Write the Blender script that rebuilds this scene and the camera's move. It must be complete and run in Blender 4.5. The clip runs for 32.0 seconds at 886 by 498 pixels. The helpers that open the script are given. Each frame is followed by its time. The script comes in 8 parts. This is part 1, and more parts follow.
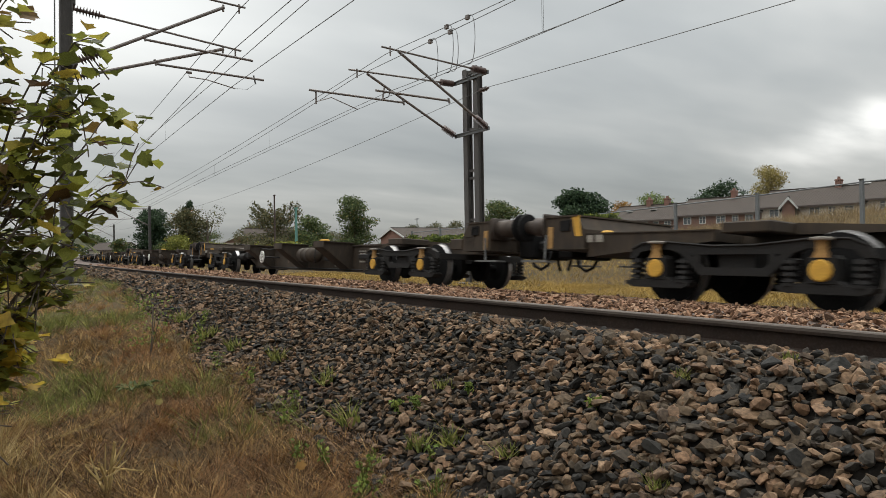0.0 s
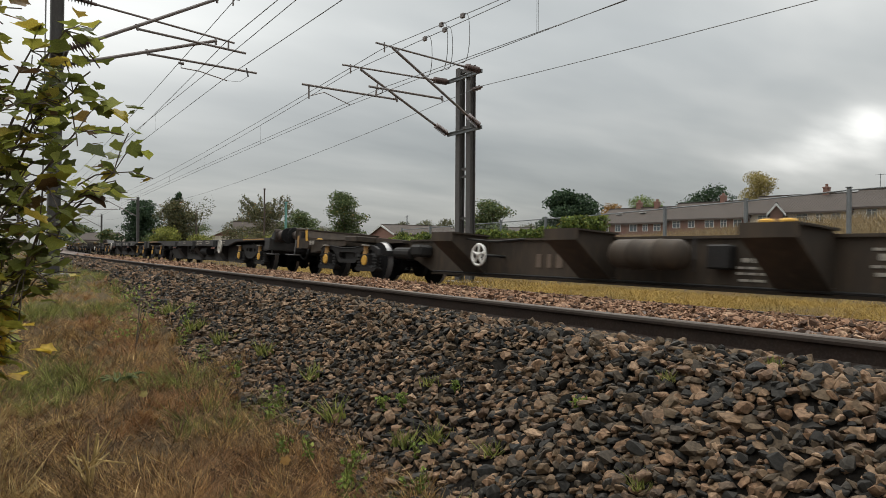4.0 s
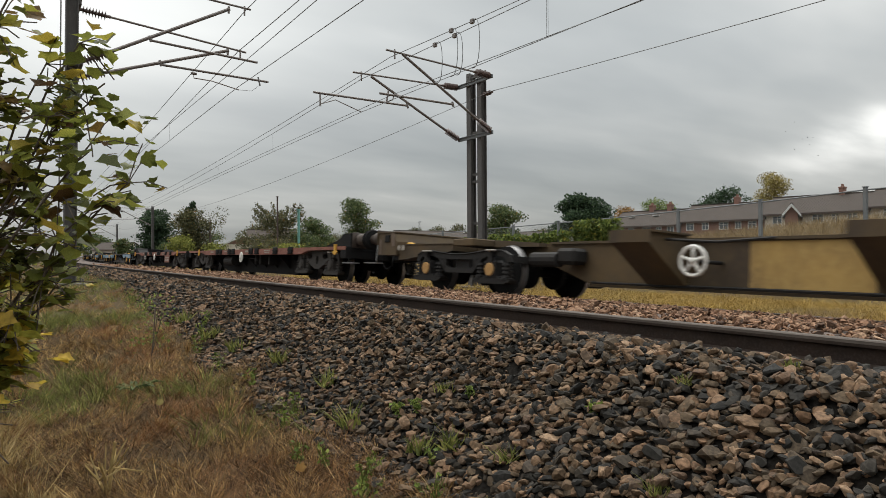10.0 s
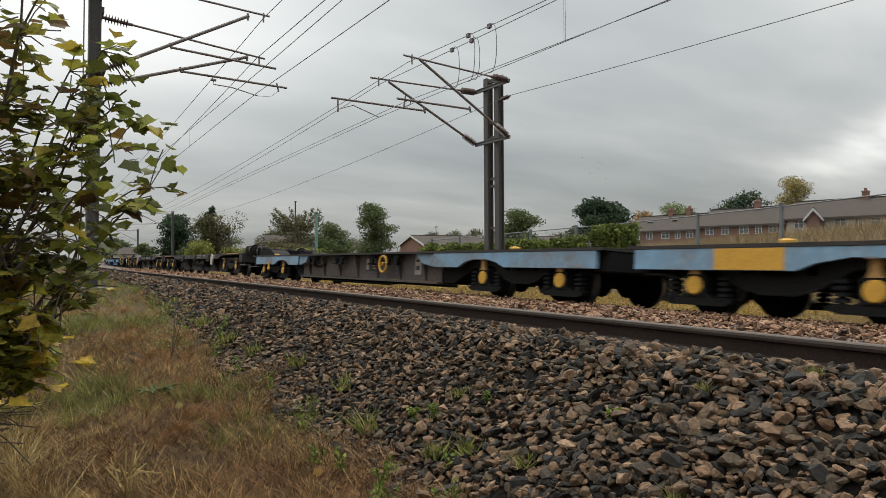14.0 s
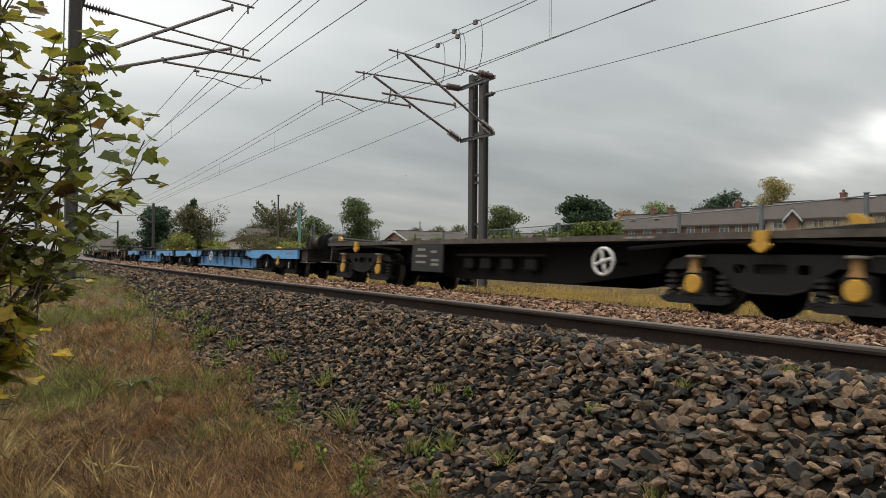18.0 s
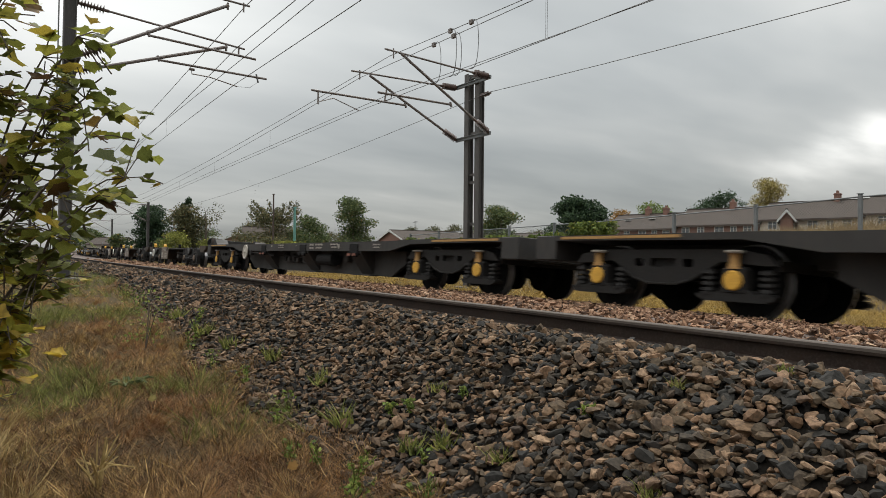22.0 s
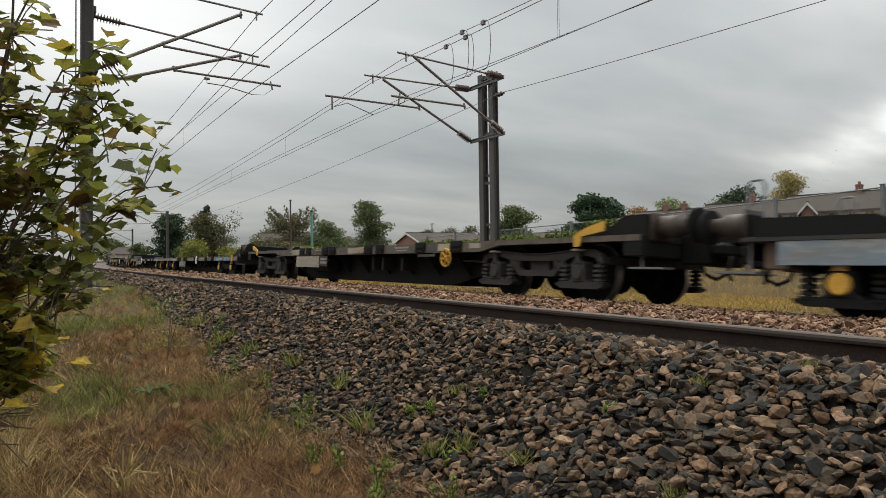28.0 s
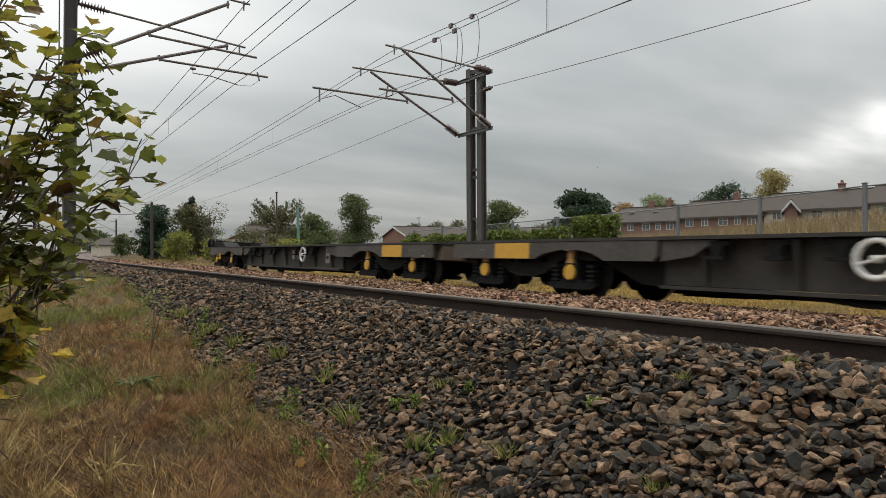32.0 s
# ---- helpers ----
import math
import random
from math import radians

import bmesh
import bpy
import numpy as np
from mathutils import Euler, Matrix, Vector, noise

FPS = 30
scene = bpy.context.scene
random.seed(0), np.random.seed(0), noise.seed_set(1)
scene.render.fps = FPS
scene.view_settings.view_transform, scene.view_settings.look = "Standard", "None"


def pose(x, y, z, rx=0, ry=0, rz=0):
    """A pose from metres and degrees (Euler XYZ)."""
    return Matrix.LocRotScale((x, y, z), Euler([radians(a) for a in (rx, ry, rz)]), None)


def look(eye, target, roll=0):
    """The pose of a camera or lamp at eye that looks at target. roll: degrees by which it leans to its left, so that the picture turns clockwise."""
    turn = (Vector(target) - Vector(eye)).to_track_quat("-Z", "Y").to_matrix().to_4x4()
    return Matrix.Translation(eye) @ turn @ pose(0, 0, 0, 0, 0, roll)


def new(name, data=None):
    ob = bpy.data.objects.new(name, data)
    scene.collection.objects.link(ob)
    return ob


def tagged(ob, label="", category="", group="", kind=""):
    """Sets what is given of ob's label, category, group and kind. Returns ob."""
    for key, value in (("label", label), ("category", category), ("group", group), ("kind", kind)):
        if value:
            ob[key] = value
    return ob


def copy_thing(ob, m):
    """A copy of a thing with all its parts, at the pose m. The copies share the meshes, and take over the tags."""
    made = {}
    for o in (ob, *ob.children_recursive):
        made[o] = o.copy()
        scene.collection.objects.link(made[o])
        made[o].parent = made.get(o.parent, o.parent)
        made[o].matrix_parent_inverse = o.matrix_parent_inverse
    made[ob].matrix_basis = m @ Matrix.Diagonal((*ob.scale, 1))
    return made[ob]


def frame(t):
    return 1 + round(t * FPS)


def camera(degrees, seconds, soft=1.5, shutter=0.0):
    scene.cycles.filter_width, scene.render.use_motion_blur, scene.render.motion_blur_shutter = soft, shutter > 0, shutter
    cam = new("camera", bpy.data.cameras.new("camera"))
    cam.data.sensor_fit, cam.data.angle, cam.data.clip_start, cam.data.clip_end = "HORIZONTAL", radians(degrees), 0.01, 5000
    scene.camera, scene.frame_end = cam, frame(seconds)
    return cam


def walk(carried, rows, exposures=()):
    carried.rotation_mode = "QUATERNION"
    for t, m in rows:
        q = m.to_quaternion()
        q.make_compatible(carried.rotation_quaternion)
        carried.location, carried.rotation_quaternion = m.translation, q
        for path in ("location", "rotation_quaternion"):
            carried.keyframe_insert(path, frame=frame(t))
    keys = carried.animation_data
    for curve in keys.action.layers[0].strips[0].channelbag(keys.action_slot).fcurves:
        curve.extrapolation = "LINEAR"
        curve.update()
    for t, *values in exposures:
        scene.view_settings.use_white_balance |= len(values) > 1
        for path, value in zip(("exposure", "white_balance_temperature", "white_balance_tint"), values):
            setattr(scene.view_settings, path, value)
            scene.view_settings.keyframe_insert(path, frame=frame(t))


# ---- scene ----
# camera: hand-held beside the line, turning slightly to and fro
EYE = (0.0, 0.0, 0.463)
cam = camera(66.76, 32.0, soft=0.7, shutter=0.15)


def aim(heading, tilt, lean):
    """Camera pose: heading in degrees left of the track's normal, tilt up, lean to the right."""
    a, b = radians(heading), radians(tilt)
    way = Vector((-math.sin(a) * math.cos(b), math.cos(a) * math.cos(b), math.sin(b)))
    return look(EYE, Vector(EYE) + way, -lean)


PATH = (
    (0, 56.359, 0.131, 0.988),
    (0.5, 56.356, 0.202, 0.873),
    (1, 56.378, 0.278, 0.776),
    (1.5, 56.298, 0.296, 0.580),
    (2, 56.153, 0.257, 0.271),
    (2.5, 55.935, 0.142, 0.057),
    (3, 55.700, 0.054, -0.223),
    (3.5, 55.499, -0.027, -0.377),
    (5.5, 55.536, -0.036, -0.100),
    (6, 55.583, -0.072, -0.008),
    (6.5, 55.594, -0.106, 0.099),
    (7, 55.496, -0.131, 0.130),
    (7.5, 55.371, -0.139, 0.082),
    (8, 55.294, -0.141, 0.116),
    (8.5, 55.273, -0.121, 0.089),
    (9, 55.382, -0.078, 0.087),
    (9.5, 55.752, 0.094, 0.161),
    (10, 56.552, 0.417, 0.374),
    (10.5, 58.199, 1.068, 0.341),
    (11, 59.292, 1.428, 0.423),
    (11.5, 59.678, 1.526, 0.589),
    (12, 59.611, 1.498, 0.507),
    (12.5, 59.303, 1.434, 0.407),
    (13, 58.920, 1.301, 0.309),
    (13.5, 58.456, 1.086, 0.279),
    (14, 58.001, 0.821, 0.335),
    (14.5, 57.727, 0.639, 0.403),
    (16.5, 57.142, 0.536, 0.044),
    (17, 56.836, 0.523, -0.124),
    (17.5, 56.644, 0.479, -0.258),
    (18, 56.580, 0.463, -0.364),
    (18.5, 56.570, 0.484, -0.449),
    (19, 56.579, 0.516, -0.537),
    (19.5, 56.555, 0.549, -0.536),
    (20, 56.504, 0.539, -0.569),
    (20.5, 56.422, 0.511, -0.548),
    (21, 56.315, 0.479, -0.544),
    (21.5, 56.240, 0.443, -0.521),
    (22, 56.189, 0.427, -0.521),
    (22.5, 56.216, 0.437, -0.496),
    (23, 56.383, 0.493, -0.397),
    (23.5, 56.837, 0.614, -0.159),
    (24, 57.645, 0.818, 0.349),
    (24.5, 58.748, 1.103, 0.608),
    (25, 59.250, 1.097, 1.028),
    (25.5, 59.285, 0.983, 1.194),
    (27.5, 57.955, 0.615, 0.938),
    (28, 57.635, 0.576, 0.843),
    (28.5, 57.326, 0.565, 0.706),
    (29, 57.128, 0.576, 0.489),
    (29.5, 56.950, 0.503, 0.423),
    (30, 56.807, 0.399, 0.367),
    (30.5, 56.712, 0.269, 0.337),
    (31, 56.604, 0.161, 0.356),
    (31.5, 56.547, 0.103, 0.265),
    (32, 56.500, 0.050, 0.300),
)
walk(cam, [(t, aim(h, p, r)) for t, h, p, r in PATH])

# overcast autumn sky: a clear-sky base veiled by stretched cloud banks, with a brighter break to the west
SUN_EL, SUN_ROT = 58.0, -55.0
world = bpy.data.worlds.new("sky")
scene.world = world
world.use_nodes = True


def make_sky():
    nt = world.node_tree
    nt.nodes.clear()
    N, L = nt.nodes.new, nt.links.new
    out, bg = N("ShaderNodeOutputWorld"), N("ShaderNodeBackground")
    sky = N("ShaderNodeTexSky")
    sky.sky_type, sky.sun_disc = "NISHITA", False
    sky.sun_elevation, sky.sun_rotation = radians(SUN_EL), radians(SUN_ROT)
    sep = N("ShaderNodeSeparateXYZ")
    tc = N("ShaderNodeTexCoord")
    L(tc.outputs["Generated"], sep.inputs[0])
    # flatten the direction on to a cloud deck overhead
    up = N("ShaderNodeMath"); up.operation = "MAXIMUM"; up.inputs[1].default_value = 0.0
    L(sep.outputs["Z"], up.inputs[0])
    lift = N("ShaderNodeMath"); lift.operation = "ADD"; lift.inputs[1].default_value = 0.16
    L(up.outputs[0], lift.inputs[0])
    dx = N("ShaderNodeMath"); dx.operation = "DIVIDE"
    dy = N("ShaderNodeMath"); dy.operation = "DIVIDE"
    L(sep.outputs["X"], dx.inputs[0]); L(lift.outputs[0], dx.inputs[1])
    L(sep.outputs["Y"], dy.inputs[0]); L(lift.outputs[0], dy.inputs[1])
    deck = N("ShaderNodeCombineXYZ")
    L(dx.outputs[0], deck.inputs[0]); L(dy.outputs[0], deck.inputs[1])
    mp = N("ShaderNodeMapping")
    mp.inputs["Rotation"].default_value = (0, 0, radians(35))
    mp.inputs["Scale"].default_value = (0.95, 0.42, 1.0)
    mp.inputs["Location"].default_value = CLOUD_AT
    L(deck.outputs[0], mp.inputs["Vector"])
    big, fine = N("ShaderNodeTexNoise"), N("ShaderNodeTexNoise")
    big.inputs["Scale"].default_value, big.inputs["Detail"].default_value, big.inputs["Roughness"].default_value = 0.55, 5.0, 0.5
    fine.inputs["Scale"].default_value, fine.inputs["Detail"].default_value = 2.2, 6.0
    L(mp.outputs[0], big.inputs["Vector"]); L(mp.outputs[0], fine.inputs["Vector"])
    mix = N("ShaderNodeMath"); mix.operation = "MULTIPLY_ADD"; mix.inputs[1].default_value = 0.22
    L(fine.outputs["Fac"], mix.inputs[0]); L(big.outputs["Fac"], mix.inputs[2])
    ramp = N("ShaderNodeValToRGB")
    el = ramp.color_ramp.elements
    el[0].position, el[0].color = 0.40, (0.342, 0.362, 0.362, 1)
    el[1].position, el[1].color = 0.80, (0.73, 0.73, 0.70, 1)
    e = el.new(0.56); e.color = (0.440, 0.458, 0.450, 1)
    e = el.new(0.68); e.color = (0.550, 0.560, 0.542, 1)
    L(mix.outputs[0], ramp.inputs[0])
    # light breaking through: broad glow where the sun stands, and a rift low to the north
    glow = []
    for way, power, gain in (((-0.92, 0.1, 0.42), 26.0, 0.40), (RIFT[0], 2400.0, 0.46), (RIFT[1], 2800.0, 0.34), (RIFT[2], 3000.0, 0.20), (RIFT[3], 3200.0, 0.11)):
        dot = N("ShaderNodeVectorMath"); dot.operation = "DOT_PRODUCT"
        dot.inputs[1].default_value = Vector(way).normalized()
        L(tc.outputs["Generated"], dot.inputs[0])
        pos = N("ShaderNodeMath"); pos.operation = "MAXIMUM"; pos.inputs[1].default_value = 0.0
        L(dot.outputs["Value"], pos.inputs[0])
        pw = N("ShaderNodeMath"); pw.operation = "POWER"; pw.inputs[1].default_value = power
        L(pos.outputs[0], pw.inputs[0])
        gn = N("ShaderNodeMath"); gn.operation = "MULTIPLY"; gn.inputs[1].default_value = gain
        L(pw.outputs[0], gn.inputs[0])
        glow.append(gn)
    both = N("ShaderNodeMath"); both.operation = "ADD"
    L(glow[0].outputs[0], both.inputs[0])
    last = glow[1]
    for g in glow[2:]:
        two = N("ShaderNodeMath"); two.operation = "ADD"
        L(last.outputs[0], two.inputs[0]); L(g.outputs[0], two.inputs[1])
        last = two
    ragged = N("ShaderNodeMapRange")
    ragged.inputs["From Min"].default_value, ragged.inputs["From Max"].default_value = 0.38, 0.62
    ragged.inputs["To Min"].default_value, ragged.inputs["To Max"].default_value = 0.25, 1.35
    L(fine.outputs["Fac"], ragged.inputs["Value"])
    torn = N("ShaderNodeMath"); torn.operation = "MULTIPLY"
    L(last.outputs[0], torn.inputs[0]); L(ragged.outputs[0], torn.inputs[1])
    L(torn.outputs[0], both.inputs[1])
    veil = N("ShaderNodeMixRGB"); veil.inputs[0].default_value = 0.93
    dim = N("ShaderNodeMixRGB"); dim.blend_type = "MULTIPLY"; dim.inputs[0].default_value = 1.0
    dim.inputs[2].default_value = (0.1, 0.1, 0.1, 1)
    L(sky.outputs[0], dim.inputs[1])
    L(dim.outputs[0], veil.inputs[1]); L(ramp.outputs[0], veil.inputs[2])
    lit = N("ShaderNodeMixRGB"); lit.blend_type = "ADD"; lit.inputs[0].default_value = 1.0
    warm = N("ShaderNodeMixRGB"); warm.blend_type = "MULTIPLY"; warm.inputs[0].default_value = 1.0
    warm.inputs[2].default_value = (1.0, 0.98, 0.93, 1)
    L(both.outputs[0], warm.inputs[1])
    L(veil.outputs[0], lit.inputs[1]); L(warm.outputs[0], lit.inputs[2])
    # overcast law: the cloud is brighter overhead than towards the horizon
    high = N("ShaderNodeMapRange")
    high.inputs["From Min"].default_value, high.inputs["From Max"].default_value = 0.36, 0.95
    high.inputs["To Min"].default_value, high.inputs["To Max"].default_value = 1.0, ZENITH
    L(sep.outputs["Z"], high.inputs["Value"])
    low = N("ShaderNodeMapRange")      # darker, hazier cloud low down
    low.inputs["From Min"].default_value, low.inputs["From Max"].default_value = 0.0, 0.30
    low.inputs["To Min"].default_value, low.inputs["To Max"].default_value = 0.64, 1.18
    L(sep.outputs["Z"], low.inputs["Value"])
    rise = N("ShaderNodeMath"); rise.operation = "MULTIPLY"
    L(high.outputs[0], rise.inputs[0]); L(low.outputs[0], rise.inputs[1])
    over = N("ShaderNodeMixRGB"); over.blend_type = "MULTIPLY"; over.inputs[0].default_value = 1.0
    L(lit.outputs[0], over.inputs[1]); L(rise.outputs[0], over.inputs[2])
    L(over.outputs[0], bg.inputs["Color"])
    bg.inputs["Strength"].default_value = SKY_STRENGTH
    L(bg.outputs[0], out.inputs["Surface"])


RIFT = ((-0.391, 0.908, 0.150), (-0.433, 0.890, 0.139), (-0.467, 0.876, 0.124), (-0.506, 0.855, 0.111))
CLOUD_AT = (0.0, 0.0, 0.0)
SKY_STRENGTH = 0.95
ZENITH = 4.2
make_sky()
sun = new("sun", bpy.data.lights.new("sun", "SUN"))
sun.data.energy, sun.data.angle, sun.data.color = 1.5, radians(10), (1.0, 0.95, 0.86)
sun.matrix_world = look((0, 0, 30), (8.7, -6.1, 13.0))
scene.view_settings.exposure = 0.2


# ---- materials ----
def mat(name, colour, rough=0.8, metal=0.0, second=None, scale=6.0, spread=0.5, third=None, fine=60.0, bump=0.15,
        per="", stretch=(1, 1, 1), ramp_at=0.55, gloss=0.5):
    """A painted, rusty or earthy surface: base colour, a second colour in blotches, a third in fine grain."""
    m = bpy.data.materials.new(name)
    m.use_nodes = True
    nt = m.node_tree
    N, L = nt.nodes.new, nt.links.new
    bsdf = nt.nodes["Principled BSDF"]
    tc = N("ShaderNodeTexCoord")
    mp = N("ShaderNodeMapping")
    mp.inputs["Scale"].default_value = stretch
    L(tc.outputs["Object"], mp.inputs["Vector"])
    n1, n2 = N("ShaderNodeTexNoise"), N("ShaderNodeTexNoise")
    n1.inputs["Scale"].default_value, n1.inputs["Detail"].default_value, n1.inputs["Roughness"].default_value = scale, 6, 0.62
    n2.inputs["Scale"].default_value, n2.inputs["Detail"].default_value = fine, 3
    L(mp.outputs[0], n1.inputs["Vector"]); L(mp.outputs[0], n2.inputs["Vector"])
    r1 = N("ShaderNodeMapRange")
    r1.inputs["From Min"].default_value, r1.inputs["From Max"].default_value = ramp_at - 0.13, ramp_at + 0.13
    r1.inputs["To Max"].default_value = spread
    L(n1.outputs["Fac"], r1.inputs["Value"])
    c1 = N("ShaderNodeMixRGB")
    c1.inputs[1].default_value = (*colour, 1)
    c1.inputs[2].default_value = (*(second or [v * 0.55 for v in colour]), 1)
    L(r1.outputs[0], c1.inputs[0])
    r2 = N("ShaderNodeMapRange")
    r2.inputs["From Min"].default_value, r2.inputs["From Max"].default_value, r2.inputs["To Max"].default_value = 0.45, 0.75, 0.6
    L(n2.outputs["Fac"], r2.inputs["Value"])
    c2 = N("ShaderNodeMixRGB")
    c2.inputs[2].default_value = (*(third or [min(1, v * 1.5 + 0.01) for v in colour]), 1)
    L(r2.outputs[0], c2.inputs[0]); L(c1.outputs[0], c2.inputs[1])
    last = c2
    if per:
        src = N("ShaderNodeObjectInfo").outputs["Random"] if per == "object" else N("ShaderNodeNewGeometry").outputs["Random Per Island"]
        hsv = N("ShaderNodeHueSaturation")
        val = N("ShaderNodeMapRange")
        val.inputs["To Min"].default_value, val.inputs["To Max"].default_value = 0.55, 1.5
        L(src, val.inputs["Value"]); L(val.outputs[0], hsv.inputs["Value"]); L(c2.outputs[0], hsv.inputs["Color"])
        last = hsv
    L(last.outputs[0], bsdf.inputs["Base Color"])
    bsdf.inputs["Metallic"].default_value = metal
    bsdf.inputs["Specular IOR Level"].default_value = gloss
    rr = N("ShaderNodeMapRange")
    rr.inputs["To Min"].default_value, rr.inputs["To Max"].default_value = max(0.05, rough - 0.15), min(1, rough + 0.15)
    L(n1.outputs["Fac"], rr.inputs["Value"]); L(rr.outputs[0], bsdf.inputs["Roughness"])
    if bump:
        b = N("ShaderNodeBump")
        b.inputs["Strength"].default_value, b.inputs["Distance"].default_value = bump, 0.01
        L(n2.outputs["Fac"], b.inputs["Height"]); L(b.outputs[0], bsdf.inputs["Normal"])
    return m


def ramp_mat(name, stops, per="island", rough=0.85, scale=25.0, bump=0.4, dirt_shade=0.35, sheer=0.0, drift=None):
    """Many alike pieces, each with its own colour picked along a ramp."""
    m = bpy.data.materials.new(name)
    m.use_nodes = True
    nt = m.node_tree
    N, L = nt.nodes.new, nt.links.new
    bsdf = nt.nodes["Principled BSDF"]
    src = N("ShaderNodeObjectInfo").outputs["Random"] if per == "object" else N("ShaderNodeNewGeometry").outputs["Random Per Island"]
    ramp = N("ShaderNodeValToRGB")
    el = ramp.color_ramp.elements
    el[0].position, el[0].color = stops[0][0], (*stops[0][1], 1)
    el[1].position, el[1].color = stops[-1][0], (*stops[-1][1], 1)
    for p, c in stops[1:-1]:
        e = el.new(p)
        e.color = (*c, 1)
    L(src, ramp.inputs[0])
    tc, n = N("ShaderNodeTexCoord"), N("ShaderNodeTexNoise")
    n.inputs["Scale"].default_value, n.inputs["Detail"].default_value = scale, 5
    L(tc.outputs["Object"], n.inputs["Vector"])
    # noise mottles the colour: speckle on stones, painted clump shadow on verge grass
    r = N("ShaderNodeMapRange")
    r.inputs["From Min"].default_value, r.inputs["From Max"].default_value = 0.35, 0.7
    r.inputs["To Min"].default_value, r.inputs["To Max"].default_value = 1.0 - dirt_shade, 1.0 + dirt_shade * 0.6
    L(n.outputs["Fac"], r.inputs["Value"])
    mul = N("ShaderNodeMixRGB"); mul.blend_type = "MULTIPLY"; mul.inputs[0].default_value = 1
    L(ramp.outputs[0], mul.inputs[1]); L(r.outputs[0], mul.inputs[2])
    tint = mul
    if drift:      # broad patches of another colour over the ground
        colour, size, amount = drift
        n3, r3, tint = N("ShaderNodeTexNoise"), N("ShaderNodeMapRange"), N("ShaderNodeMixRGB")
        n3.inputs["Scale"].default_value, n3.inputs["Detail"].default_value = size, 3
        L(tc.outputs["Object"], n3.inputs["Vector"])
        r3.inputs["From Min"].default_value, r3.inputs["From Max"].default_value, r3.inputs["To Max"].default_value = 0.44, 0.62, amount
        L(n3.outputs["Fac"], r3.inputs["Value"]); L(r3.outputs[0], tint.inputs[0])
        tint.inputs[2].default_value = (*colour, 1)
        L(mul.outputs[0], tint.inputs[1])
    L(tint.outputs[0], bsdf.inputs["Base Color"])
    bsdf.inputs["Roughness"].default_value = rough
    bsdf.inputs["Specular IOR Level"].default_value = 0.25
    if sheer:    # thin leaves let light through
        tr, mx = N("ShaderNodeBsdfTranslucent"), N("ShaderNodeMixShader")
        mx.inputs[0].default_value = sheer
        L(tint.outputs[0], tr.inputs["Color"])
        L(bsdf.outputs[0], mx.inputs[1]); L(tr.outputs[0], mx.inputs[2])
        L(mx.outputs[0], nt.nodes["Material Output"].inputs["Surface"])
    if bump:
        b = N("ShaderNodeBump")
        b.inputs["Strength"].default_value, b.inputs["Distance"].default_value = bump, 0.008
        L(n.outputs["Fac"], b.inputs["Height"]); L(b.outputs[0], bsdf.inputs["Normal"])
    return m


M = {}
M["soil"] = mat("soil", (0.060, 0.041, 0.022), 0.95, second=(0.042, 0.038, 0.018), gloss=0.05, scale=0.6, fine=30, bump=0.5, spread=0.9)
STONE = [(0.0, (0.014, 0.0128, 0.0112)), (0.19, (0.0265, 0.0232, 0.0190)), (0.28, (0.060, 0.045, 0.031)), (0.45, (0.096, 0.066, 0.040)), (0.56, (0.136, 0.084, 0.048)),
         (0.69, (0.178, 0.104, 0.060)), (0.76, (0.020, 0.0195, 0.0185)), (0.84, (0.042, 0.036, 0.029)), (0.91, (0.158, 0.096, 0.057)), (1.0, (0.242, 0.159, 0.098))]
PINK = [(0.0, (0.045, 0.028, 0.019)), (0.3, (0.16, 0.089, 0.055)), (0.7, (0.27, 0.15, 0.09)), (1.0, (0.33, 0.215, 0.138))]
M["stone"] = ramp_mat("ballast_stone", STONE, scale=60, dirt_shade=0.45, bump=0.35, rough=0.9)
M["stone_one"] = ramp_mat("ballast_stone_single", STONE, per="object", scale=4.5, dirt_shade=0.45, bump=0.35, rough=0.9)
M["stone_dark"] = mat("dark_stone", (0.035, 0.035, 0.036), 0.9, second=(0.06, 0.056, 0.05), scale=14, fine=70, bump=0.5)
M["pink_stone"] = ramp_mat("pink_ballast", PINK, scale=80, dirt_shade=0.45, bump=0.3, rough=0.95)
# near-black: the shade in the gaps between stones is put into this colour
M["shaded_ballast_bed"] = mat("shaded_ballast_bed", (0.006, 0.005, 0.004), 1.0, second=(0.012, 0.01, 0.008), scale=14, fine=40, bump=0.8, spread=0.9, gloss=0.05)
M["pink_bed"] = mat("pink_ballast_bed", (0.06, 0.042, 0.034), 0.95, second=(0.12, 0.08, 0.062), scale=14, fine=40, bump=0.8, spread=0.9)
M["rail_web"] = mat("rail_web", (0.022, 0.0155, 0.0125), 0.95, second=(0.036, 0.022, 0.016), scale=9, fine=70, bump=0.2, gloss=0.15)
M["rail_head"] = mat("rail_head", (0.066, 0.051, 0.041), 0.9, 0.0, second=(0.036, 0.028, 0.022), scale=5, fine=40, bump=0.05, stretch=(0.2, 4, 4))
M["sleeper"] = mat("sleeper", (0.3, 0.28, 0.25), 0.9, scale=5)
M["mast_steel"] = mat("mast_steel", (0.080, 0.074, 0.070), 0.75, 0.2, second=(0.112, 0.098, 0.088), scale=3, fine=40, stretch=(1, 1, 0.3))
M["tube_steel"] = mat("tube_steel", (0.17, 0.15, 0.14), 0.6, 0.5, second=(0.17, 0.12, 0.1), scale=12)
M["wire"] = mat("wire", (0.17, 0.17, 0.17), 0.6, 0.5, bump=0)
M["insulator"] = mat("insulator", (0.10, 0.065, 0.055), 0.35, scale=20, bump=0)
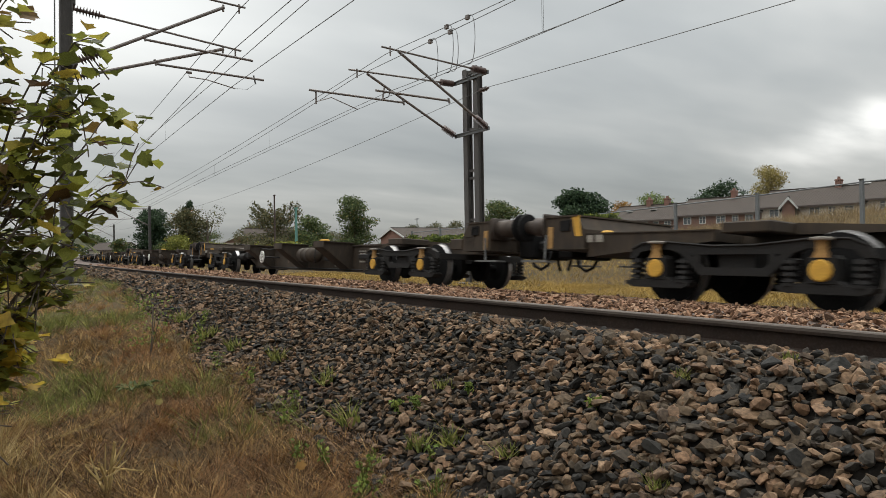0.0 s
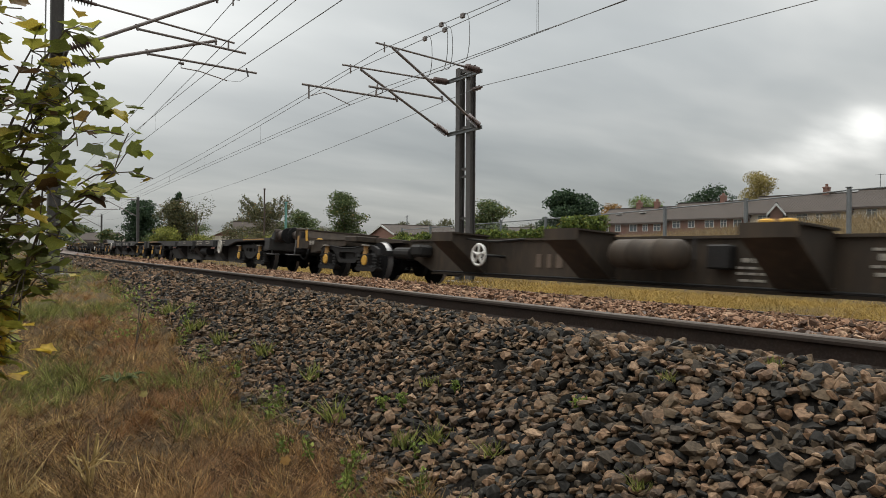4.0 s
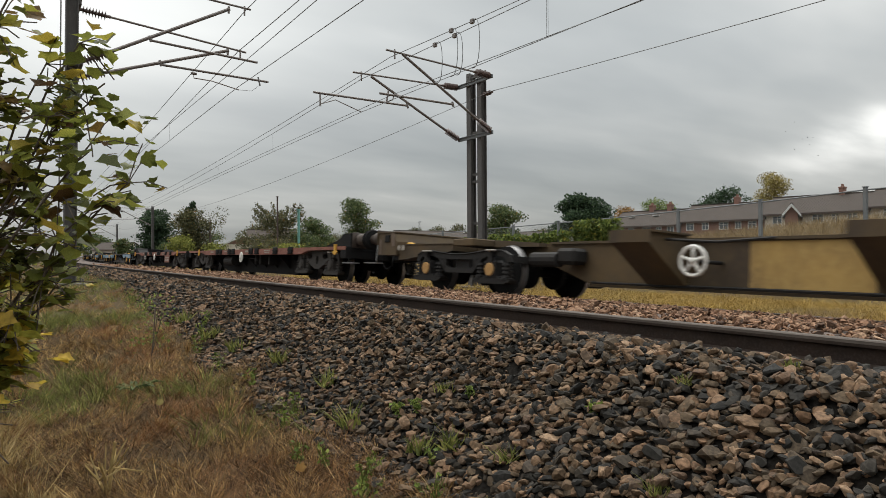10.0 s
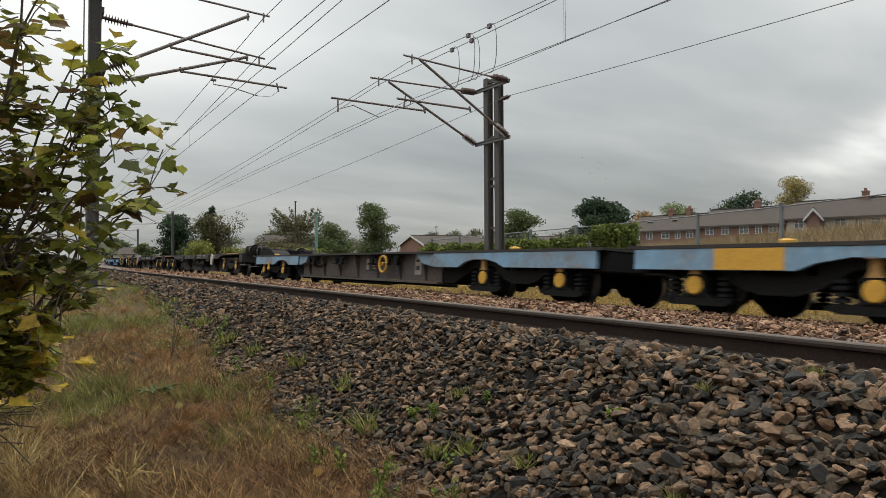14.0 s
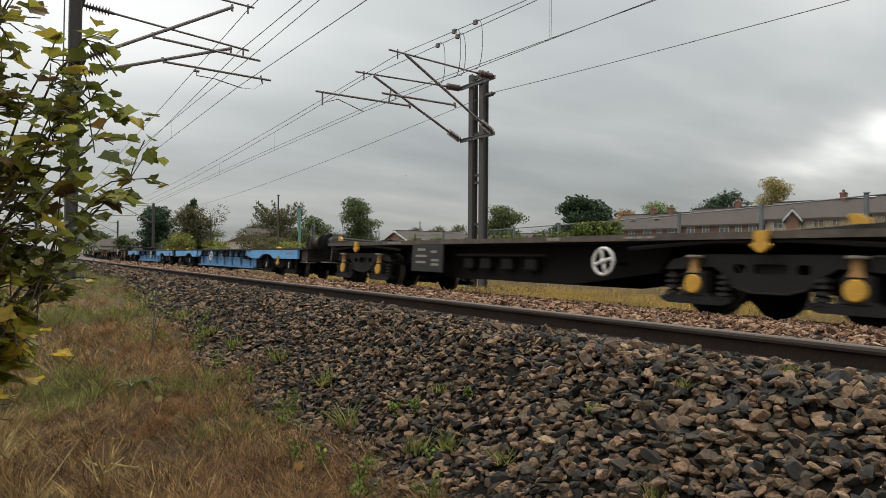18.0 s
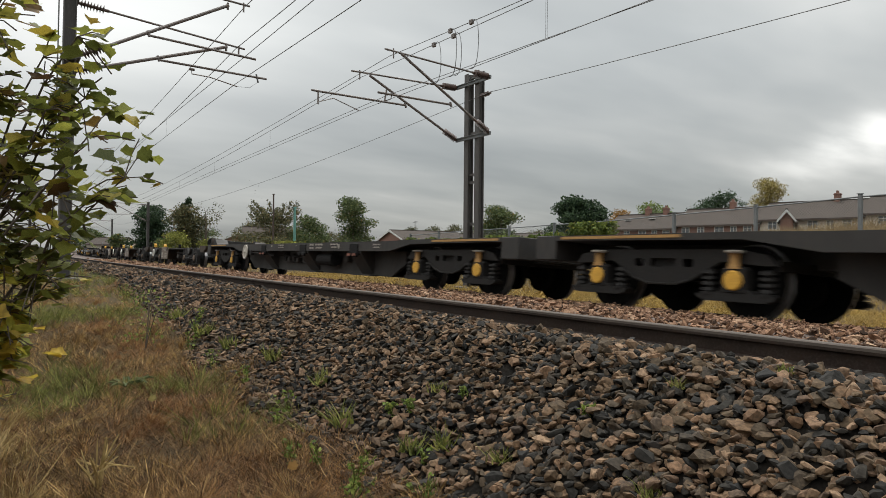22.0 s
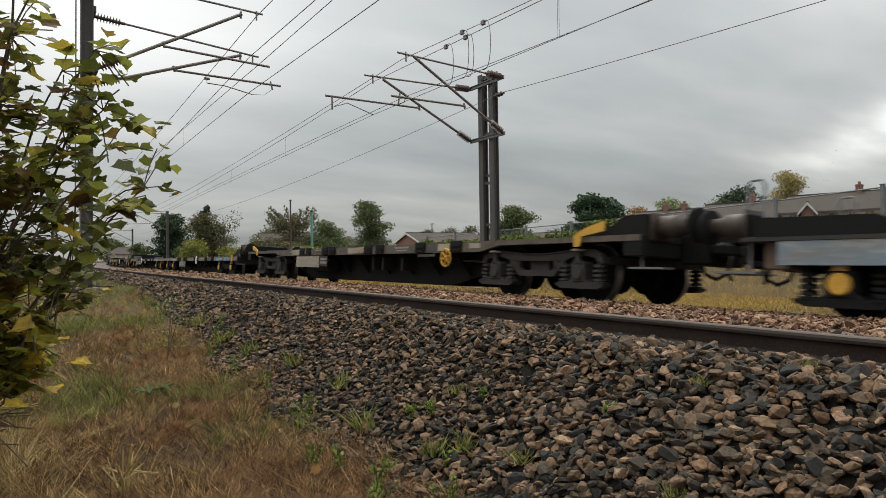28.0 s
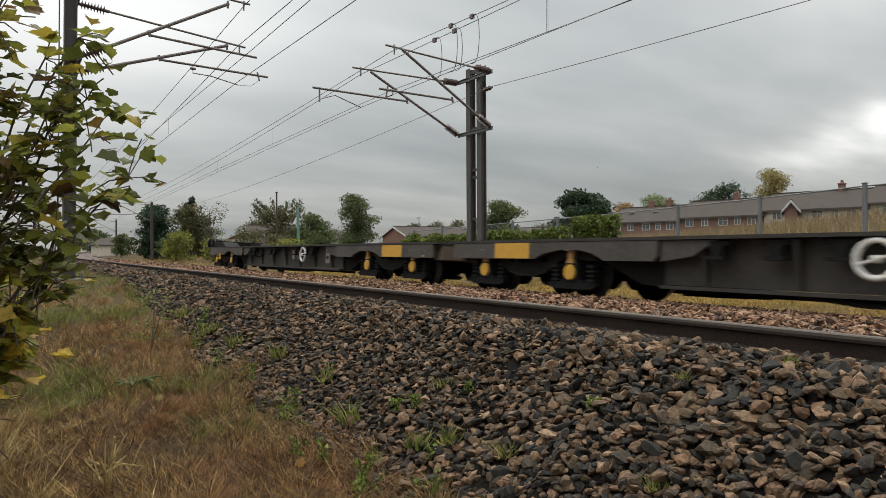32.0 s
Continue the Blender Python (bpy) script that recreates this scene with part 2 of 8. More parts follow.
# verge grass and thatch: coarse mottling paints shadow between clumps into the blades
M["grass"] = ramp_mat("long_grass", [(0.0, (0.036, 0.022, 0.009)), (0.25, (0.122, 0.073, 0.028)), (0.5, (0.278, 0.163, 0.060)),
                                     (0.75, (0.420, 0.262, 0.097)), (0.92, (0.500, 0.340, 0.140)), (1.0, (0.600, 0.445, 0.205))], rough=0.9, bump=0, scale=11, dirt_shade=0.5, sheer=0.06, drift=((0.260, 0.122, 0.052), 1.4, 0.65))
M["thatch"] = ramp_mat("matted_grass", [(0.0, (0.022, 0.012, 0.006)), (0.4, (0.085, 0.044, 0.020)), (0.8, (0.200, 0.110, 0.048)), (1.0, (0.370, 0.235, 0.105))], rough=0.95, bump=0, scale=9, dirt_shade=0.6)
M["green_grass"] = ramp_mat("green_grass", [(0.0, (0.062, 0.075, 0.018)), (0.5, (0.155, 0.170, 0.042)), (1.0, (0.310, 0.290, 0.090))], rough=0.9, bump=0, scale=10, dirt_shade=0.5, sheer=0.3)
M["weed_leaf"] = ramp_mat("weed_leaf", [(0.0, (0.07, 0.11, 0.02)), (0.6, (0.16, 0.22, 0.04)), (1.0, (0.30, 0.33, 0.08))], rough=0.7, bump=0, sheer=0.35)
M["straw"] = ramp_mat("bleached_straw", [(0.0, (0.252, 0.168, 0.063)), (0.6, (0.386, 0.277, 0.113)), (1.0, (0.470, 0.361, 0.168))], rough=0.9, bump=0)
M["gold_grass"] = ramp_mat("golden_grass", [(0.0, (0.286, 0.185, 0.042)), (0.5, (0.420, 0.269, 0.067)), (1.0, (0.487, 0.344, 0.109))], rough=0.9, bump=0, drift=((0.252, 0.168, 0.050), 0.5, 0.6))
M["bank_grass"] = ramp_mat("bank_grass", [(0.0, (0.185, 0.134, 0.059)), (0.5, (0.319, 0.223, 0.109)), (1.0, (0.437, 0.336, 0.193))], rough=0.9, bump=0, drift=((0.168, 0.109, 0.050), 0.4, 0.6))
M["leaf"] = ramp_mat("lobed_leaf", [(0.0, (0.06, 0.066, 0.020)), (0.35, (0.150, 0.165, 0.038)), (0.62, (0.29, 0.29, 0.058)), (0.74, (0.40, 0.33, 0.055)), (0.78, (0.14, 0.085, 0.04)),
                                    (0.9, (0.20, 0.12, 0.035)), (1.0, (0.075, 0.05, 0.025))], rough=0.6, bump=0, scale=30, sheer=0.42)
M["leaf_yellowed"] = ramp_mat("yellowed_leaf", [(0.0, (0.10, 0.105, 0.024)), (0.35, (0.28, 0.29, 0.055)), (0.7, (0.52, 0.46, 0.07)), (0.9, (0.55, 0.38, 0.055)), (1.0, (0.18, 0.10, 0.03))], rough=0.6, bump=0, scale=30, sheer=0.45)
M["bark"] = mat("bark", (0.085, 0.065, 0.05), 0.95, scale=20, fine=90, bump=0.4)
M["dark_bogie"] = mat("bogie_iron", (0.0125, 0.0112, 0.0105), 0.75, 0.0, second=(0.022, 0.0180, 0.015), scale=7, fine=45, gloss=0.25)
M["grey_bogie"] = mat("bogie_grey", (0.028, 0.025, 0.0225), 0.8, 0.0, second=(0.052, 0.040, 0.031), scale=8, fine=45, gloss=0.3)
M["black"] = mat("brake_black", (0.0064, 0.0060, 0.0060), 0.85, second=(0.0128, 0.0112, 0.0104), scale=8, gloss=0.2)
M["tread"] = mat("wheel_tread", (0.30, 0.29, 0.285), 0.45, 0.85, second=(0.20, 0.19, 0.185), scale=4, bump=0)
M["buffer_steel"] = mat("buffer_steel", (0.0400, 0.0288, 0.0224), 0.6, 0.3, second=(0.0680, 0.0440, 0.0304), scale=6)
M["step_steel"] = mat("step_steel", (0.15, 0.15, 0.148), 0.6, 0.3, second=(0.09, 0.085, 0.08), scale=8)
M["yellow"] = mat("yellow_paint", (0.52, 0.28, 0.03), 0.7, second=(0.33, 0.17, 0.03), scale=11)
M["rust_yellow"] = mat("rusty_yellow", (0.34, 0.19, 0.06), 0.75, second=(0.2, 0.10, 0.035), scale=9)
M["white"] = mat("white_paint", (0.62, 0.6, 0.56), 0.6, second=(0.42, 0.39, 0.35), scale=9)
M["pale"] = mat("faded_lettering", (0.26, 0.235, 0.2), 0.8, second=(0.13, 0.11, 0.09), scale=9)
M["spine_brown"] = mat("spine_brown", (0.046, 0.0335, 0.0235), 0.75, gloss=0.3, second=(0.0229, 0.0179, 0.0136), third=(0.075, 0.050, 0.031), scale=1.1, fine=9, spread=0.85, stretch=(1, 1, 0.35))
M["spine_dark"] = mat("spine_dark", (0.0240, 0.0200, 0.0168), 0.75, second=(0.0152, 0.0128, 0.0104), third=(0.0416, 0.0312, 0.0224), scale=1.6, fine=14, stretch=(1, 1, 0.4))
M["spine_yellow"] = mat("spine_yellow", (0.052, 0.037, 0.024), 0.75, second=(0.120, 0.078, 0.034), third=(0.080, 0.055, 0.030), scale=0.7, fine=10, spread=0.8, ramp_at=0.55, gloss=0.3)
M["old_yellow"] = mat("old_yellow_paint", (0.36, 0.225, 0.065), 0.75, second=(0.16, 0.10, 0.045), third=(0.42, 0.28, 0.09), scale=1.6, fine=10, spread=0.7)
M["disc_grey"] = mat("weathered_disc", (0.40, 0.37, 0.32), 0.75, second=(0.28, 0.25, 0.21), third=(0.46, 0.43, 0.38), scale=6, fine=22, spread=0.8)
M["deep_side"] = mat("deep_side_black", (0.0234, 0.0207, 0.0187), 0.7, second=(0.0148, 0.0129, 0.0117), third=(0.0390, 0.0312, 0.0250), scale=1.4, fine=12, stretch=(1, 1, 0.4))
M["red_sill"] = mat("rust_red_sill", (0.19, 0.065, 0.042), 0.8, second=(0.10, 0.04, 0.028), third=(0.28, 0.13, 0.09), scale=2, fine=14, spread=0.8)
M["blue_old"] = mat("faded_blue", (0.16, 0.30, 0.44), 0.65, second=(0.16, 0.145, 0.125), third=(0.24, 0.36, 0.46), scale=1.3, fine=12, spread=0.9, ramp_at=0.54)
M["blue_old_web"] = mat("grimy_blue_web", (0.06, 0.046, 0.037), 0.75, second=(0.055, 0.062, 0.07), third=(0.13, 0.078, 0.052), scale=1.0, fine=11, spread=0.8)
M["blue"] = mat("bright_blue", (0.125, 0.36, 0.68), 0.5, second=(0.09, 0.26, 0.48), third=(0.2, 0.43, 0.70), scale=1.3, fine=12, spread=0.7)
M["blue_web"] = mat("blue_web", (0.115, 0.28, 0.50), 0.6, second=(0.075, 0.17, 0.30), third=(0.14, 0.26, 0.40), scale=1.3, fine=12, spread=0.9)
M["grey_brown"] = mat("grey_brown_skirt", (0.0578, 0.0493, 0.0425), 0.6, second=(0.0357, 0.0289, 0.0238), third=(0.0935, 0.0833, 0.0748), scale=1.4, fine=13, spread=0.8)
M["dark_web"] = mat("dark_web", (0.0289, 0.0238, 0.0195), 0.75, second=(0.0187, 0.0153, 0.0123), third=(0.0510, 0.0399, 0.0314), scale=1.3, fine=12, spread=0.8)
M["beige"] = mat("weathered_beige", (0.30, 0.26, 0.19), 0.8, second=(0.17, 0.14, 0.10), third=(0.38, 0.34, 0.26), scale=2.2, fine=11, spread=0.9)
M["worn_beige"] = mat("worn_beige_grey", (0.15, 0.122, 0.094), 0.8, second=(0.075, 0.060, 0.047), third=(0.23, 0.195, 0.155), scale=1.1, fine=9, spread=0.9, stretch=(0.6, 1, 1.6))
M["daub_skirt"] = mat("grey_white_blue_skirt", (0.17, 0.165, 0.155), 0.6, second=(0.13, 0.22, 0.30), third=(0.32, 0.31, 0.29), scale=1.5, fine=7, spread=0.85, stretch=(0.6, 1, 2.5))
M["board_brown"] = mat("lettered_board", (0.13, 0.10, 0.075), 0.75, second=(0.085, 0.065, 0.05), third=(0.18, 0.15, 0.12), scale=2.5, fine=14)
M["sill_brown"] = mat("weathered_sill", (0.085, 0.066, 0.05), 0.8, second=(0.045, 0.036, 0.029), third=(0.15, 0.125, 0.1), scale=2, fine=9, spread=0.8)
M["deck_rust"] = mat("deck_rust", (0.10, 0.07, 0.05), 0.85, second=(0.15, 0.11, 0.08), scale=3)
M["brick"] = mat("red_brick", (0.19, 0.10, 0.075), 0.85, second=(0.14, 0.08, 0.062), scale=3, fine=30)
M["cream_wall"] = mat("cream_wall", (0.52, 0.46, 0.38), 0.85, scale=2)
M["roof_tile"] = mat("roof_tile", (0.060, 0.048, 0.041), 0.95, second=(0.036, 0.030, 0.026), scale=1.2, fine=9, bump=0.3, gloss=0.2)
M["glass"] = mat("window_glass", (0.12, 0.14, 0.16), 0.12, bump=0, fine=5)
M["upvc"] = mat("white_frame", (0.55, 0.55, 0.53), 0.5, bump=0)
M["galv"] = mat("galvanised", (0.16, 0.168, 0.172), 0.75, 0.15, second=(0.11, 0.115, 0.118), scale=5, gloss=0.3)
M["mesh_wire"] = mat("chain_link", (0.15, 0.155, 0.155), 0.75, 0.1, bump=0)
M["green_post"] = mat("green_post", (0.10, 0.24, 0.20), 0.6, scale=4)
M["wood_pole"] = mat("wood_pole", (0.07, 0.05, 0.04), 0.9, scale=8, stretch=(1, 1, 0.2))


def foliage(name, dark, light, odd=None):
    st = [(0.0, dark), (0.5, [(a + b) / 2 for a, b in zip(dark, light)]), (0.92, light), (1.0, odd or light)]
    return ramp_mat(name, st, rough=0.8, bump=0, dirt_shade=0.45, scale=1.6, sheer=0.3)


M["dark_conifer"] = foliage("conifer", (0.020, 0.040, 0.022), (0.062, 0.098, 0.046))
M["green_tree"] = foliage("green_crown", (0.045, 0.068, 0.028), (0.145, 0.180, 0.068), (0.22, 0.15, 0.04))
M["brown_tree"] = foliage("brown_crown", (0.055, 0.060, 0.030), (0.165, 0.155, 0.072), (0.22, 0.13, 0.045))
M["yellow_tree"] = foliage("yellow_crown", (0.19, 0.15, 0.05), (0.38, 0.31, 0.105))
M["orange_tree"] = foliage("orange_crown", (0.17, 0.095, 0.03), (0.38, 0.21, 0.06))
M["light_tree"] = foliage("light_green_crown", (0.09, 0.13, 0.045), (0.26, 0.31, 0.12))
M["shrub"] = foliage("shrub", (0.10, 0.115, 0.025), (0.30, 0.30, 0.07))
M["ivy"] = foliage("ivy", (0.045, 0.075, 0.018), (0.20, 0.24, 0.055), (0.40, 0.32, 0.06))
M["far_tree"] = foliage("far_crown", (0.075, 0.08, 0.05), (0.16, 0.155, 0.08), (0.28, 0.2, 0.075))


# ---- mesh helpers ----
R0, D0 = 1600.0, 3.75     # the line's curve, and how far its nearer rail lies from the eye


def bend(x):
    return x * x / (2 * R0) if abs(x) < 320 else (abs(x) - 160) * 320 / R0


def at_track(x, off, z=0.0):
    """A place beside the line: x along it, off metres beyond the nearer rail."""
    return Vector((x, D0 + off + bend(x), z))


def heading(x):
    return math.degrees(math.atan2(x, R0))


def finish(bm, name, material, smooth=False):
    me = bpy.data.meshes.new(name)
    bmesh.ops.recalc_face_normals(bm, faces=bm.faces)
    bm.to_mesh(me)
    bm.free()
    for m in (material if isinstance(material, (list, tuple)) else [material]):
        me.materials.append(m)
    if smooth:
        me.shade_smooth()
    return me


def part(name, bm, material, parent, label="", at=None, smooth=False):
    """One mesh object under a thing or a part."""
    me = bm if isinstance(bm, bpy.types.Mesh) else finish(bm, name, material, smooth)
    ob = new(name, me)
    ob.parent = parent
    if at:
        ob.location = at
    if label:
        ob["label"] = label
    return ob


def thing(name, label, category, m=None, group="", kind="", me=None):
    ob = new(name, me)
    if m is not None:
        ob.matrix_basis = m
    return tagged(ob, label, category, group, kind)


def box(bm, x0, x1, y0, y1, z0, z1, bevel=0.0):
    vs = [bm.verts.new((x, y, z)) for x in (x0, x1) for y in (y0, y1) for z in (z0, z1)]
    fs = [bm.faces.new([vs[i] for i in q]) for q in ((0, 1, 3, 2), (4, 6, 7, 5), (0, 4, 5, 1), (2, 3, 7, 6), (0, 2, 6, 4), (1, 5, 7, 3))]
    if bevel:
        es = list({e for f in fs for e in f.edges})
        bmesh.ops.bevel(bm, geom=es, offset=bevel, segments=1, affect="EDGES", profile=0.5)
    return bm


def prism(bm, pts, y0, y1):
    """A side profile (x, z) drawn out from y0 to y1."""
    a = [bm.verts.new((x, y0, z)) for x, z in pts]
    b = [bm.verts.new((x, y1, z)) for x, z in pts]
    n = len(pts)
    bm.faces.new(a)
    bm.faces.new(b[::-1])
    for i in range(n):
        bm.faces.new((a[i], b[i], b[(i + 1) % n], a[(i + 1) % n]))
    return bm


def cross(bm, pts, x0, x1):
    """A cross-section (y, z) drawn out along x."""
    a = [bm.verts.new((x0, y, z)) for y, z in pts]
    b = [bm.verts.new((x1, y, z)) for y, z in pts]
    n = len(pts)
    bm.faces.new(a)
    bm.faces.new(b[::-1])
    for i in range(n):
        bm.faces.new((a[i], b[i], b[(i + 1) % n], a[(i + 1) % n]))
    return bm


def lathe(bm, p0, p1, rings, seg=16, mat_of=None):
    """Rings (t, r) along the line p0..p1, t in metres from p0; closed at both ends."""
    p0, p1 = Vector(p0), Vector(p1)
    ax = (p1 - p0).normalized()
    u = ax.orthogonal().normalized()
    v = ax.cross(u)
    last = None
    for k, (t, r) in enumerate(rings):
        ring = [bm.verts.new(p0 + ax * t + (u * math.cos(i * math.tau / seg) + v * math.sin(i * math.tau / seg)) * r) for i in range(seg)]
        if last:
            for i in range(seg):
                f = bm.faces.new((last[i], last[(i + 1) % seg], ring[(i + 1) % seg], ring[i]))
                if mat_of:
                    f.material_index = mat_of(k)
        else:
            bm.faces.new(ring[::-1])
        last = ring
    bm.faces.new(last)
    return bm


def rod(bm, p0, p1, r, seg=8):
    return lathe(bm, p0, p1, [(0, r), ((Vector(p1) - Vector(p0)).length, r)], seg)


def tube(bm, pts, r, seg=6, closed=False):
    """A bent tube through the points."""
    pts = [Vector(p) for p in pts]
    n, rings, u = len(pts), [], None
    for i, p in enumerate(pts):
        t = (pts[(i + 1) % n if closed else min(i + 1, n - 1)] - pts[(i - 1) % n if closed else max(i - 1, 0)]).normalized()
        if u is None:
            u = t.orthogonal().normalized()
        u = (u - t * u.dot(t)).normalized()
        v = t.cross(u)
        w = r[i] if isinstance(r, list) else r
        rings.append([bm.verts.new(p + (u * math.cos(k * math.tau / seg) + v * math.sin(k * math.tau / seg)) * w) for k in range(seg)])
    for i in range(n if closed else n - 1):
        a, b = rings[i], rings[(i + 1) % n]
        for k in range(seg):
            bm.faces.new((a[k], a[(k + 1) % seg], b[(k + 1) % seg], b[k]))
    if not closed:
        bm.faces.new(rings[0][::-1])
        bm.faces.new(rings[-1])
    return bm


def ring_pts(c, r, axis="y", n=20):
    c = Vector(c)
    e = {"y": (Vector((1, 0, 0)), Vector((0, 0, 1))), "x": (Vector((0, 1, 0)), Vector((0, 0, 1)))}[axis]
    return [c + (e[0] * math.cos(i * math.tau / n) + e[1] * math.sin(i * math.tau / n)) * r for i in range(n)]


def mesh_of(name, verts, faces, material, smooth=False):
    me = bpy.data.meshes.new(name)
    me.from_pydata(verts, [], faces)
    me.materials.append(material)
    if smooth:
        me.shade_smooth()
    return me


def scatter_mesh(name, templates, picks, mats, material, flat=False):
    """Joins many copies of small templates (verts, faces), each moved by its 3x3 and place, into one mesh."""
    vs, loops, starts, totals, base, ls = [], [], [], [], 0, 0
    for k, (tv, tf) in enumerate(templates):
        idx = np.nonzero(picks == k)[0]
        if not len(idx):
            continue
        rot, pos = mats[0][idx], mats[1][idx]
        v = np.einsum("nij,vj->nvi", rot, tv) + pos[:, None, :]
        f = np.array([i for face in tf for i in face], dtype=np.int64)
        cnt = np.array([len(face) for face in tf], dtype=np.int64)
        n = len(idx)
        loops.append((f[None, :] + (np.arange(n) * len(tv))[:, None] + base).ravel())
        totals.append(np.tile(cnt, n))
        vs.append(v.reshape(-1, 3))
        base += n * len(tv)
    vs, loops, totals = np.concatenate(vs), np.concatenate(loops), np.concatenate(totals)
    starts = np.concatenate([[0], np.cumsum(totals)[:-1]])
    me = bpy.data.meshes.new(name)
    me.vertices.add(len(vs))
    me.vertices.foreach_set("co", vs.astype(np.float32).ravel())
    me.loops.add(len(loops))
    me.loops.foreach_set("vertex_index", loops.astype(np.int32))
    me.polygons.add(len(totals))
    me.polygons.foreach_set("loop_start", starts.astype(np.int32))
    me.update(calc_edges=True)
    me.materials.append(material)
    if flat:
        me.shade_flat()
    return me


def spins(rng, n, scale, flat=1.0):
    """n random turns times sizes, as 3x3 arrays."""
    q = rng.normal(size=(n, 4))
    q /= np.linalg.norm(q, axis=1)[:, None]
    w, x, y, z = q.T
    m = np.stack([1 - 2 * (y * y + z * z), 2 * (x * y - z * w), 2 * (x * z + y * w), 2 * (x * y + z * w), 1 - 2 * (x * x + z * z), 2 * (y * z - x * w),
                  2 * (x * z - y * w), 2 * (y * z + x * w), 1 - 2 * (x * x + y * y)], axis=1).reshape(n, 3, 3)
    return m * np.asarray(scale).reshape(-1, 1, 1)


# ---- ground, ballast and rails ----
def steps(table, v):
    return float(np.interp(v, [a for a, b in table], [b for a, b in table]))


CESS = [(-24, -0.10), (-14, -0.14), (-10, -0.33), (-6.5, -0.60), (-2, -0.82), (6, -0.85)]      # grass level along the near side
BANK = [(-140, 0.1), (-70, 0.2), (-45, 0.35), (-26, 0.8), (-21, 1.15), (-13.6, 1.68), (0, 2.15), (40, 2.4)]                   # top of the bank behind the fence


def ground_z(x, off):
    g = steps(CESS, x)
    b = steps(BANK, x)
    prof = [(-60, g - 0.4), (-9, g - 0.1), (-2.2, g), (-1.95, g + 0.05), (-1.05, -0.085), (-0.8, -0.06), (-0.5, -0.11), (-0.1, -0.195), (0.2, -0.17), (1.1, -0.12), (1.45, -0.115), (1.75, -0.13),
            (2.2, -0.21), (2.6, -0.215), (3.05, -0.215), (3.22, -0.255), (3.6, -0.40), (4.7, -0.48), (5.15, -0.48), (5.6, -0.46), (6.3, -0.56), (9, -0.5), (13, -0.2), (15.7, 0.1),
            (19, 0.2 * b + 0.2), (27, b), (45, b * 0.8 + 0.6), (80, 1.4), (200, 2.0), (900, 3.0)]
    return steps(prof, off)


def make_ground():
    xs = np.unique(np.concatenate([np.arange(-40, 12, 0.8), np.arange(-130, -40, 4), np.arange(12, 60, 4), np.linspace(-1500, -130, 22), np.linspace(60, 1500, 20)]))
    offs = np.array([-900, -300, -100, -40, -15, -9, -6, -4, -3, -2.5, -2.2, -1.95, -1.7, -1.45, -1.2, -1.0, -0.85, -0.75, -0.6, -0.5, -0.3, -0.1, 0.05, 0.2, 0.6, 1.0, 1.35, 1.75, 2.0, 2.2, 2.6, 3.05, 3.22,
                     3.6, 4.1, 4.7, 5.15, 5.6, 6.0, 6.3, 7, 8, 9, 11, 13, 14.5, 15.7, 17, 19, 21, 24, 27, 32, 38, 45, 60, 80, 120, 200, 400, 900, 1600])
    verts, faces, mi = [], [], []
    for x in xs:
        for o in offs:
            p = at_track(float(x), float(o), ground_z(float(x), float(o)))
            if -2.1 > o > -40 or 6 < o < 60:
                p.z += 0.05 * noise.noise(Vector((p.x * 0.6, p.y * 0.6, 0)))
            verts.append(p)
    n = len(offs)
    for i in range(len(xs) - 1):
        for j in range(n - 1):
            faces.append((i * n + j, (i + 1) * n + j, (i + 1) * n + j + 1, i * n + j + 1))
            mid = (offs[j] + offs[j + 1]) / 2
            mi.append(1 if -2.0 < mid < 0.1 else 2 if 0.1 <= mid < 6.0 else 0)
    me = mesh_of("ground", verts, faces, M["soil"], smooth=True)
    # near shoulder's sheet carries the painted gap shade
    me.materials.append(M["shaded_ballast_bed"])
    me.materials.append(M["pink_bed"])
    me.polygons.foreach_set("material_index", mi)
    thing("ground", "earth and ballast ground sheet along the railway", "ground", kind="structure", me=me)


make_ground()

RAIL = [(-0.07, -0.159), (0.07, -0.159), (0.07, -0.147), (0.012, -0.125), (0.01, -0.05), (0.036, -0.038), (0.036, -0.006), (0.028, 0.0),
        (-0.028, 0.0), (-0.036, -0.006), (-0.036, -0.022), (-0.036, -0.038), (-0.01, -0.05), (-0.012, -0.125), (-0.07, -0.147)]


def make_rail(name, off, z, label):
    xs = [float(x) for x in np.concatenate([np.arange(-200, -40, 4.0), np.arange(-40, 12, 1.0), np.arange(12, 80, 4.0)])]
    n = len(RAIL)
    verts, faces, mi = [], [], []
    for x in xs:
        for y, h in RAIL:
            verts.append(at_track(x, off + y, z + h))
    for i in range(len(xs) - 1):
        for k in range(n):
            faces.append((i * n + k, (i + 1) * n + k, (i + 1) * n + (k + 1) % n, i * n + (k + 1) % n))
            mi.append(1 if k in (6, 7, 8, 9) else 0)
    me = mesh_of(name, verts, faces, M["rail_web"])
    me.materials.append(M["rail_head"])
    me.polygons.foreach_set("material_index", mi)
    thing(name, label, "rail", kind="structure", me=me)


NEAR_MID, FAR_MID = 0.79, 4.15
make_rail("rail", 0.036, 0.0, "rusty running rail with a polished head, on ballast")
make_rail("rail", 1.54, -0.125, "rusty running rail sunk in pale pink ballast")
make_rail("rail", FAR_MID - 0.752, -0.255, "rusty running rail of the farther track")
make_rail("rail", FAR_MID + 0.752, -0.36, "rusty running rail of the farther track")


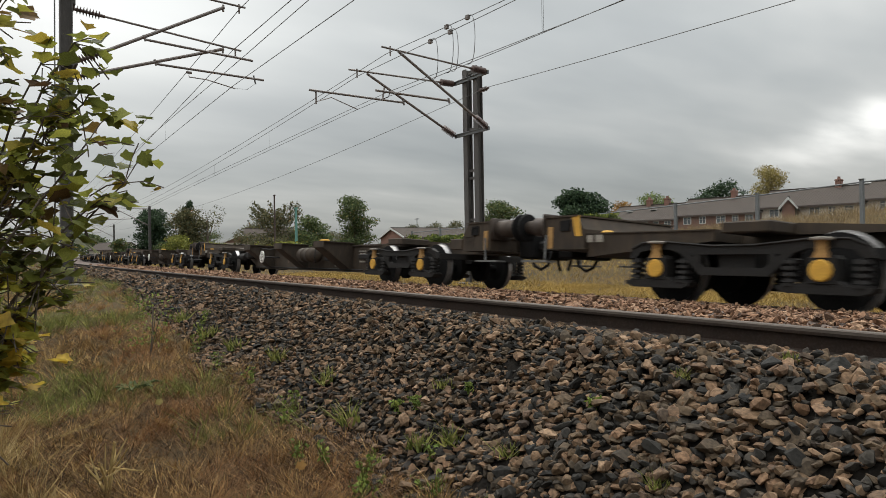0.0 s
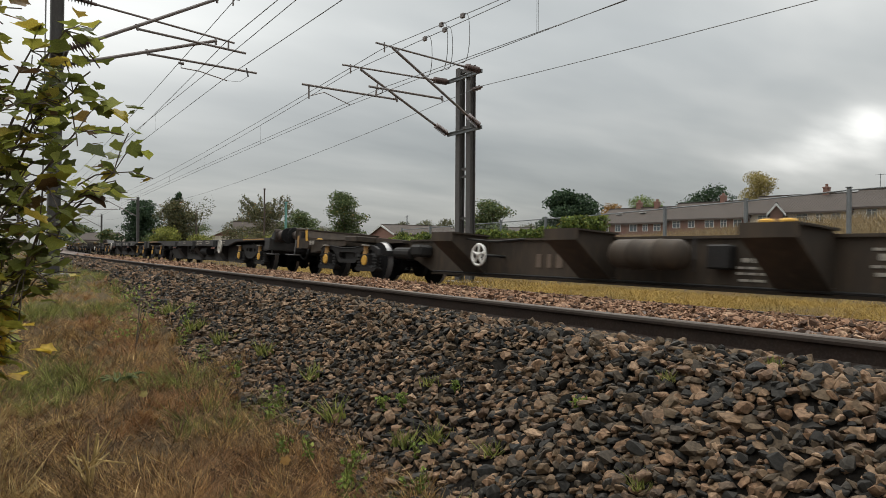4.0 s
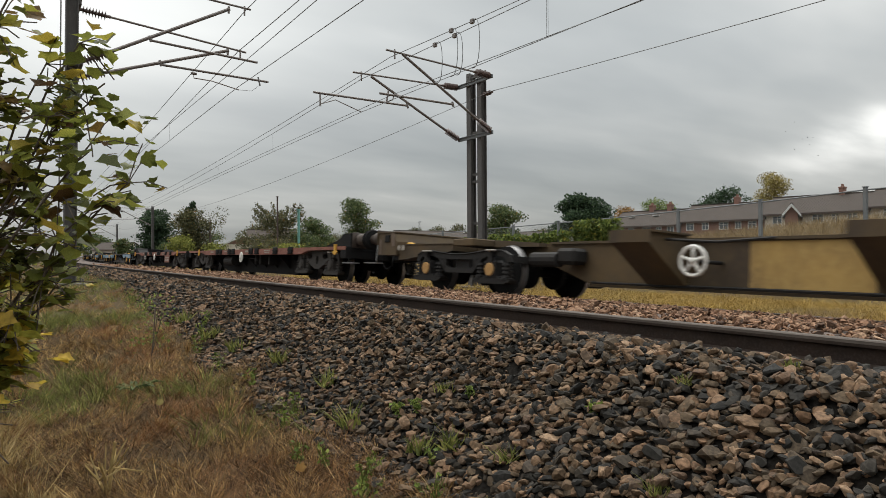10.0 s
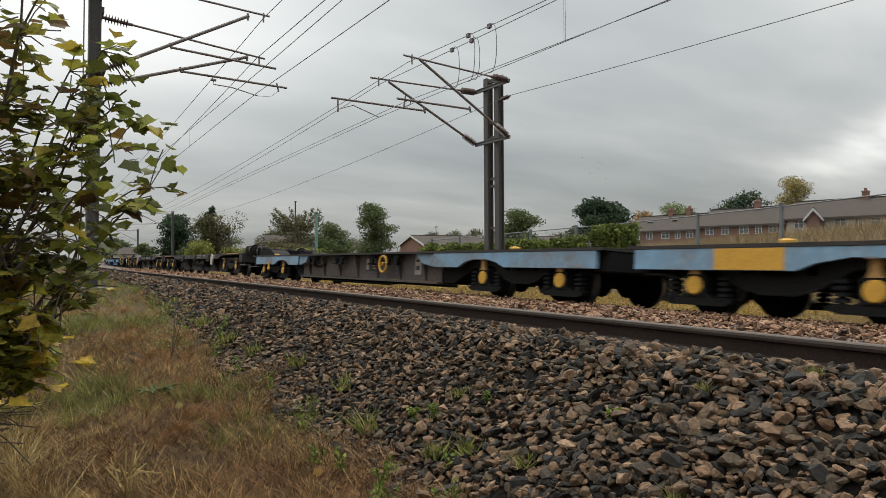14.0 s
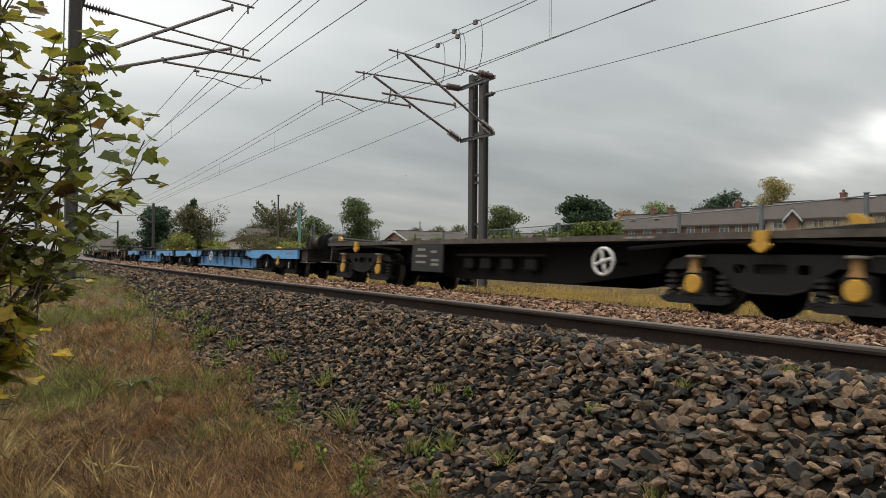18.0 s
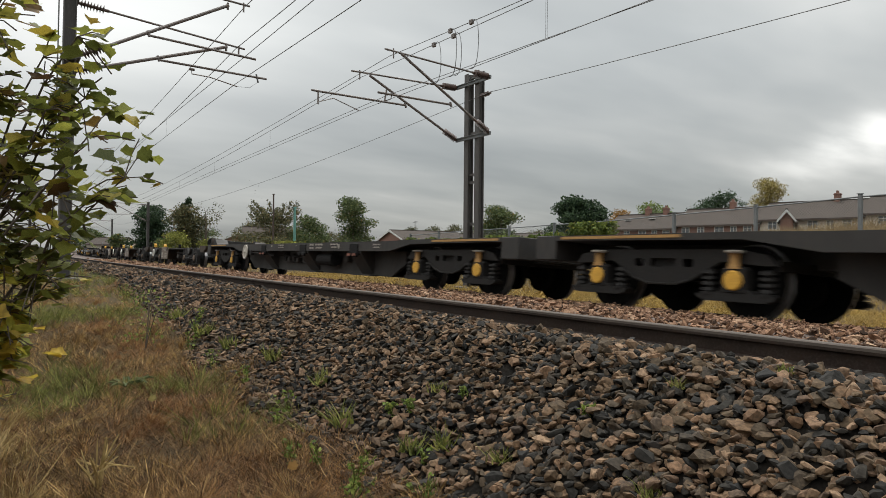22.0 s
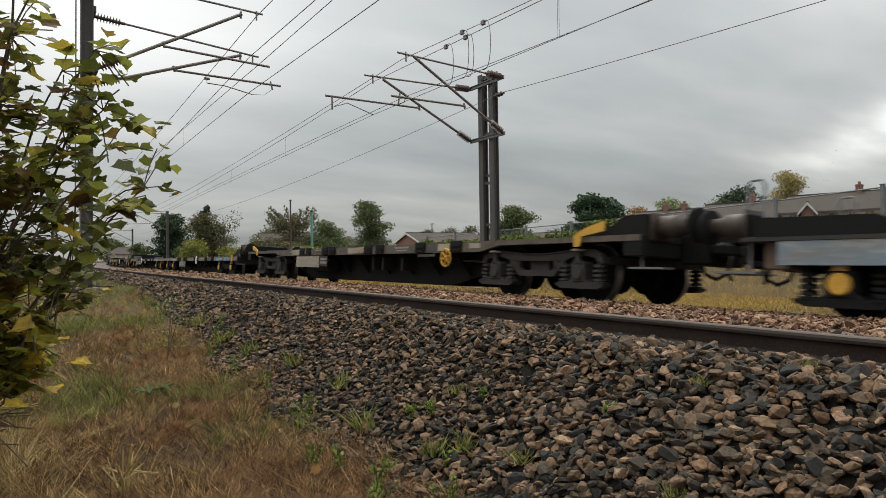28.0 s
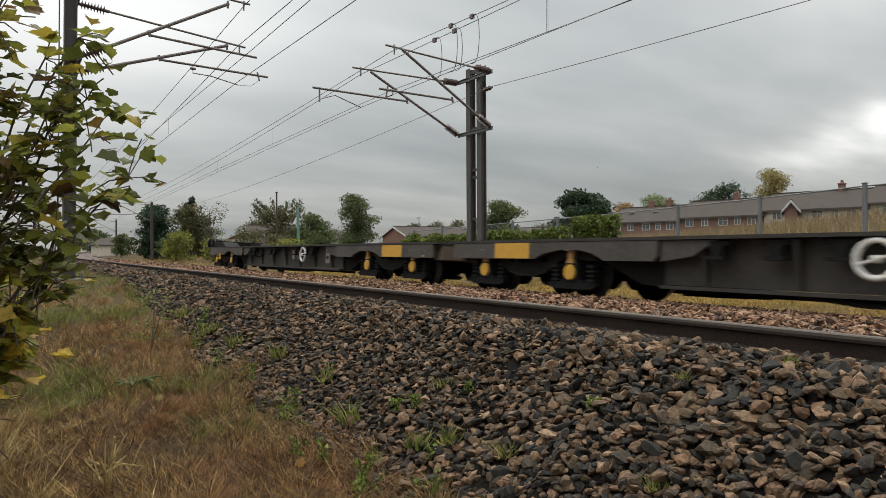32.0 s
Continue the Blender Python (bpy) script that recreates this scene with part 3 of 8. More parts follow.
def make_sleepers():
    for mid, z, tilt in ((NEAR_MID, -0.225, -4.7), (FAR_MID, -0.43, -3.8)):
        first = None
        for i in range(110):
            x = -60 + i * 0.65
            m = Matrix.Translation(at_track(x, mid, z)) @ pose(0, 0, 0, tilt, 0, heading(x))
            if first is None:
                bm = bmesh.new()
                box(bm, -0.125, 0.125, -1.25, 1.25, -0.15, 0.0, 0.02)
                first = thing("sleeper", "grey concrete sleeper bedded in ballast", "sleeper", m, "sleepers under the track", me=finish(bm, "sleeper", M["sleeper"]))
            else:
                copy_thing(first, m)


make_sleepers()


def stone_shapes(rng, count, corners=17):
    """Broken blocks with knocked-off corners: the hull of points between a box and a ball."""
    out = []
    for _ in range(count):
        bm = bmesh.new()
        d = rng.normal(size=(corners, 3))
        d /= np.linalg.norm(d, axis=1)[:, None]
        k = rng.uniform(2.6, 7.0)
        d /= (np.abs(d) ** k).sum(1)[:, None] ** (1 / k)
        cut = rng.normal(size=3)
        cut /= np.linalg.norm(cut)
        over = np.maximum(d @ cut - rng.uniform(0.35, 0.8), 0)
        pts = (d - over[:, None] * cut) * np.array([0.5, 0.38, 0.27]) * rng.uniform(0.78, 1.15, 3)
        for p in pts:
            bm.verts.new(p)
        res = bmesh.ops.convex_hull(bm, input=bm.verts)
        bmesh.ops.delete(bm, geom=[g for g in res["geom_interior"] if isinstance(g, bmesh.types.BMVert)], context="VERTS")
        bmesh.ops.recalc_face_normals(bm, faces=bm.faces)
        bm.verts.index_update()
        out.append((np.array([v.co[:] for v in bm.verts]), [[v.index for v in f.verts] for f in bm.faces]))
        bm.free()
    return out


def tumbled(rng, n, scale):
    """Stones lie more often flat than on end."""
    q = np.stack([np.ones(n), rng.normal(0, 0.3, n), rng.normal(0, 0.3, n), np.zeros(n)], 1)
    a = rng.uniform(0, math.pi, n)
    w, x, y = np.cos(a), q[:, 1], q[:, 2]
    c, s = np.cos(a * 2), np.sin(a * 2)
    z = np.zeros(n)
    rz = np.stack([c, -s, z, s, c, z, z, z, z + 1], 1).reshape(n, 3, 3)
    cx, sx, cy, sy = np.cos(2 * x), np.sin(2 * x), np.cos(2 * y), np.sin(2 * y)
    rx = np.stack([z + 1, z, z, z, cx, -sx, z, sx, cx], 1).reshape(n, 3, 3)
    ry = np.stack([cy, z, sy, z, z + 1, z, -sy, z, cy], 1).reshape(n, 3, 3)
    return (rx @ ry @ rz) * np.asarray(scale).reshape(-1, 1, 1) * np.array((1.05, 1.05, 0.88)).reshape(1, 3, 1)


def lay_stones(rng, zones):
    """Places and sizes for stones: zones of (x0, x1, off0, off1, per square metre, size)."""
    P, S = [], []
    for x0, x1, o0, o1, dens, size in zones:
        n = int((x1 - x0) * (o1 - o0) * dens)
        xs, os_ = rng.uniform(x0, x1, n), rng.uniform(o0, o1, n)
        sz = size * rng.uniform(0.5, 1.2, n) * (1 + 0.45 * (rng.uniform(0, 1, n) > 0.88))
        for x, o, s in zip(xs, os_, sz):
            heap = 0.022 * noise.noise(Vector((x * 5.0, o * 5.0, 2.0)))
            P.append(at_track(x, o, ground_z(x, o) + heap + 0.012 + s * rng.uniform(-0.3, 0.3)))
            S.append(s)
    return np.array([p[:] for p in P]), np.array(S)


def make_ballast():
    rng = np.random.default_rng(3)
    shapes, plain, crude = stone_shapes(rng, 40, 22), stone_shapes(rng, 24, 10), stone_shapes(rng, 16, 7)
    bed = thing("ballast_shoulder", "heap of dark and tan angular ballast stones", "ballast", kind="structure")
    meshes = []
    for v, f in shapes:
        meshes.append(mesh_of("stone", [tuple(c) for c in v], f, M["stone_one"]))
    # the nearest shoulder stones, one by one
    P, S = lay_stones(rng, [(-2.9, -0.6, -1.75, -0.75, 130, 0.066)])
    P[:, 2] += 0.012
    R = tumbled(rng, len(P), S)
    for i in range(len(P)):
        ob = new("stone", meshes[i % len(meshes)])
        ob.parent = bed
        ob.matrix_basis = Matrix.Translation(Vector(P[i])) @ Matrix([list(r) for r in R[i]]).to_4x4()
    # the rest of the near shoulder
    for tmpl, zones in ((shapes, [(-2.9, 0.0, -1.75, -0.75, 1500, 0.064), (-2.9, 0.0, -0.75, -0.12, 1600, 0.063), (-2.9, 0.0, -2.3, -1.75, 1450, 0.065)]),
                        (plain, [(-7, -2.9, -2.2, -0.12, 1400, 0.066), (0.0, 1.5, -2.3, -0.12, 700, 0.085)]),
                        (crude, [(-13, -7, -2.05, -0.12, 800, 0.08), (-24, -13, -1.8, -0.12, 400, 0.1), (-50, -24, -1.6, -0.12, 130, 0.14), (1.5, 12, -2.1, -0.12, 260, 0.11)])):
        P, S = lay_stones(rng, zones)
        me = scatter_mesh("loose_stones", tmpl, rng.integers(0, len(tmpl), len(P)), (tumbled(rng, len(P), S), P), M["stone"], True)
        part("loose_stones", me, None, bed)["kind"] = "stuff"
    # pinkish stones in the four-foot, between the tracks and beyond
    near = lay_stones(rng, [(-9, 0, 0.12, 1.5, 520, 0.063), (-9, 0, 1.58, 3.33, 520, 0.063)])
    far = lay_stones(rng, [(-22, -9, 0.12, 1.5, 260, 0.085), (-22, -9, 1.58, 3.33, 260, 0.085), (-50, -22, 0.12, 3.3, 50, 0.15), (-26, -1, 5.0, 6.3, 120, 0.08)])
    tmpl = plain + crude
    picks = np.concatenate([rng.integers(0, len(plain), len(near[0])), rng.integers(len(plain), len(tmpl), len(far[0]))])
    P, S = np.concatenate([near[0], far[0]]), np.concatenate([near[1], far[1]])
    me = scatter_mesh("pink_ballast", tmpl, picks, (tumbled(rng, len(P), S), P), M["pink_stone"], True)
    thing("pink_ballast", "pinkish tan crushed stone between the tracks", "ballast", kind="stuff", me=me)


make_ballast()


# ---- overhead line ----
def insulator(bm, p0, p1, n=8, r=0.1, core=0.035):
    p0, p1 = Vector(p0), Vector(p1)
    L = (p1 - p0).length
    rings = [(0, core)]
    for i in range(n):
        c = L * (0.12 + 0.76 * (i + 0.5) / n)
        rings += [(c - L * 0.035, core), (c, r), (c + L * 0.02, core)]
    rings.append((L, core))
    lathe(bm, p0, p1, rings, 10)


def arm(parent, name, p0, p1, r=0.03, ins=0.62, ins_label=""):
    """A cantilever tube from its mast end p0 to p1, with an insulator at the mast."""
    p0, p1 = Vector(p0), Vector(p1)
    u = (p1 - p0).normalized()
    bm = bmesh.new()
    rod(bm, p0 + u * ins, p1, r)
    tb = part(name, bm, M["tube_steel"], parent)
    if ins:
        bm = bmesh.new()
        insulator(bm, p0, p0 + u * ins)
        part("insulator", bm, M["insulator"], tb, "ribbed brown insulator")
    return tb


def h_post(bm, x, y, z0, z1, w=0.23, d=0.23, t=0.02):
    half = [(w / 2, -d / 2), (w / 2, -d / 2 + t), (t / 2, -d / 2 + t), (t / 2, d / 2 - t), (w / 2, d / 2 - t), (w / 2, d / 2)]
    ring = half + [(-a, b) for a, b in half[::-1]]
    lo, hi = [[bm.verts.new((x + a, y + b, z)) for a, b in ring] for z in (z0, z1)]
    bm.faces.new(lo[::-1])
    bm.faces.new(hi)
    for i in range(12):
        bm.faces.new((lo[i], lo[(i + 1) % 12], hi[(i + 1) % 12], hi[i]))


def near_mast():
    x, y = -15.4, 1.18
    base = thing("catenary_mast", "dark steel H-section mast carrying two cantilevers beside the ballast", "mast", pose(x, y, -0.1, -0.6), "line masts")
    bm = bmesh.new()
    h_post(bm, 0, 0, 0, 7.6)
    part("post", bm, M["mast_steel"], base)
    bm = bmesh.new()
    box(bm, -0.3, 0.3, -0.3, 0.3, -0.12, 0.02, 0.01)
    for a in (-0.22, 0.22):
        for b in (-0.22, 0.22):
            rod(bm, (a, b, 0.0), (a, b, 0.12), 0.018)
    part("base_plate", bm, M["mast_steel"], base)
    for z in (4.42, 4.5, 6.1):      # banded collars
        bm = bmesh.new()
        box(bm, -0.14, 0.14, -0.14, 0.14, z - 0.022, z + 0.022, 0.006)
        part("collar", bm, M["galv"], base)
    # (x, top tube's mast end and tip, strut's, registration tube's, steady arm's top and reach)
    for dx, t0, t1, s0, s1, r0, r1, st in ((0.42, (0.14, 6.27), (3.5, 6.13), (0.14, 4.4), (3.03, 6.05), (1.4, 5.06), (3.66, 4.96), None),
                                          (-0.42, (0.14, 5.72), (3.66, 5.4), (0.14, 4.28), (3.25, 5.38), (1.76, 4.81), (4.2, 4.78), (2.47, 3.5))):
        for zz in (t0[1], s0[1]):
            bm = bmesh.new()
            box(bm, min(0, dx) - 0.05, max(0, dx) + 0.05, 0.11, 0.17, zz - 0.06, zz + 0.06)
            part("bracket", bm, M["mast_steel"], base)
        arm(base, "top_tube", (dx, *t0), (dx, *t1), 0.024)
        tb = arm(base, "strut", (dx, *s0), (dx, *s1), 0.036)
        arm(base, "registration_tube", (dx, *r0), (dx, *r1), 0.027, 0)
        bm = bmesh.new()
        rod(bm, (dx, r0[0] - 0.02, r0[1] + 0.09), (dx, r0[0] + 0.02, r0[1] - 0.03), 0.03)
        part("clamp", bm, M["tube_steel"], tb)
        bm = bmesh.new()
        rod(bm, (dx, t1[0] - 0.14, t1[1] + 0.05), (dx, t1[0] - 0.14, t1[1] - 0.16), 0.02)
        rod(bm, (dx, s1[0] - 0.02, s1[1] + 0.05), (dx, s1[0] - 0.02, s1[1] - 0.1), 0.026)
        part("clamp", bm, M["tube_steel"], base)
        if st:
            a, e = st
            bm = bmesh.new()
            tube(bm, [(dx, a, r1[1] - 0.06), (dx, a, r1[1] - 0.16), (dx, a + 0.4, r1[1] - 0.17), (dx, e, r1[1] - 0.29)], 0.013)
            rod(bm, (dx, a - 0.06, r1[1] - 0.06), (dx, a + 0.06, r1[1] - 0.06), 0.03)
            part("steady_arm", bm, M["tube_steel"], base)
            bm = bmesh.new()      # slack tie from the steady arm to the tube's end
            tube(bm, [(dx, e, r1[1] - 0.29), (dx, e + 0.3, r1[1] - 0.27), (dx, r1[0] - 0.2, r1[1] - 0.1)], 0.005)
            rod(bm, (dx, r1[0] - 0.25, r1[1] + 0.08), (dx, r1[0] - 0.2, r1[1] - 0.12), 0.02)
            part("tie_wire", bm, M["wire"], base)
    bm = bmesh.new()
    tube(bm, [(-0.24, -0.18, z) for z in (0.2, 2.5, 5.0, 7.3)], 0.014)
    part("earth_wire", bm, M["wire"], base)


def far_mast():
    x, off = -15.92, 7.85
    p = at_track(x, off)
    base = thing("catenary_mast", "twin steel posts tied by plates, carrying two cantilevers", "mast", pose(x, p.y, -0.55), "line masts")
    for dx in (-0.2, 0.32):
        bm = bmesh.new()
        h_post(bm, dx, 0, 0, 6.33, 0.2, 0.2, 0.016)
        part("post", bm, M["mast_steel"], base)
    for z in (0.5, 1.9, 3.12, 3.34, 4.55, 5.0, 6.2):
        bm = bmesh.new()
        box(bm, -0.1, 0.22, -0.04, 0.04, z - 0.035, z + 0.035)
        part("tie_plate", bm, M["mast_steel"], base)
    for z in (4.42, 6.0):
        bm = bmesh.new()
        box(bm, -0.66, 1.0, -0.16, -0.105, z - 0.05, z + 0.05)
        box(bm, -0.66, 1.0, -0.19, -0.16, z + 0.035, z + 0.05)
        part("cross_arm", bm, M["galv"], base)
    bm = bmesh.new()
    box(bm, -0.5, 0.65, -0.32, 0.32, -0.15, 0.06, 0.01)
    part("base_plate", bm, M["mast_steel"], base)
    # two cantilevers reaching back over the farther track
    for dx, t1, s1, r0, r1, st in ((0.95, (-3.48, 6.2), (-3.0, 6.16), (-1.42, 5.05), (-3.67, 5.07), None),
                                   (-0.63, (-3.64, 5.97), (-3.09, 5.93), (-1.91, 5.25), (-4.79, 5.28), ((-4.6, 4.99), (-4.16, 5.15), (-3.39, 4.91)))):
        arm(base, "top_tube", (dx, -0.12, 6.0), (dx, *t1), 0.026)
        tb = arm(base, "strut", (dx, -0.12, 4.42), (dx, *s1), 0.036)
        arm(base, "registration_tube", (dx, *r0), (dx, *r1), 0.03, 0)
        bm = bmesh.new()
        rod(bm, (dx, r0[0], r0[1] - 0.07), (dx, r0[0] - 0.04, r0[1] + 0.07), 0.03)
        part("clamp", bm, M["tube_steel"], tb)
        bm = bmesh.new()
        if st:
            tube(bm, [(dx, st[0][0], r1[1] - 0.02), (dx, *st[0]), (dx, *st[1]), (dx, *st[2])], 0.013)
            rod(bm, (dx, st[0][0], r1[1] + 0.02), (dx, st[0][0], st[0][1] - 0.06), 0.024)
        else:
            rod(bm, (dx, -3.42, 5.17), (dx, -3.48, 4.85), 0.022)
            tube(bm, [(dx, -3.48, 4.87), (dx, -3.3, 4.95), (dx, -3.27, 5.04)], 0.013)
        part("steady_arm", bm, M["tube_steel"], base)
        bm = bmesh.new()
        rod(bm, (dx, t1[0] + 0.25, t1[1] + 0.05), (dx, t1[0] + 0.25, t1[1] - 0.2), 0.02)
        part("clamp", bm, M["tube_steel"], base)
    bm = bmesh.new()
    insulator(bm, (0.42, -0.05, 5.58), (0.9, -0.05, 5.58), 3, 0.07)
    part("insulator", bm, M["insulator"], base, "brown pin insulator")


def plain_mast(x, off, side, tall, z0):
    base = thing("catenary_mast", "distant slim steel mast with a cantilever over the track", "mast", Matrix.Translation(at_track(x, off, z0)) @ pose(0, 0, 0, 0, 0, heading(x)), "line masts")
    bm = bmesh.new()
    h_post(bm, 0, 0, 0, tall, 0.25, 0.25)
    part("post", bm, M["mast_steel"], base)
    a = side * 3.7
    arm(base, "top_tube", (0, side * 0.13, tall - 0.3), (0, a * 1.12, tall - 0.2), 0.03)
    arm(base, "strut", (0, side * 0.13, tall - 2.0), (0, a * 0.9, tall - 0.25), 0.04)
    arm(base, "registration_tube", (0, a * 0.5, tall - 1.35), (0, a * 1.3, tall - 1.45), 0.03, 0)


near_mast()
far_mast()
plain_mast(-75, 7.85, -1, 6.1, -0.5)
plain_mast(-122, 7.85, -1, 6.1, -0.4)
plain_mast(-75, -2.6, 1, 6.4, -0.2)
plain_mast(36, -2.6, 1, 6.6, -0.4)
plain_mast(36, 7.85, -1, 6.2, -0.4)


def wire_run(name, label, rows, r, step=2.0):
    """A wire through supports (x, off, z), hanging by sag metres between them."""
    bm = bmesh.new()
    pts = []
    for (x0, o0, z0, s0), (x1, o1, z1, s1) in zip(rows, rows[1:]):
        n = max(2, int(abs(x1 - x0) / step))
        for i in range(n):
            t = i / n
            pts.append(at_track(x0 + (x1 - x0) * t, o0 + (o1 - o0) * t, z0 + (z1 - z0) * t - 4 * s0 * t * (1 - t)))
    pts.append(at_track(*rows[-1][:3]))
    tube(bm, pts, r, 5)
    thing(name, label, "wire", group="overhead wires", me=finish(bm, name, M["wire"]))


def hang(a, b, x):
    """Height on a run of supports."""
    for (x0, o0, z0, s0), (x1, o1, z1, s1) in zip(a, a[1:]):
        if min(x0, x1) <= x <= max(x0, x1):
            t = (x - x0) / (x1 - x0)
            return o0 + (o1 - o0) * t, z0 + (z1 - z0) * t - 4 * s0 * t * (1 - t)
    return a[-1][1], a[-1][2]


def pair(off, x0, mess, cont, slack, drops, far_mess, far_cont, off2, right_mess, right_cont):
    """A catenary with its contact wire and droppers over one track."""
    top = [(-190, off + 0.1, far_mess, 0.55), (-122, off - 0.15, far_mess, 0.5), (-75, off + 0.15, far_mess, 0.6), (x0, off, mess, slack[0]), (36, off2, right_mess, 0.3), (80, off, right_mess, 0)]
    low = [(-190, off + 0.1, far_cont, 0.02), (-122, off - 0.15, far_cont, 0.03), (-75, off + 0.15, far_cont, 0.05), (x0, off, cont, slack[1]), (36, off2, right_cont, 0.02), (80, off, right_cont, 0)]
    wire_run("catenary_wire", "dark messenger wire sagging between the masts", top, 0.009)
    wire_run("contact_wire", "taut dark contact wire above the track", low, 0.008)
    for x in drops:
        (o, z), (p, w) = hang(top, 0, x), hang(low, 0, x)
        if z - w > 0.12:
            bm = bmesh.new()
            rod(bm, at_track(x, o, z), at_track(x, p, w), 0.0035, 4)
            thing("dropper", "thin dropper wire tying contact wire to catenary", "wire", group="droppers", me=finish(bm, "dropper", M["wire"]))
    return top, low


DROPS = (-60, -50, -40, -32, -24, -9, -3, 4, 12, 20)
pair(0.8, -14.98, 5.95, 4.82, (0.3, 0.02), (-9, -3, 4), 6.2, 5.15, 0.9, 6.2, 5.5)
pair(0.86, -15.82, 5.24, 4.41, (0.3, 0.3), DROPS, 5.2, 4.1, 0.6, 5.42, 4.66)
F_TOP, F_LOW = pair(4.5, -14.97, 5.48, 4.5, (0.7, 0.25), (-9, -2, 5), 5.2, 3.9, 4.2, 5.95, 4.2)
G_TOP, G_LOW = pair(4.45, -16.55, 5.26, 4.36, (0.3, 0.02), DROPS, 4.7, 3.65, 4.3, 5.5, 4.2)
wire_run("return_wire", "single bare conductor strung along the masts", [(-190, 8.2, 5.0, 0.5), (-122, 8.2, 5.0, 0.6), (-75, 8.2, 4.6, 0.7), (-14.95, 7.75, 5.03, 0.7), (36, 8.3, 5.44, 0.3), (80, 8.3, 5.6, 0)], 0.009)


def jumpers():
    """Slack loops joining the two catenaries near the twin mast."""
    for x, sw, run_top in ((-12.75, 0.3, G_TOP), (-12.15, 0.28, F_TOP), (-11.95, 0.3, G_TOP), (-11.35, 0.28, F_TOP)):
        o0, z0 = hang(run_top, 0, x)
        o1, z1 = hang(G_LOW, 0, x)
        bm = bmesh.new()
        pts = [at_track(x, o0, z0)]
        for i in range(1, 12):
            t = i / 12
            pts.append(at_track(x + sw * math.sin(t * math.pi), o0 + (o1 - o0) * t, z0 + (z1 - z0) * t + 0.2 * math.sin(t * math.pi * 2)))
        pts.append(at_track(x, o1, z1))
        tube(bm, pts, 0.008, 5)
        ob = thing("jumper_cable", "slack looped jumper cable between overhead wires", "cable", group="jumper cables", me=finish(bm, "jumper", M["wire"]))
        bm = bmesh.new()
        p = at_track(x, o0, z0)
        box(bm, p.x - 0.05, p.x + 0.05, p.y - 0.03, p.y + 0.03, p.z - 0.05, p.z + 0.04)
        part("clamp", bm, M["tube_steel"], ob)


jumpers()


# ---- trees, fence, houses ----
def leaf_cards(rng, n, centres, radii, size, droop=0.0):
    """Small two-triangle leaf clumps scattered through the shells of several lumps."""
    k = rng.integers(0, len(centres), n)
    d = rng.normal(size=(n, 3))
    d /= np.linalg.norm(d, axis=1)[:, None]
    rr = rng.uniform(0.1, 1.0, n) ** 0.6
    rr *= 0.86 + 0.26 * np.array([noise.noise(Vector(v * 2.9 + c)) for v, c in zip(d, np.asarray(centres)[k] * 0.7)])
    pos = np.asarray(centres)[k] + d * np.asarray(radii)[k] * rr[:, None]
    pos[:, 2] -= droop * rng.uniform(0, 1, n)
    return pos, spins(rng, n, size * rng.uniform(0.5, 1.4, n))


CARDS = [(np.array([(-0.5, 0, 0), (0, -0.28, 0.06), (0.5, 0.02, 0), (0.02, 0.3, 0.05)]), [[0, 1, 2], [0, 2, 3]]),
         (np.array([(-0.45, -0.2, 0), (0.1, -0.3, 0.08), (0.5, 0.1, 0), (-0.1, 0.34, -0.05), (0, 0, 0.12)]), [[0, 1, 4], [1, 2, 4], [2, 3, 4], [3, 0, 4]]),
         (np.array([(-0.5, 0, 0.05), (0.0, -0.12, 0), (0.5, 0, 0.05), (0.0, 0.14, 0)]), [[0, 1, 2, 3]])]


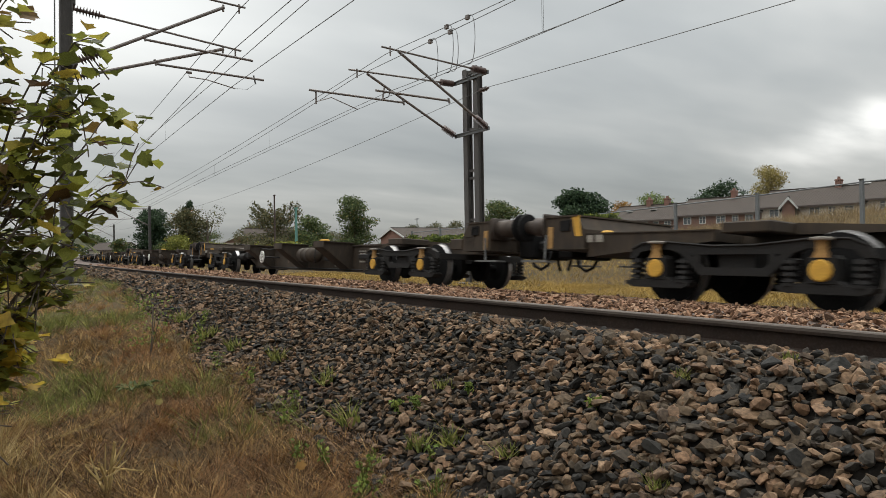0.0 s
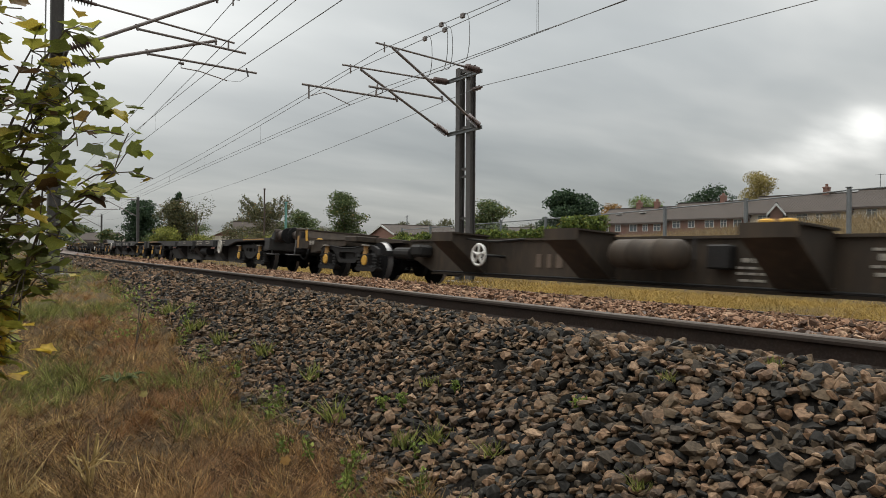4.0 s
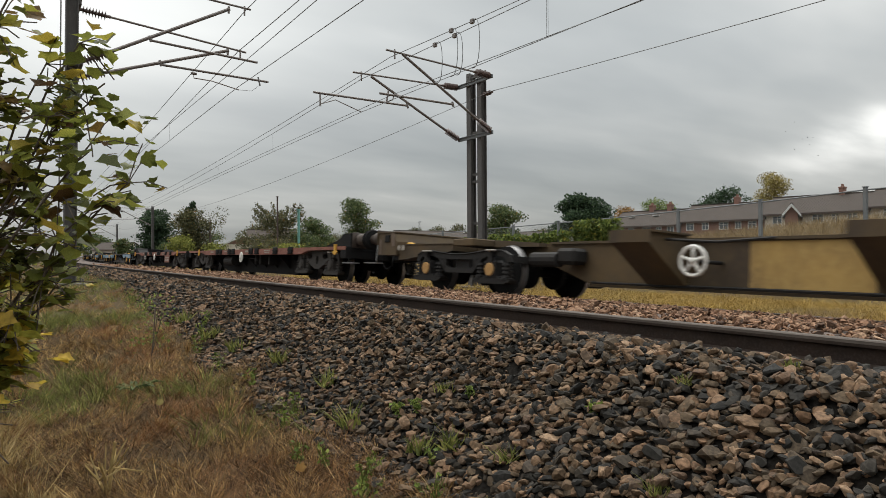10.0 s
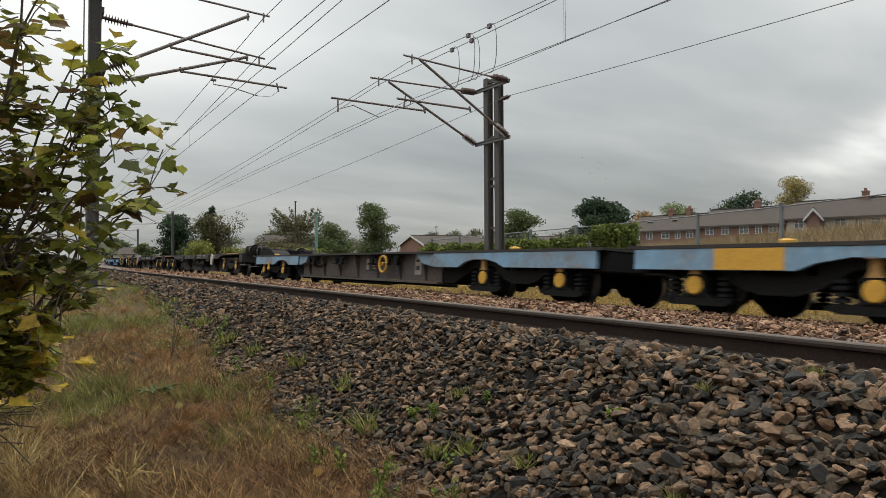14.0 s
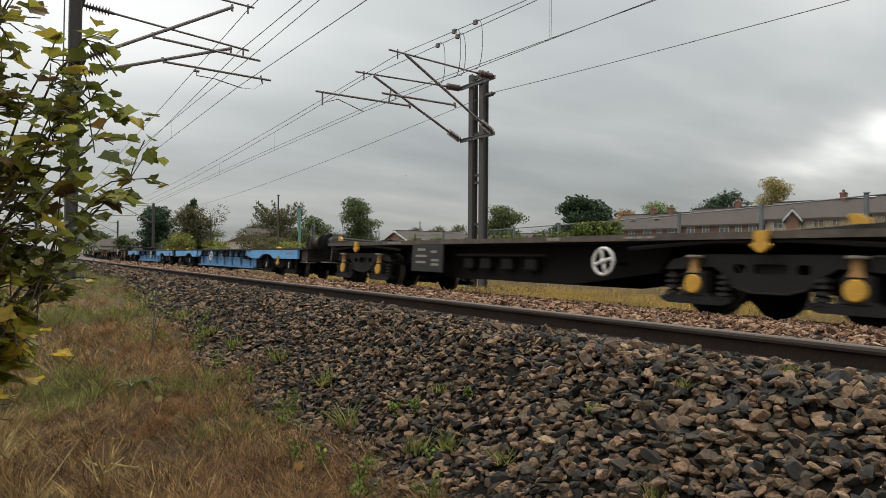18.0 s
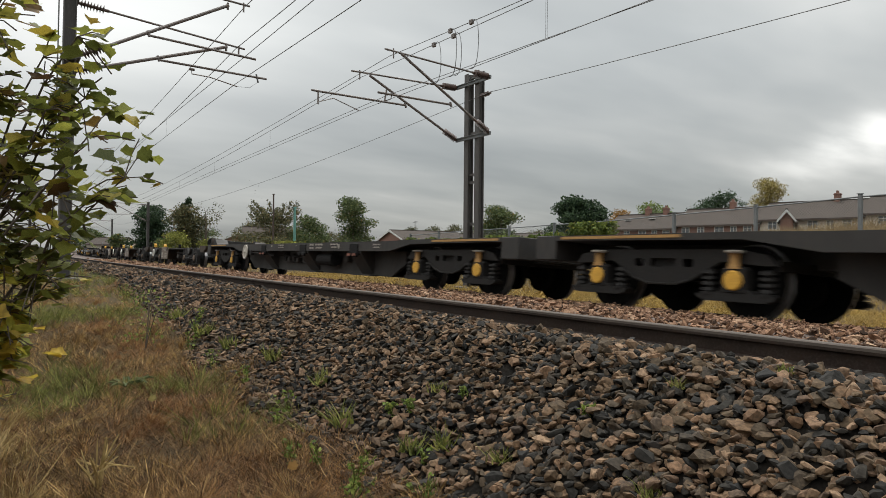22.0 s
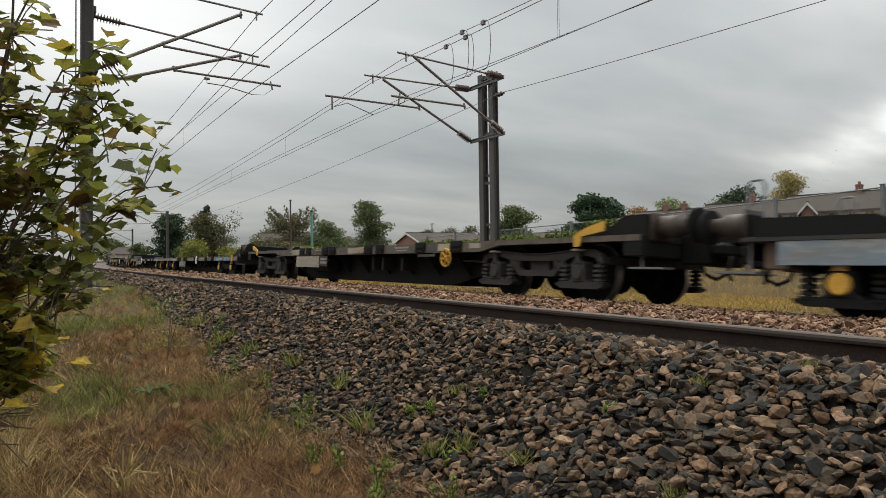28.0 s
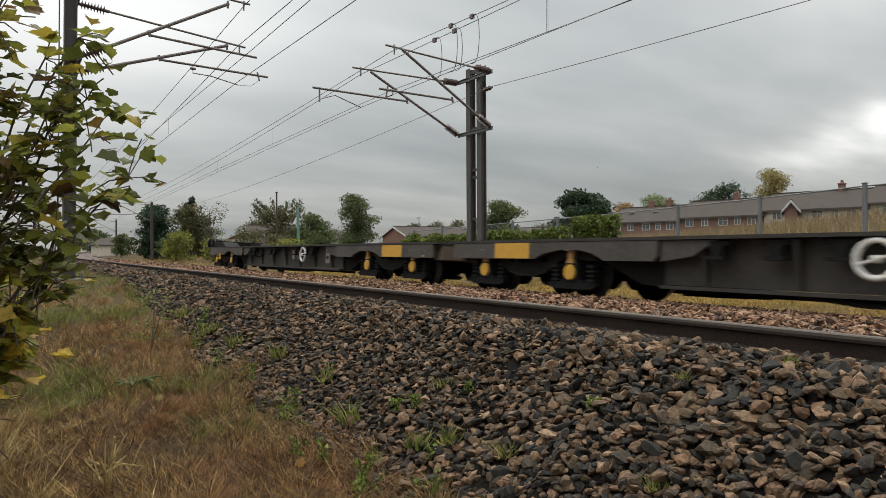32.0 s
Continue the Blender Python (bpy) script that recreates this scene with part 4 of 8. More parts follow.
def tree(name, label, x, off, z0, ztop, width, material, seed, form="round", n=2600, size=0.4, trunk=True):
    rng = np.random.default_rng(seed)
    H = ztop - z0
    ob = thing(name, label, "tree" if name != "shrub" else "shrub", Matrix.Translation(at_track(x, off, z0)), me=None)
    w = width * 0.6
    n, size = int(n * 2.75), size * 0.59
    if form == "cone":
        cs = [(rng.uniform(-0.12, 0.12) * w, rng.uniform(-0.12, 0.12) * w, H * t) for t in np.linspace(0.04, 0.93, 11)]
        rs = [(w * (1.05 - t) * 0.95 + 0.1 * w, w * (1.05 - t) * 0.95 + 0.1 * w, H * 0.11) for t in np.linspace(0.04, 0.93, 11)]
    elif form == "spread":
        cs = [(math.cos(a) * w * rng.uniform(0.1, 0.55), math.sin(a) * w * rng.uniform(0.1, 0.55), H * rng.uniform(0.1, 0.8)) for a in rng.uniform(0, math.tau, 18)]
        rs = [(w * 0.42, w * 0.42, H * 0.17)] * 18
    elif form == "tall":
        cs = [(rng.uniform(-0.3, 0.3) * w, rng.uniform(-0.3, 0.3) * w, H * t) for t in np.linspace(0.08, 0.9, 13)]
        rs = [(w * (0.75 - 0.45 * abs(t - 0.45)), w * (0.75 - 0.45 * abs(t - 0.45)), H * 0.11) for t in np.linspace(0.08, 0.9, 13)]
    else:
        cs = [(math.cos(a) * w * 0.62 * r * max(0.1, 1 - ((z - 0.3) / 0.62) ** 2) ** 0.5, math.sin(a) * w * 0.62 * r * max(0.1, 1 - ((z - 0.3) / 0.62) ** 2) ** 0.5, H * z) for a, r, z in zip(rng.uniform(0, math.tau, 26), rng.uniform(0.3, 1.1, 26), np.linspace(0.08, 0.86, 26))]
        rs = [(w * 0.42, w * 0.42, H * 0.15)] * 26
    if trunk:
        bm = bmesh.new()
        rod_pts = [(0, 0, -0.3), (0.05 * w, 0, H * 0.3), (-0.03 * w, 0.02 * w, H * 0.6), (0, 0, H * 0.85)]
        for i in range(3):
            a, b = Vector(rod_pts[i]), Vector(rod_pts[i + 1])
            lathe(bm, a, b, [(0, 0.035 * H * (1 - 0.3 * i)), ((b - a).length, 0.035 * H * (0.7 - 0.3 * i) + 0.01)], 7)
        part("trunk", bm, M["bark"], ob)
        for c in cs[:9]:
            bm = bmesh.new()
            z = max(0.2 * H, c[2] - 0.25 * H)
            e = Vector(c)
            lathe(bm, (0, 0, z), e, [(0, 0.012 * H), ((e - Vector((0, 0, z))).length, 0.004 * H)], 5)
            part("limb", bm, M["bark"], ob)
    pos, mats = leaf_cards(rng, n, cs, rs, size)
    if form == "spread":      # long feathery shoots
        m = n // 3
        a = rng.uniform(0, math.tau, m)
        t = rng.uniform(0.5, 1.05, m)
        sh = rng.integers(0, 26, m)
        pos[:m] = np.stack([np.cos(sh * 2.4) * w * 0.75 * t, np.sin(sh * 2.4) * w * 0.75 * t, H * (0.45 + 0.55 * t ** 0.7 * (0.75 + 0.25 * np.sin(sh * 1.7)))], 1) + rng.normal(scale=0.12, size=(m, 3))
    me = scatter_mesh("crown", CARDS, rng.integers(0, 3, n), (mats, pos), material)
    part("crown", me, None, ob)
    return ob


tree("tree", "tall dense dark green conifer beside the line", -83.6, 9.3, -0.4, 6.0, 5.6, M["dark_conifer"], 11, "tall", 3800, 0.45)
tree("tree", "bushy tree turning brown beside the line", -78.0, 12.0, -0.3, 5.9, 5.4, M["brown_tree"], 12, "round", 3000, 0.42)
tree("tree", "dark pointed conifer behind bushes", -80.3, 12.6, -0.2, 6.6, 3.6, M["dark_conifer"], 32, "cone", 1800, 0.4)
tree("tree", "thin half-bare young tree", -76.6, 14.0, -0.2, 5.9, 4.2, M["brown_tree"], 13, "spread", 500, 0.3)
tree("shrub", "yellow-green bush at the railway edge", -60.6, 8.3, -0.4, 2.3, 3.2, M["shrub"], 14, "round", 1600, 0.3, False)
tree("shrub", "yellow-green bush at the railway edge", -56.5, 10.2, -0.4, 1.6, 3.0, M["shrub"], 34, "round", 1000, 0.26, False)
tree("shrub", "low green bush at the railway edge", -68.0, 8.4, -0.4, 1.9, 3.0, M["green_tree"], 35, "round", 1000, 0.3, False)
tree("tree", "spreading willow with long feathery shoots", -70.6, 20.0, 0.0, 5.8, 5.9, M["brown_tree"], 15, "spread", 3600, 0.34)
tree("tree", "dense dark leafy tree", -73.8, 25.3, 0.0, 4.9, 6.0, M["green_tree"], 17, "round", 2600, 0.42)
tree("tree", "leafy birch with a ragged crown", -62.8, 25.9, 0.0, 6.4, 4.7, M["green_tree"], 16, "tall", 4200, 0.34)
tree("tree", "dull green trees behind a house", -128, 33, 0.0, 6.8, 9.5, M["brown_tree"], 18, "round", 2200, 0.5)
for i, (x, o, z, w, m) in enumerate(((-188, 99, 9.8, 9, "far_tree"), (-193, 110, 10.6, 10, "far_tree"), (-185, 114, 10.9, 10, "brown_tree"), (-176, 118, 10.0, 9, "far_tree"), (-200, 99, 8.6, 9, "green_tree"))):
    tree("tree", "distant autumn tree on the skyline", x, o, 1.0, z, w, M[m], 40 + i, "round", 900, 0.9)
for i, (x, o, z, w, m) in enumerate(((-232, 62, 8.6, 12, "far_tree"), (-150, 57, 5.9, 9, "far_tree"), (-138, 57, 5.2, 8, "brown_tree"), (-165, 58, 5.0, 10, "green_tree"), (-140, 70, 4.6, 10, "far_tree"), (-107, 77, 5.3, 9, "far_tree"), (-97, 80, 5.6, 9, "brown_tree"))):
    tree("tree", "hazy tree behind the gardens", x, o, 0.5, z, w, M[m], 70 + i, "round", 900, 0.6)
for i, (x, o, z, w) in enumerate(((-64, 17.5, 2.2, 5), (-69, 22, 2.9, 6), (-74, 18, 2.9, 6), (-86, 16.0, 3.6, 6))):
    tree("shrub", "dense garden hedge bush behind the line", x, o, -0.2, z, w, M["green_tree" if i % 2 else "brown_tree"], 80 + i, "round", 1500, 0.3, False)
tree("tree", "rounded leafy tree with a twiggy top", -42.9, 30.1, 0.3, 4.7, 4.8, M["green_tree"], 19, "round", 3200, 0.32)
tree("tree", "broad dark green cypress", -42.2, 38.4, 0.5, 5.8, 5.9, M["dark_conifer"], 20, "round", 8000, 0.4)
tree("tree", "orange-brown autumn tree behind the houses", -72.7, 77.1, 1.0, 8.2, 5.2, M["orange_tree"], 21, "round", 1500, 0.5)
tree("tree", "light green tree behind the houses", -65.6, 76.9, 1.0, 8.9, 7.6, M["light_tree"], 22, "round", 2600, 0.5)
tree("tree", "dark green spreading tree behind the houses", -60.2, 84.8, 1.0, 10.5, 9.6, M["dark_conifer"], 23, "round", 3200, 0.55)
tree("tree", "yellow-leaved poplar behind the houses", -57.9, 94.5, 1.0, 13.0, 6.8, M["yellow_tree"], 24, "tall", 5200, 0.42)
tree("tree", "dark rounded tree far along the line", -189.0, 5.0, 0.0, 6.6, 11.0, M["green_tree"], 25, "round", 2000, 0.8)
tree("tree", "dull green lineside tree", -118.8, 8.4, -0.2, 3.4, 4.0, M["green_tree"], 26, "round", 1400, 0.45)
for i, (x, o, z, w) in enumerate(((-24, -5.2, 1.2, 3.0), (-31, -5.0, 1.6, 3.6), (-40, -5.2, 2.2, 4.5), (-55, -6.0, 2.6, 5.5), (-75, -7.5, 3.2, 7))):
    tree("shrub", "dark green hedge bush on the near bank", x, o, -0.5, z, w, M["green_tree"], 60 + i, "round", 1100, 0.3, False)


def fence_top(x):
    return float(np.interp(x, [-75, -40, -17.8, -14.75, -11.75, -8.8, 10], [1.0, 1.35, 1.75, 1.85, 1.95, 2.08, 2.45]))


FENCE = 15.65


def make_fence():
    ob = thing("chain_link_fence", "grey galvanised chain-link fence along the bank", "fence")
    xs = [-8.8 + 3.0 * k for k in range(-8, 7)]
    for x in xs:
        p, t = at_track(x, FENCE), fence_top(x)
        bm = bmesh.new()
        box(bm, p.x - 0.05, p.x + 0.05, p.y - 0.05, p.y + 0.05, t - 2.25, t + 0.1, 0.012)
        box(bm, p.x - 0.065, p.x + 0.065, p.y - 0.065, p.y + 0.065, t + 0.1, t + 0.12)
        part("post", bm, M["galv"], ob)
    for a, b in zip(xs, xs[1:]):
        for dz, r in ((0.03, 0.022), (-1.25, 0.018)):
            bm = bmesh.new()
            rod(bm, at_track(a, FENCE, fence_top(a) + dz), at_track(b, FENCE, fence_top(b) + dz), r, 6)
            part("rail", bm, M["galv"], ob)
    verts, faces = [], []
    for i in range(int(42 / 0.09)):
        for s in (-1, 1):
            x0 = -32.8 + i * 0.09
            x1 = x0 + s * 2.05
            if not -32.8 < x1 < 9:
                continue
            a, b = at_track(x0, FENCE, fence_top(x0) - 2.05), at_track(x1, FENCE, fence_top(x1))
            n = len(verts)
            for p in (a, b):
                verts += [p + Vector((-0.0022, 0, 0)), p + Vector((0.0022, 0, 0)), p + Vector((0, 0.004, 0))]
            faces += [(n, n + 1, n + 4, n + 3), (n + 1, n + 2, n + 5, n + 4), (n + 2, n, n + 3, n + 5)]
    part("mesh", mesh_of("mesh", verts, faces, M["mesh_wire"]), None, ob)["kind"] = "stuff"


make_fence()


def make_sign():
    ob = thing("sign", "small blank white notice wired to the fence", "sign", Matrix.Translation(at_track(-19.97, FENCE - 0.07, 1.0)))
    bm = bmesh.new()
    box(bm, -0.13, 0.13, -0.008, 0.008, -0.15, 0.15, 0.004)
    part("plate", bm, M["upvc"], ob)
    for x in (-0.1, 0.1):
        bm = bmesh.new()
        rod(bm, (x, -0.012, 0.12), (x, 0.06, 0.12), 0.006, 6)
        part("fixing", bm, M["galv"], ob)


make_sign()


def make_ivy():
    rng = np.random.default_rng(8)
    for x0, x1, n, up in ((-17.5, -19.8, 3400, 0.05), (-19.8, -27.5, 6500, -0.35), (-27.5, -34.0, 5000, -0.3)):
        xs = rng.uniform(min(x0, x1), max(x0, x1), n)
        lump = np.array([0.3 * noise.noise(Vector((x * 0.9, 3.1, 0))) for x in xs])
        hs = rng.uniform(0, 1, n) ** 0.6
        pos = np.array([at_track(x, FENCE + rng.normal(0, 0.16), -0.2 + (fence_top(x) + 0.2 + up + l) * h)[:] for x, h, l in zip(xs, hs, lump)])
        me = scatter_mesh("ivy", CARDS, rng.integers(0, 3, n), (spins(rng, n, 0.17 * rng.uniform(0.6, 1.3, n)), pos), M["ivy"])
        thing("ivy", "green and yellowing ivy smothering the fence", "climber", kind="stuff", me=me)
    n = 700
    pos = np.array([at_track(-45 + rng.normal(0, 0.8), 12.5 + rng.normal(0, 0.5), 0.1 + rng.uniform(0, 1) ** 0.7 * 1.15)[:] for _ in range(n)])
    me = scatter_mesh("bush", CARDS, rng.integers(0, 3, n), (spins(rng, n, 0.2), pos), M["shrub"])
    thing("shrub", "small bright yellow-green bush near the fence", "shrub", me=me)


make_ivy()


def window(parent, x, y, z, w, h, nx=-1):
    """A window on a wall that faces -y, with frame and panes."""
    bm = bmesh.new()
    rims = []
    for y0 in (-0.05, 0.03):
        rims.append([[bm.verts.new((sx * (w / 2 - k), y0, sz * (h / 2 - k))) for sx, sz in ((-1, -1), (1, -1), (1, 1), (-1, 1))] for k in (0.0, 0.07)])
    (fo, fi), (bo, bi) = rims
    for i in range(4):
        j = (i + 1) % 4
        for q in ((fo[i], fo[j], fi[j], fi[i]), (bo[j], bo[i], bi[i], bi[j]), (fo[j], fo[i], bo[i], bo[j]), (fi[i], fi[j], bi[j], bi[i])):
            bm.faces.new(q)
    wd = part("window", bm, M["upvc"], parent, "white-framed window", (x, y, z))
    bm = bmesh.new()
    box(bm, -w / 2 + 0.05, w / 2 - 0.05, -0.01, 0.0, -h / 2 + 0.05, h / 2 - 0.05)
    part("pane", bm, M["glass"], wd)
    for name, x0, x1, z0, z1, y0 in (("mullion", -0.03, 0.03, -h / 2 + 0.07, h / 2 - 0.07, -0.05), ("transom", -w / 2 + 0.07, w / 2 - 0.07, 0.1, 0.15, -0.045)):
        bm = bmesh.new()
        box(bm, x0, x1, y0, 0.02, z0, z1)
        part(name, bm, M["upvc"], wd)


def house(label, x, y, z0, long, deep, eave, ridge, rz, wall, windows=(), hip=0.0, chimney=None, gable_brick=None, skylights=(), barge=False):
    """A pitched-roof house; its long front faces -y before turning by rz."""
    ob = thing("house", label, "house", Matrix.Translation((x, y, z0)) @ pose(0, 0, 0, 0, 0, rz), "houses beyond the line")
    L, W = long / 2, deep / 2
    bm = bmesh.new()
    box(bm, -L, L, -W, W, -1.5, eave)
    part("wall", bm, wall, ob)
    if not hip:
        for s in (-1, 1):
            bm = bmesh.new()
            cross(bm, [(-W, eave), (W, eave), (0, ridge - 0.05)], s * (L - 0.12), s * L)
            part("gable", bm, gable_brick or wall, ob)
    bm = bmesh.new()
    o, t = 0.3, 0.14
    zl = eave - o * (ridge - eave) / W
    for s in (-1, 1):
        a = [bm.verts.new(v) for v in ((-L - o, s * (W + o), zl), (L + o, s * (W + o), zl), (L + o - hip, 0, ridge), (-L - o + hip, 0, ridge))]
        b = [bm.verts.new(v.co + Vector((0, 0, t))) for v in a]
        bm.faces.new(a)
        bm.faces.new(b[::-1])
        for i in range(4):
            bm.faces.new((a[i], a[(i + 1) % 4], b[(i + 1) % 4], b[i]))
    if hip:
        for s in (-1, 1):
            a = [bm.verts.new(v) for v in ((s * (L + o), -W - o, zl + t), (s * (L + o), W + o, zl + t), (s * (L + o - hip), 0, ridge + t))]
            bm.faces.new(a)
    roof = part("roof", bm, M["roof_tile"], ob)
    bm = bmesh.new()
    box(bm, -L - o, L + o, -0.12, 0.12, ridge + t - 0.04, ridge + t + 0.06)
    part("ridge", bm, M["roof_tile"], roof)
    bm = bmesh.new()
    box(bm, -L - o, L + o, -W - o - 0.1, -W - o, zl - 0.05, zl + 0.1)
    part("gutter", bm, M["wood_pole"], ob)
    for s in ((-1, 1) if barge else ()):      # white boards along the gable's edges
        for k in (-1, 1):
            bm = bmesh.new()
            cross(bm, [(k * (W + o), zl - 0.12), (k * (W + o), zl + t), (0, ridge + t), (0, ridge - 0.16)], s * (L + o), s * (L + o + 0.05))
            part("bargeboard", bm, M["upvc"], roof)
    for cx in (chimney or ()):
        bm = bmesh.new()
        box(bm, cx - 0.27, cx + 0.27, -0.35, 0.35, ridge - 0.6, ridge + 0.85, 0.02)
        box(bm, cx - 0.32, cx + 0.32, -0.4, 0.4, ridge + 0.7, ridge + 0.8)
        ch = part("chimney", bm, M["brick"], roof)
        bm = bmesh.new()
        for py in (-0.18, 0.18):
            lathe(bm, (cx, py, ridge + 0.85), (cx, py, ridge + 2), [(0, 0.11), (0.28, 0.09)], 8)
        part("chimney_pot", bm, M["brick"], ob)
    for wx, wz, ww, wh in windows:
        window(ob, wx, -W - 0.01, wz, ww, wh)
    for sx, t0 in skylights:
        bm = bmesh.new()
        yy, zz = -W * (1 - t0), eave + (ridge - eave) * t0 + 0.2
        box(bm, sx - 0.4, sx + 0.4, yy - 0.3, yy + 0.3, zz - 0.05, zz + 0.02)
        part("skylight", bm, M["upvc"], roof)
    return ob


# terraced row along the bank top
ROW = [(-64.5, 67.3, 9.0, 3.9, 4.9, 0), (-55.5, 69.0, 9.3, 4.5, 5.6, 1), (-46.3, 70.8, 9.3, 4.8, 5.95, 2), (-36.9, 72.6, 9.6, 5.2, 6.3, 3), (-27.0, 74.4, 10.2, 5.5, 6.5, 3), (-16.5, 76.2, 11, 5.7, 6.7, 3)]
STACKS = {1: (-0.7, 1.7), 2: (0.5,), 3: (1.7,)}
for i, (x, y, lg, ev, rd, k) in enumerate(ROW):
    ev -= 0.75
    house("brick terraced house with a brown tiled roof" if k < 3 else "cream-walled terraced house with a brown tiled roof", x, y, 0.9, lg, 7.0, ev - 0.9, rd - 0.9, 10.5, M["brick"] if k < 3 else M["cream_wall"],
          [(-3.5, ev - 1.55, 0.95, 0.85), (-1.7, ev - 1.55, 0.8, 0.85), (0.4, ev - 1.55, 1.05, 0.85), (2.0, ev - 1.55, 0.7, 0.85), (3.5, ev - 1.55, 0.9, 0.85), (-2.0, ev - 4.2, 1.6, 1.2), (2.2, ev - 4.2, 1.4, 1.2)], 0 if i else 2.5, STACKS.get(i), None,
          ((-2.6, 0.55), (0.6, 0.6)) if k == 1 else ())
house("small red-brick house with a white-edged gable", -37.0, 66.5, 0.9, 5.0, 1.1, 3.4, 4.1, 118, M["brick"], [], 0, None, M["brick"], (), True)
house("red-brick bungalow with a brown roof seen end-on", -96, 60.5, 0.2, 13, 8.0, 2.5, 4.0, 90, M["brick"], [], 0, None, M["brick"], (), True)
house("bungalow with a brown tiled roof", -79, 64, 0.2, 15, 8.0, 2.0, 3.3, 25, M["brick"], [], 0)
house("white-gabled bungalow with a grey roof among trees", -106, 32.3, 0.2, 7, 5.5, 2.0, 3.3, -17, M["cream_wall"], [], 0, None, M["brick"], (), True)
house("red-brick house with a pale arched window among trees", -118, 41, 0.2, 8, 7, 2.6, 4.7, 68, M["brick"], [], 0)
house("small distant bungalow beyond the bend", -178, 24, 0.0, 9, 7, 2.0, 3.6, 40, M["cream_wall"], [], 0)


def make_aerials():
    for x, y, z0, h in ((-98.3, 60.2, 4.0, 2.1), (-99.6, 60.8, 4.0, 2.0), (-30.6, 74.0, 6.3, 1.9), (-27.8, 74.6, 6.4, 1.7)):
        ob = thing("aerial", "thin grey television aerial on a house roof", "aerial", pose(x, y, z0 - 0.4))
        bm = bmesh.new()
        rod(bm, (0, 0, 0), (0, 0, h + 0.4), 0.03, 6)
        part("mast", bm, M["galv"], ob)
        bm = bmesh.new()
        rod(bm, (-0.5, 0, h + 0.3), (0.5, 0, h + 0.3), 0.02, 5)
        for k in range(5):
            rod(bm, (-0.4 + 0.2 * k, -0.22, h + 0.3), (-0.4 + 0.2 * k, 0.22, h + 0.3), 0.012, 4)
        part("element", bm, M["galv"], ob)


make_aerials()


def make_poles():
    for x, o, zt, r, m, lab in ((-56.5, 15.4, 5.5, 0.065, "wood_pole", "dark wooden telegraph pole"), (-44.7, 13.1, 3.6, 0.085, "green_post", "pale green painted steel post"),
                                (-66.0, 9.0, 2.0, 0.1, "galv", "short grey lineside post")):
        p = at_track(x, o, -0.4)
        bm = bmesh.new()
        lathe(bm, (0, 0, 0), (0, 0, 1), [(0, r * 1.2), (zt + 0.3, r), (zt + 0.4, r * 0.9)], 10)
        box(bm, -r * 1.3, r * 1.3, -r * 1.3, r * 1.3, zt + 0.36, zt + 0.44)
        thing("pole", lab, "pole", Matrix.Translation(p), me=finish(bm, "pole", M[m]))


make_poles()
BLADES = [(np.array([(-0.5, 0, 0), (0.5, 0, 0), (0.36, 0.04, 0.55), (-0.34, 0.05, 0.55), (0.1, 0.22, 1.0)]), [[0, 1, 2, 3], [3, 2, 4]]),
          (np.array([(-0.5, 0, 0), (0.5, 0, 0), (0.3, 0.16, 0.5), (-0.4, 0.15, 0.5), (0.0, 0.5, 0.86)]), [[0, 1, 2, 3], [3, 2, 4]]),
          (np.array([(-0.5, 0, 0), (0.5, 0, 0), (0.45, -0.03, 0.5), (-0.3, -0.02, 0.5), (0.0, 0.06, 1.05)]), [[0, 1, 2, 3], [3, 2, 4]])]


def blades(rng, P, length, width, lean=0.35):
    """Turns and sizes for grass blades standing at P."""
    n = len(P)
    a = rng.uniform(0, math.tau, n)
    L = length * rng.uniform(0.5, 1.4, n)
    w = width * rng.uniform(0.6, 1.4, n)
    tx, ty = rng.normal(0, lean, n), rng.normal(0, lean, n)
    m = np.zeros((n, 3, 3))
    m[:, 0, 0], m[:, 1, 0] = np.cos(a) * w, np.sin(a) * w
    m[:, 0, 1], m[:, 1, 1] = -np.sin(a) * L, np.cos(a) * L
    m[:, 0, 2], m[:, 1, 2], m[:, 2, 2] = tx * L, ty * L, L
    return m, P


def tufts(rng, C, each, spread, length, width, lean):
    """Blades in clumps that splay outwards from the centres C."""
    n = len(C) * each
    a, r = rng.uniform(0, math.tau, n), np.abs(rng.normal(0, 1, n))
    P = np.repeat(C, each, 0) + np.stack([np.cos(a) * r * spread, np.sin(a) * r * spread, np.zeros(n)], 1)
    tall = np.repeat(rng.uniform(0.55, 1.35, len(C)), each)
    m, P = blades(rng, P, length, width, 0.25)
    comb = np.repeat(rng.normal(0, 0.5, (len(C), 2)), each, 0)
    L = np.linalg.norm(m[:, :, 2], axis=1)
    m[:, 0, 2] += (np.cos(a) * r * lean + comb[:, 0]) * L
    m[:, 1, 2] += (np.sin(a) * r * lean + comb[:, 1]) * L
    return m * tall[:, None, None], P


def turf(name, label, rng, zones, material, length, width, keep=None, lean=0.35, each=0):
    P = []
    for x0, x1, o0, o1, dens in zones:
        n = int(abs((x1 - x0) * (o1 - o0)) * dens)
        for x, o in zip(rng.uniform(x0, x1, n), rng.uniform(o0, o1, n)):
            if keep is None or keep(x, o, rng.uniform()):
                P.append(at_track(x, o, ground_z(x, o) - 0.01)[:])
    P = np.array(P)
    if each:
        m, P = tufts(rng, P, each, 0.035, length, width, lean)
        return thing(name, label, "grass", kind="stuff", me=scatter_mesh(name, BLADES, rng.integers(0, 3, len(P)), (m, P), material))
    return thing(name, label, "grass", kind="stuff", me=scatter_mesh(name, BLADES, rng.integers(0, 3, len(P)), blades(rng, P, length, width, lean), material))


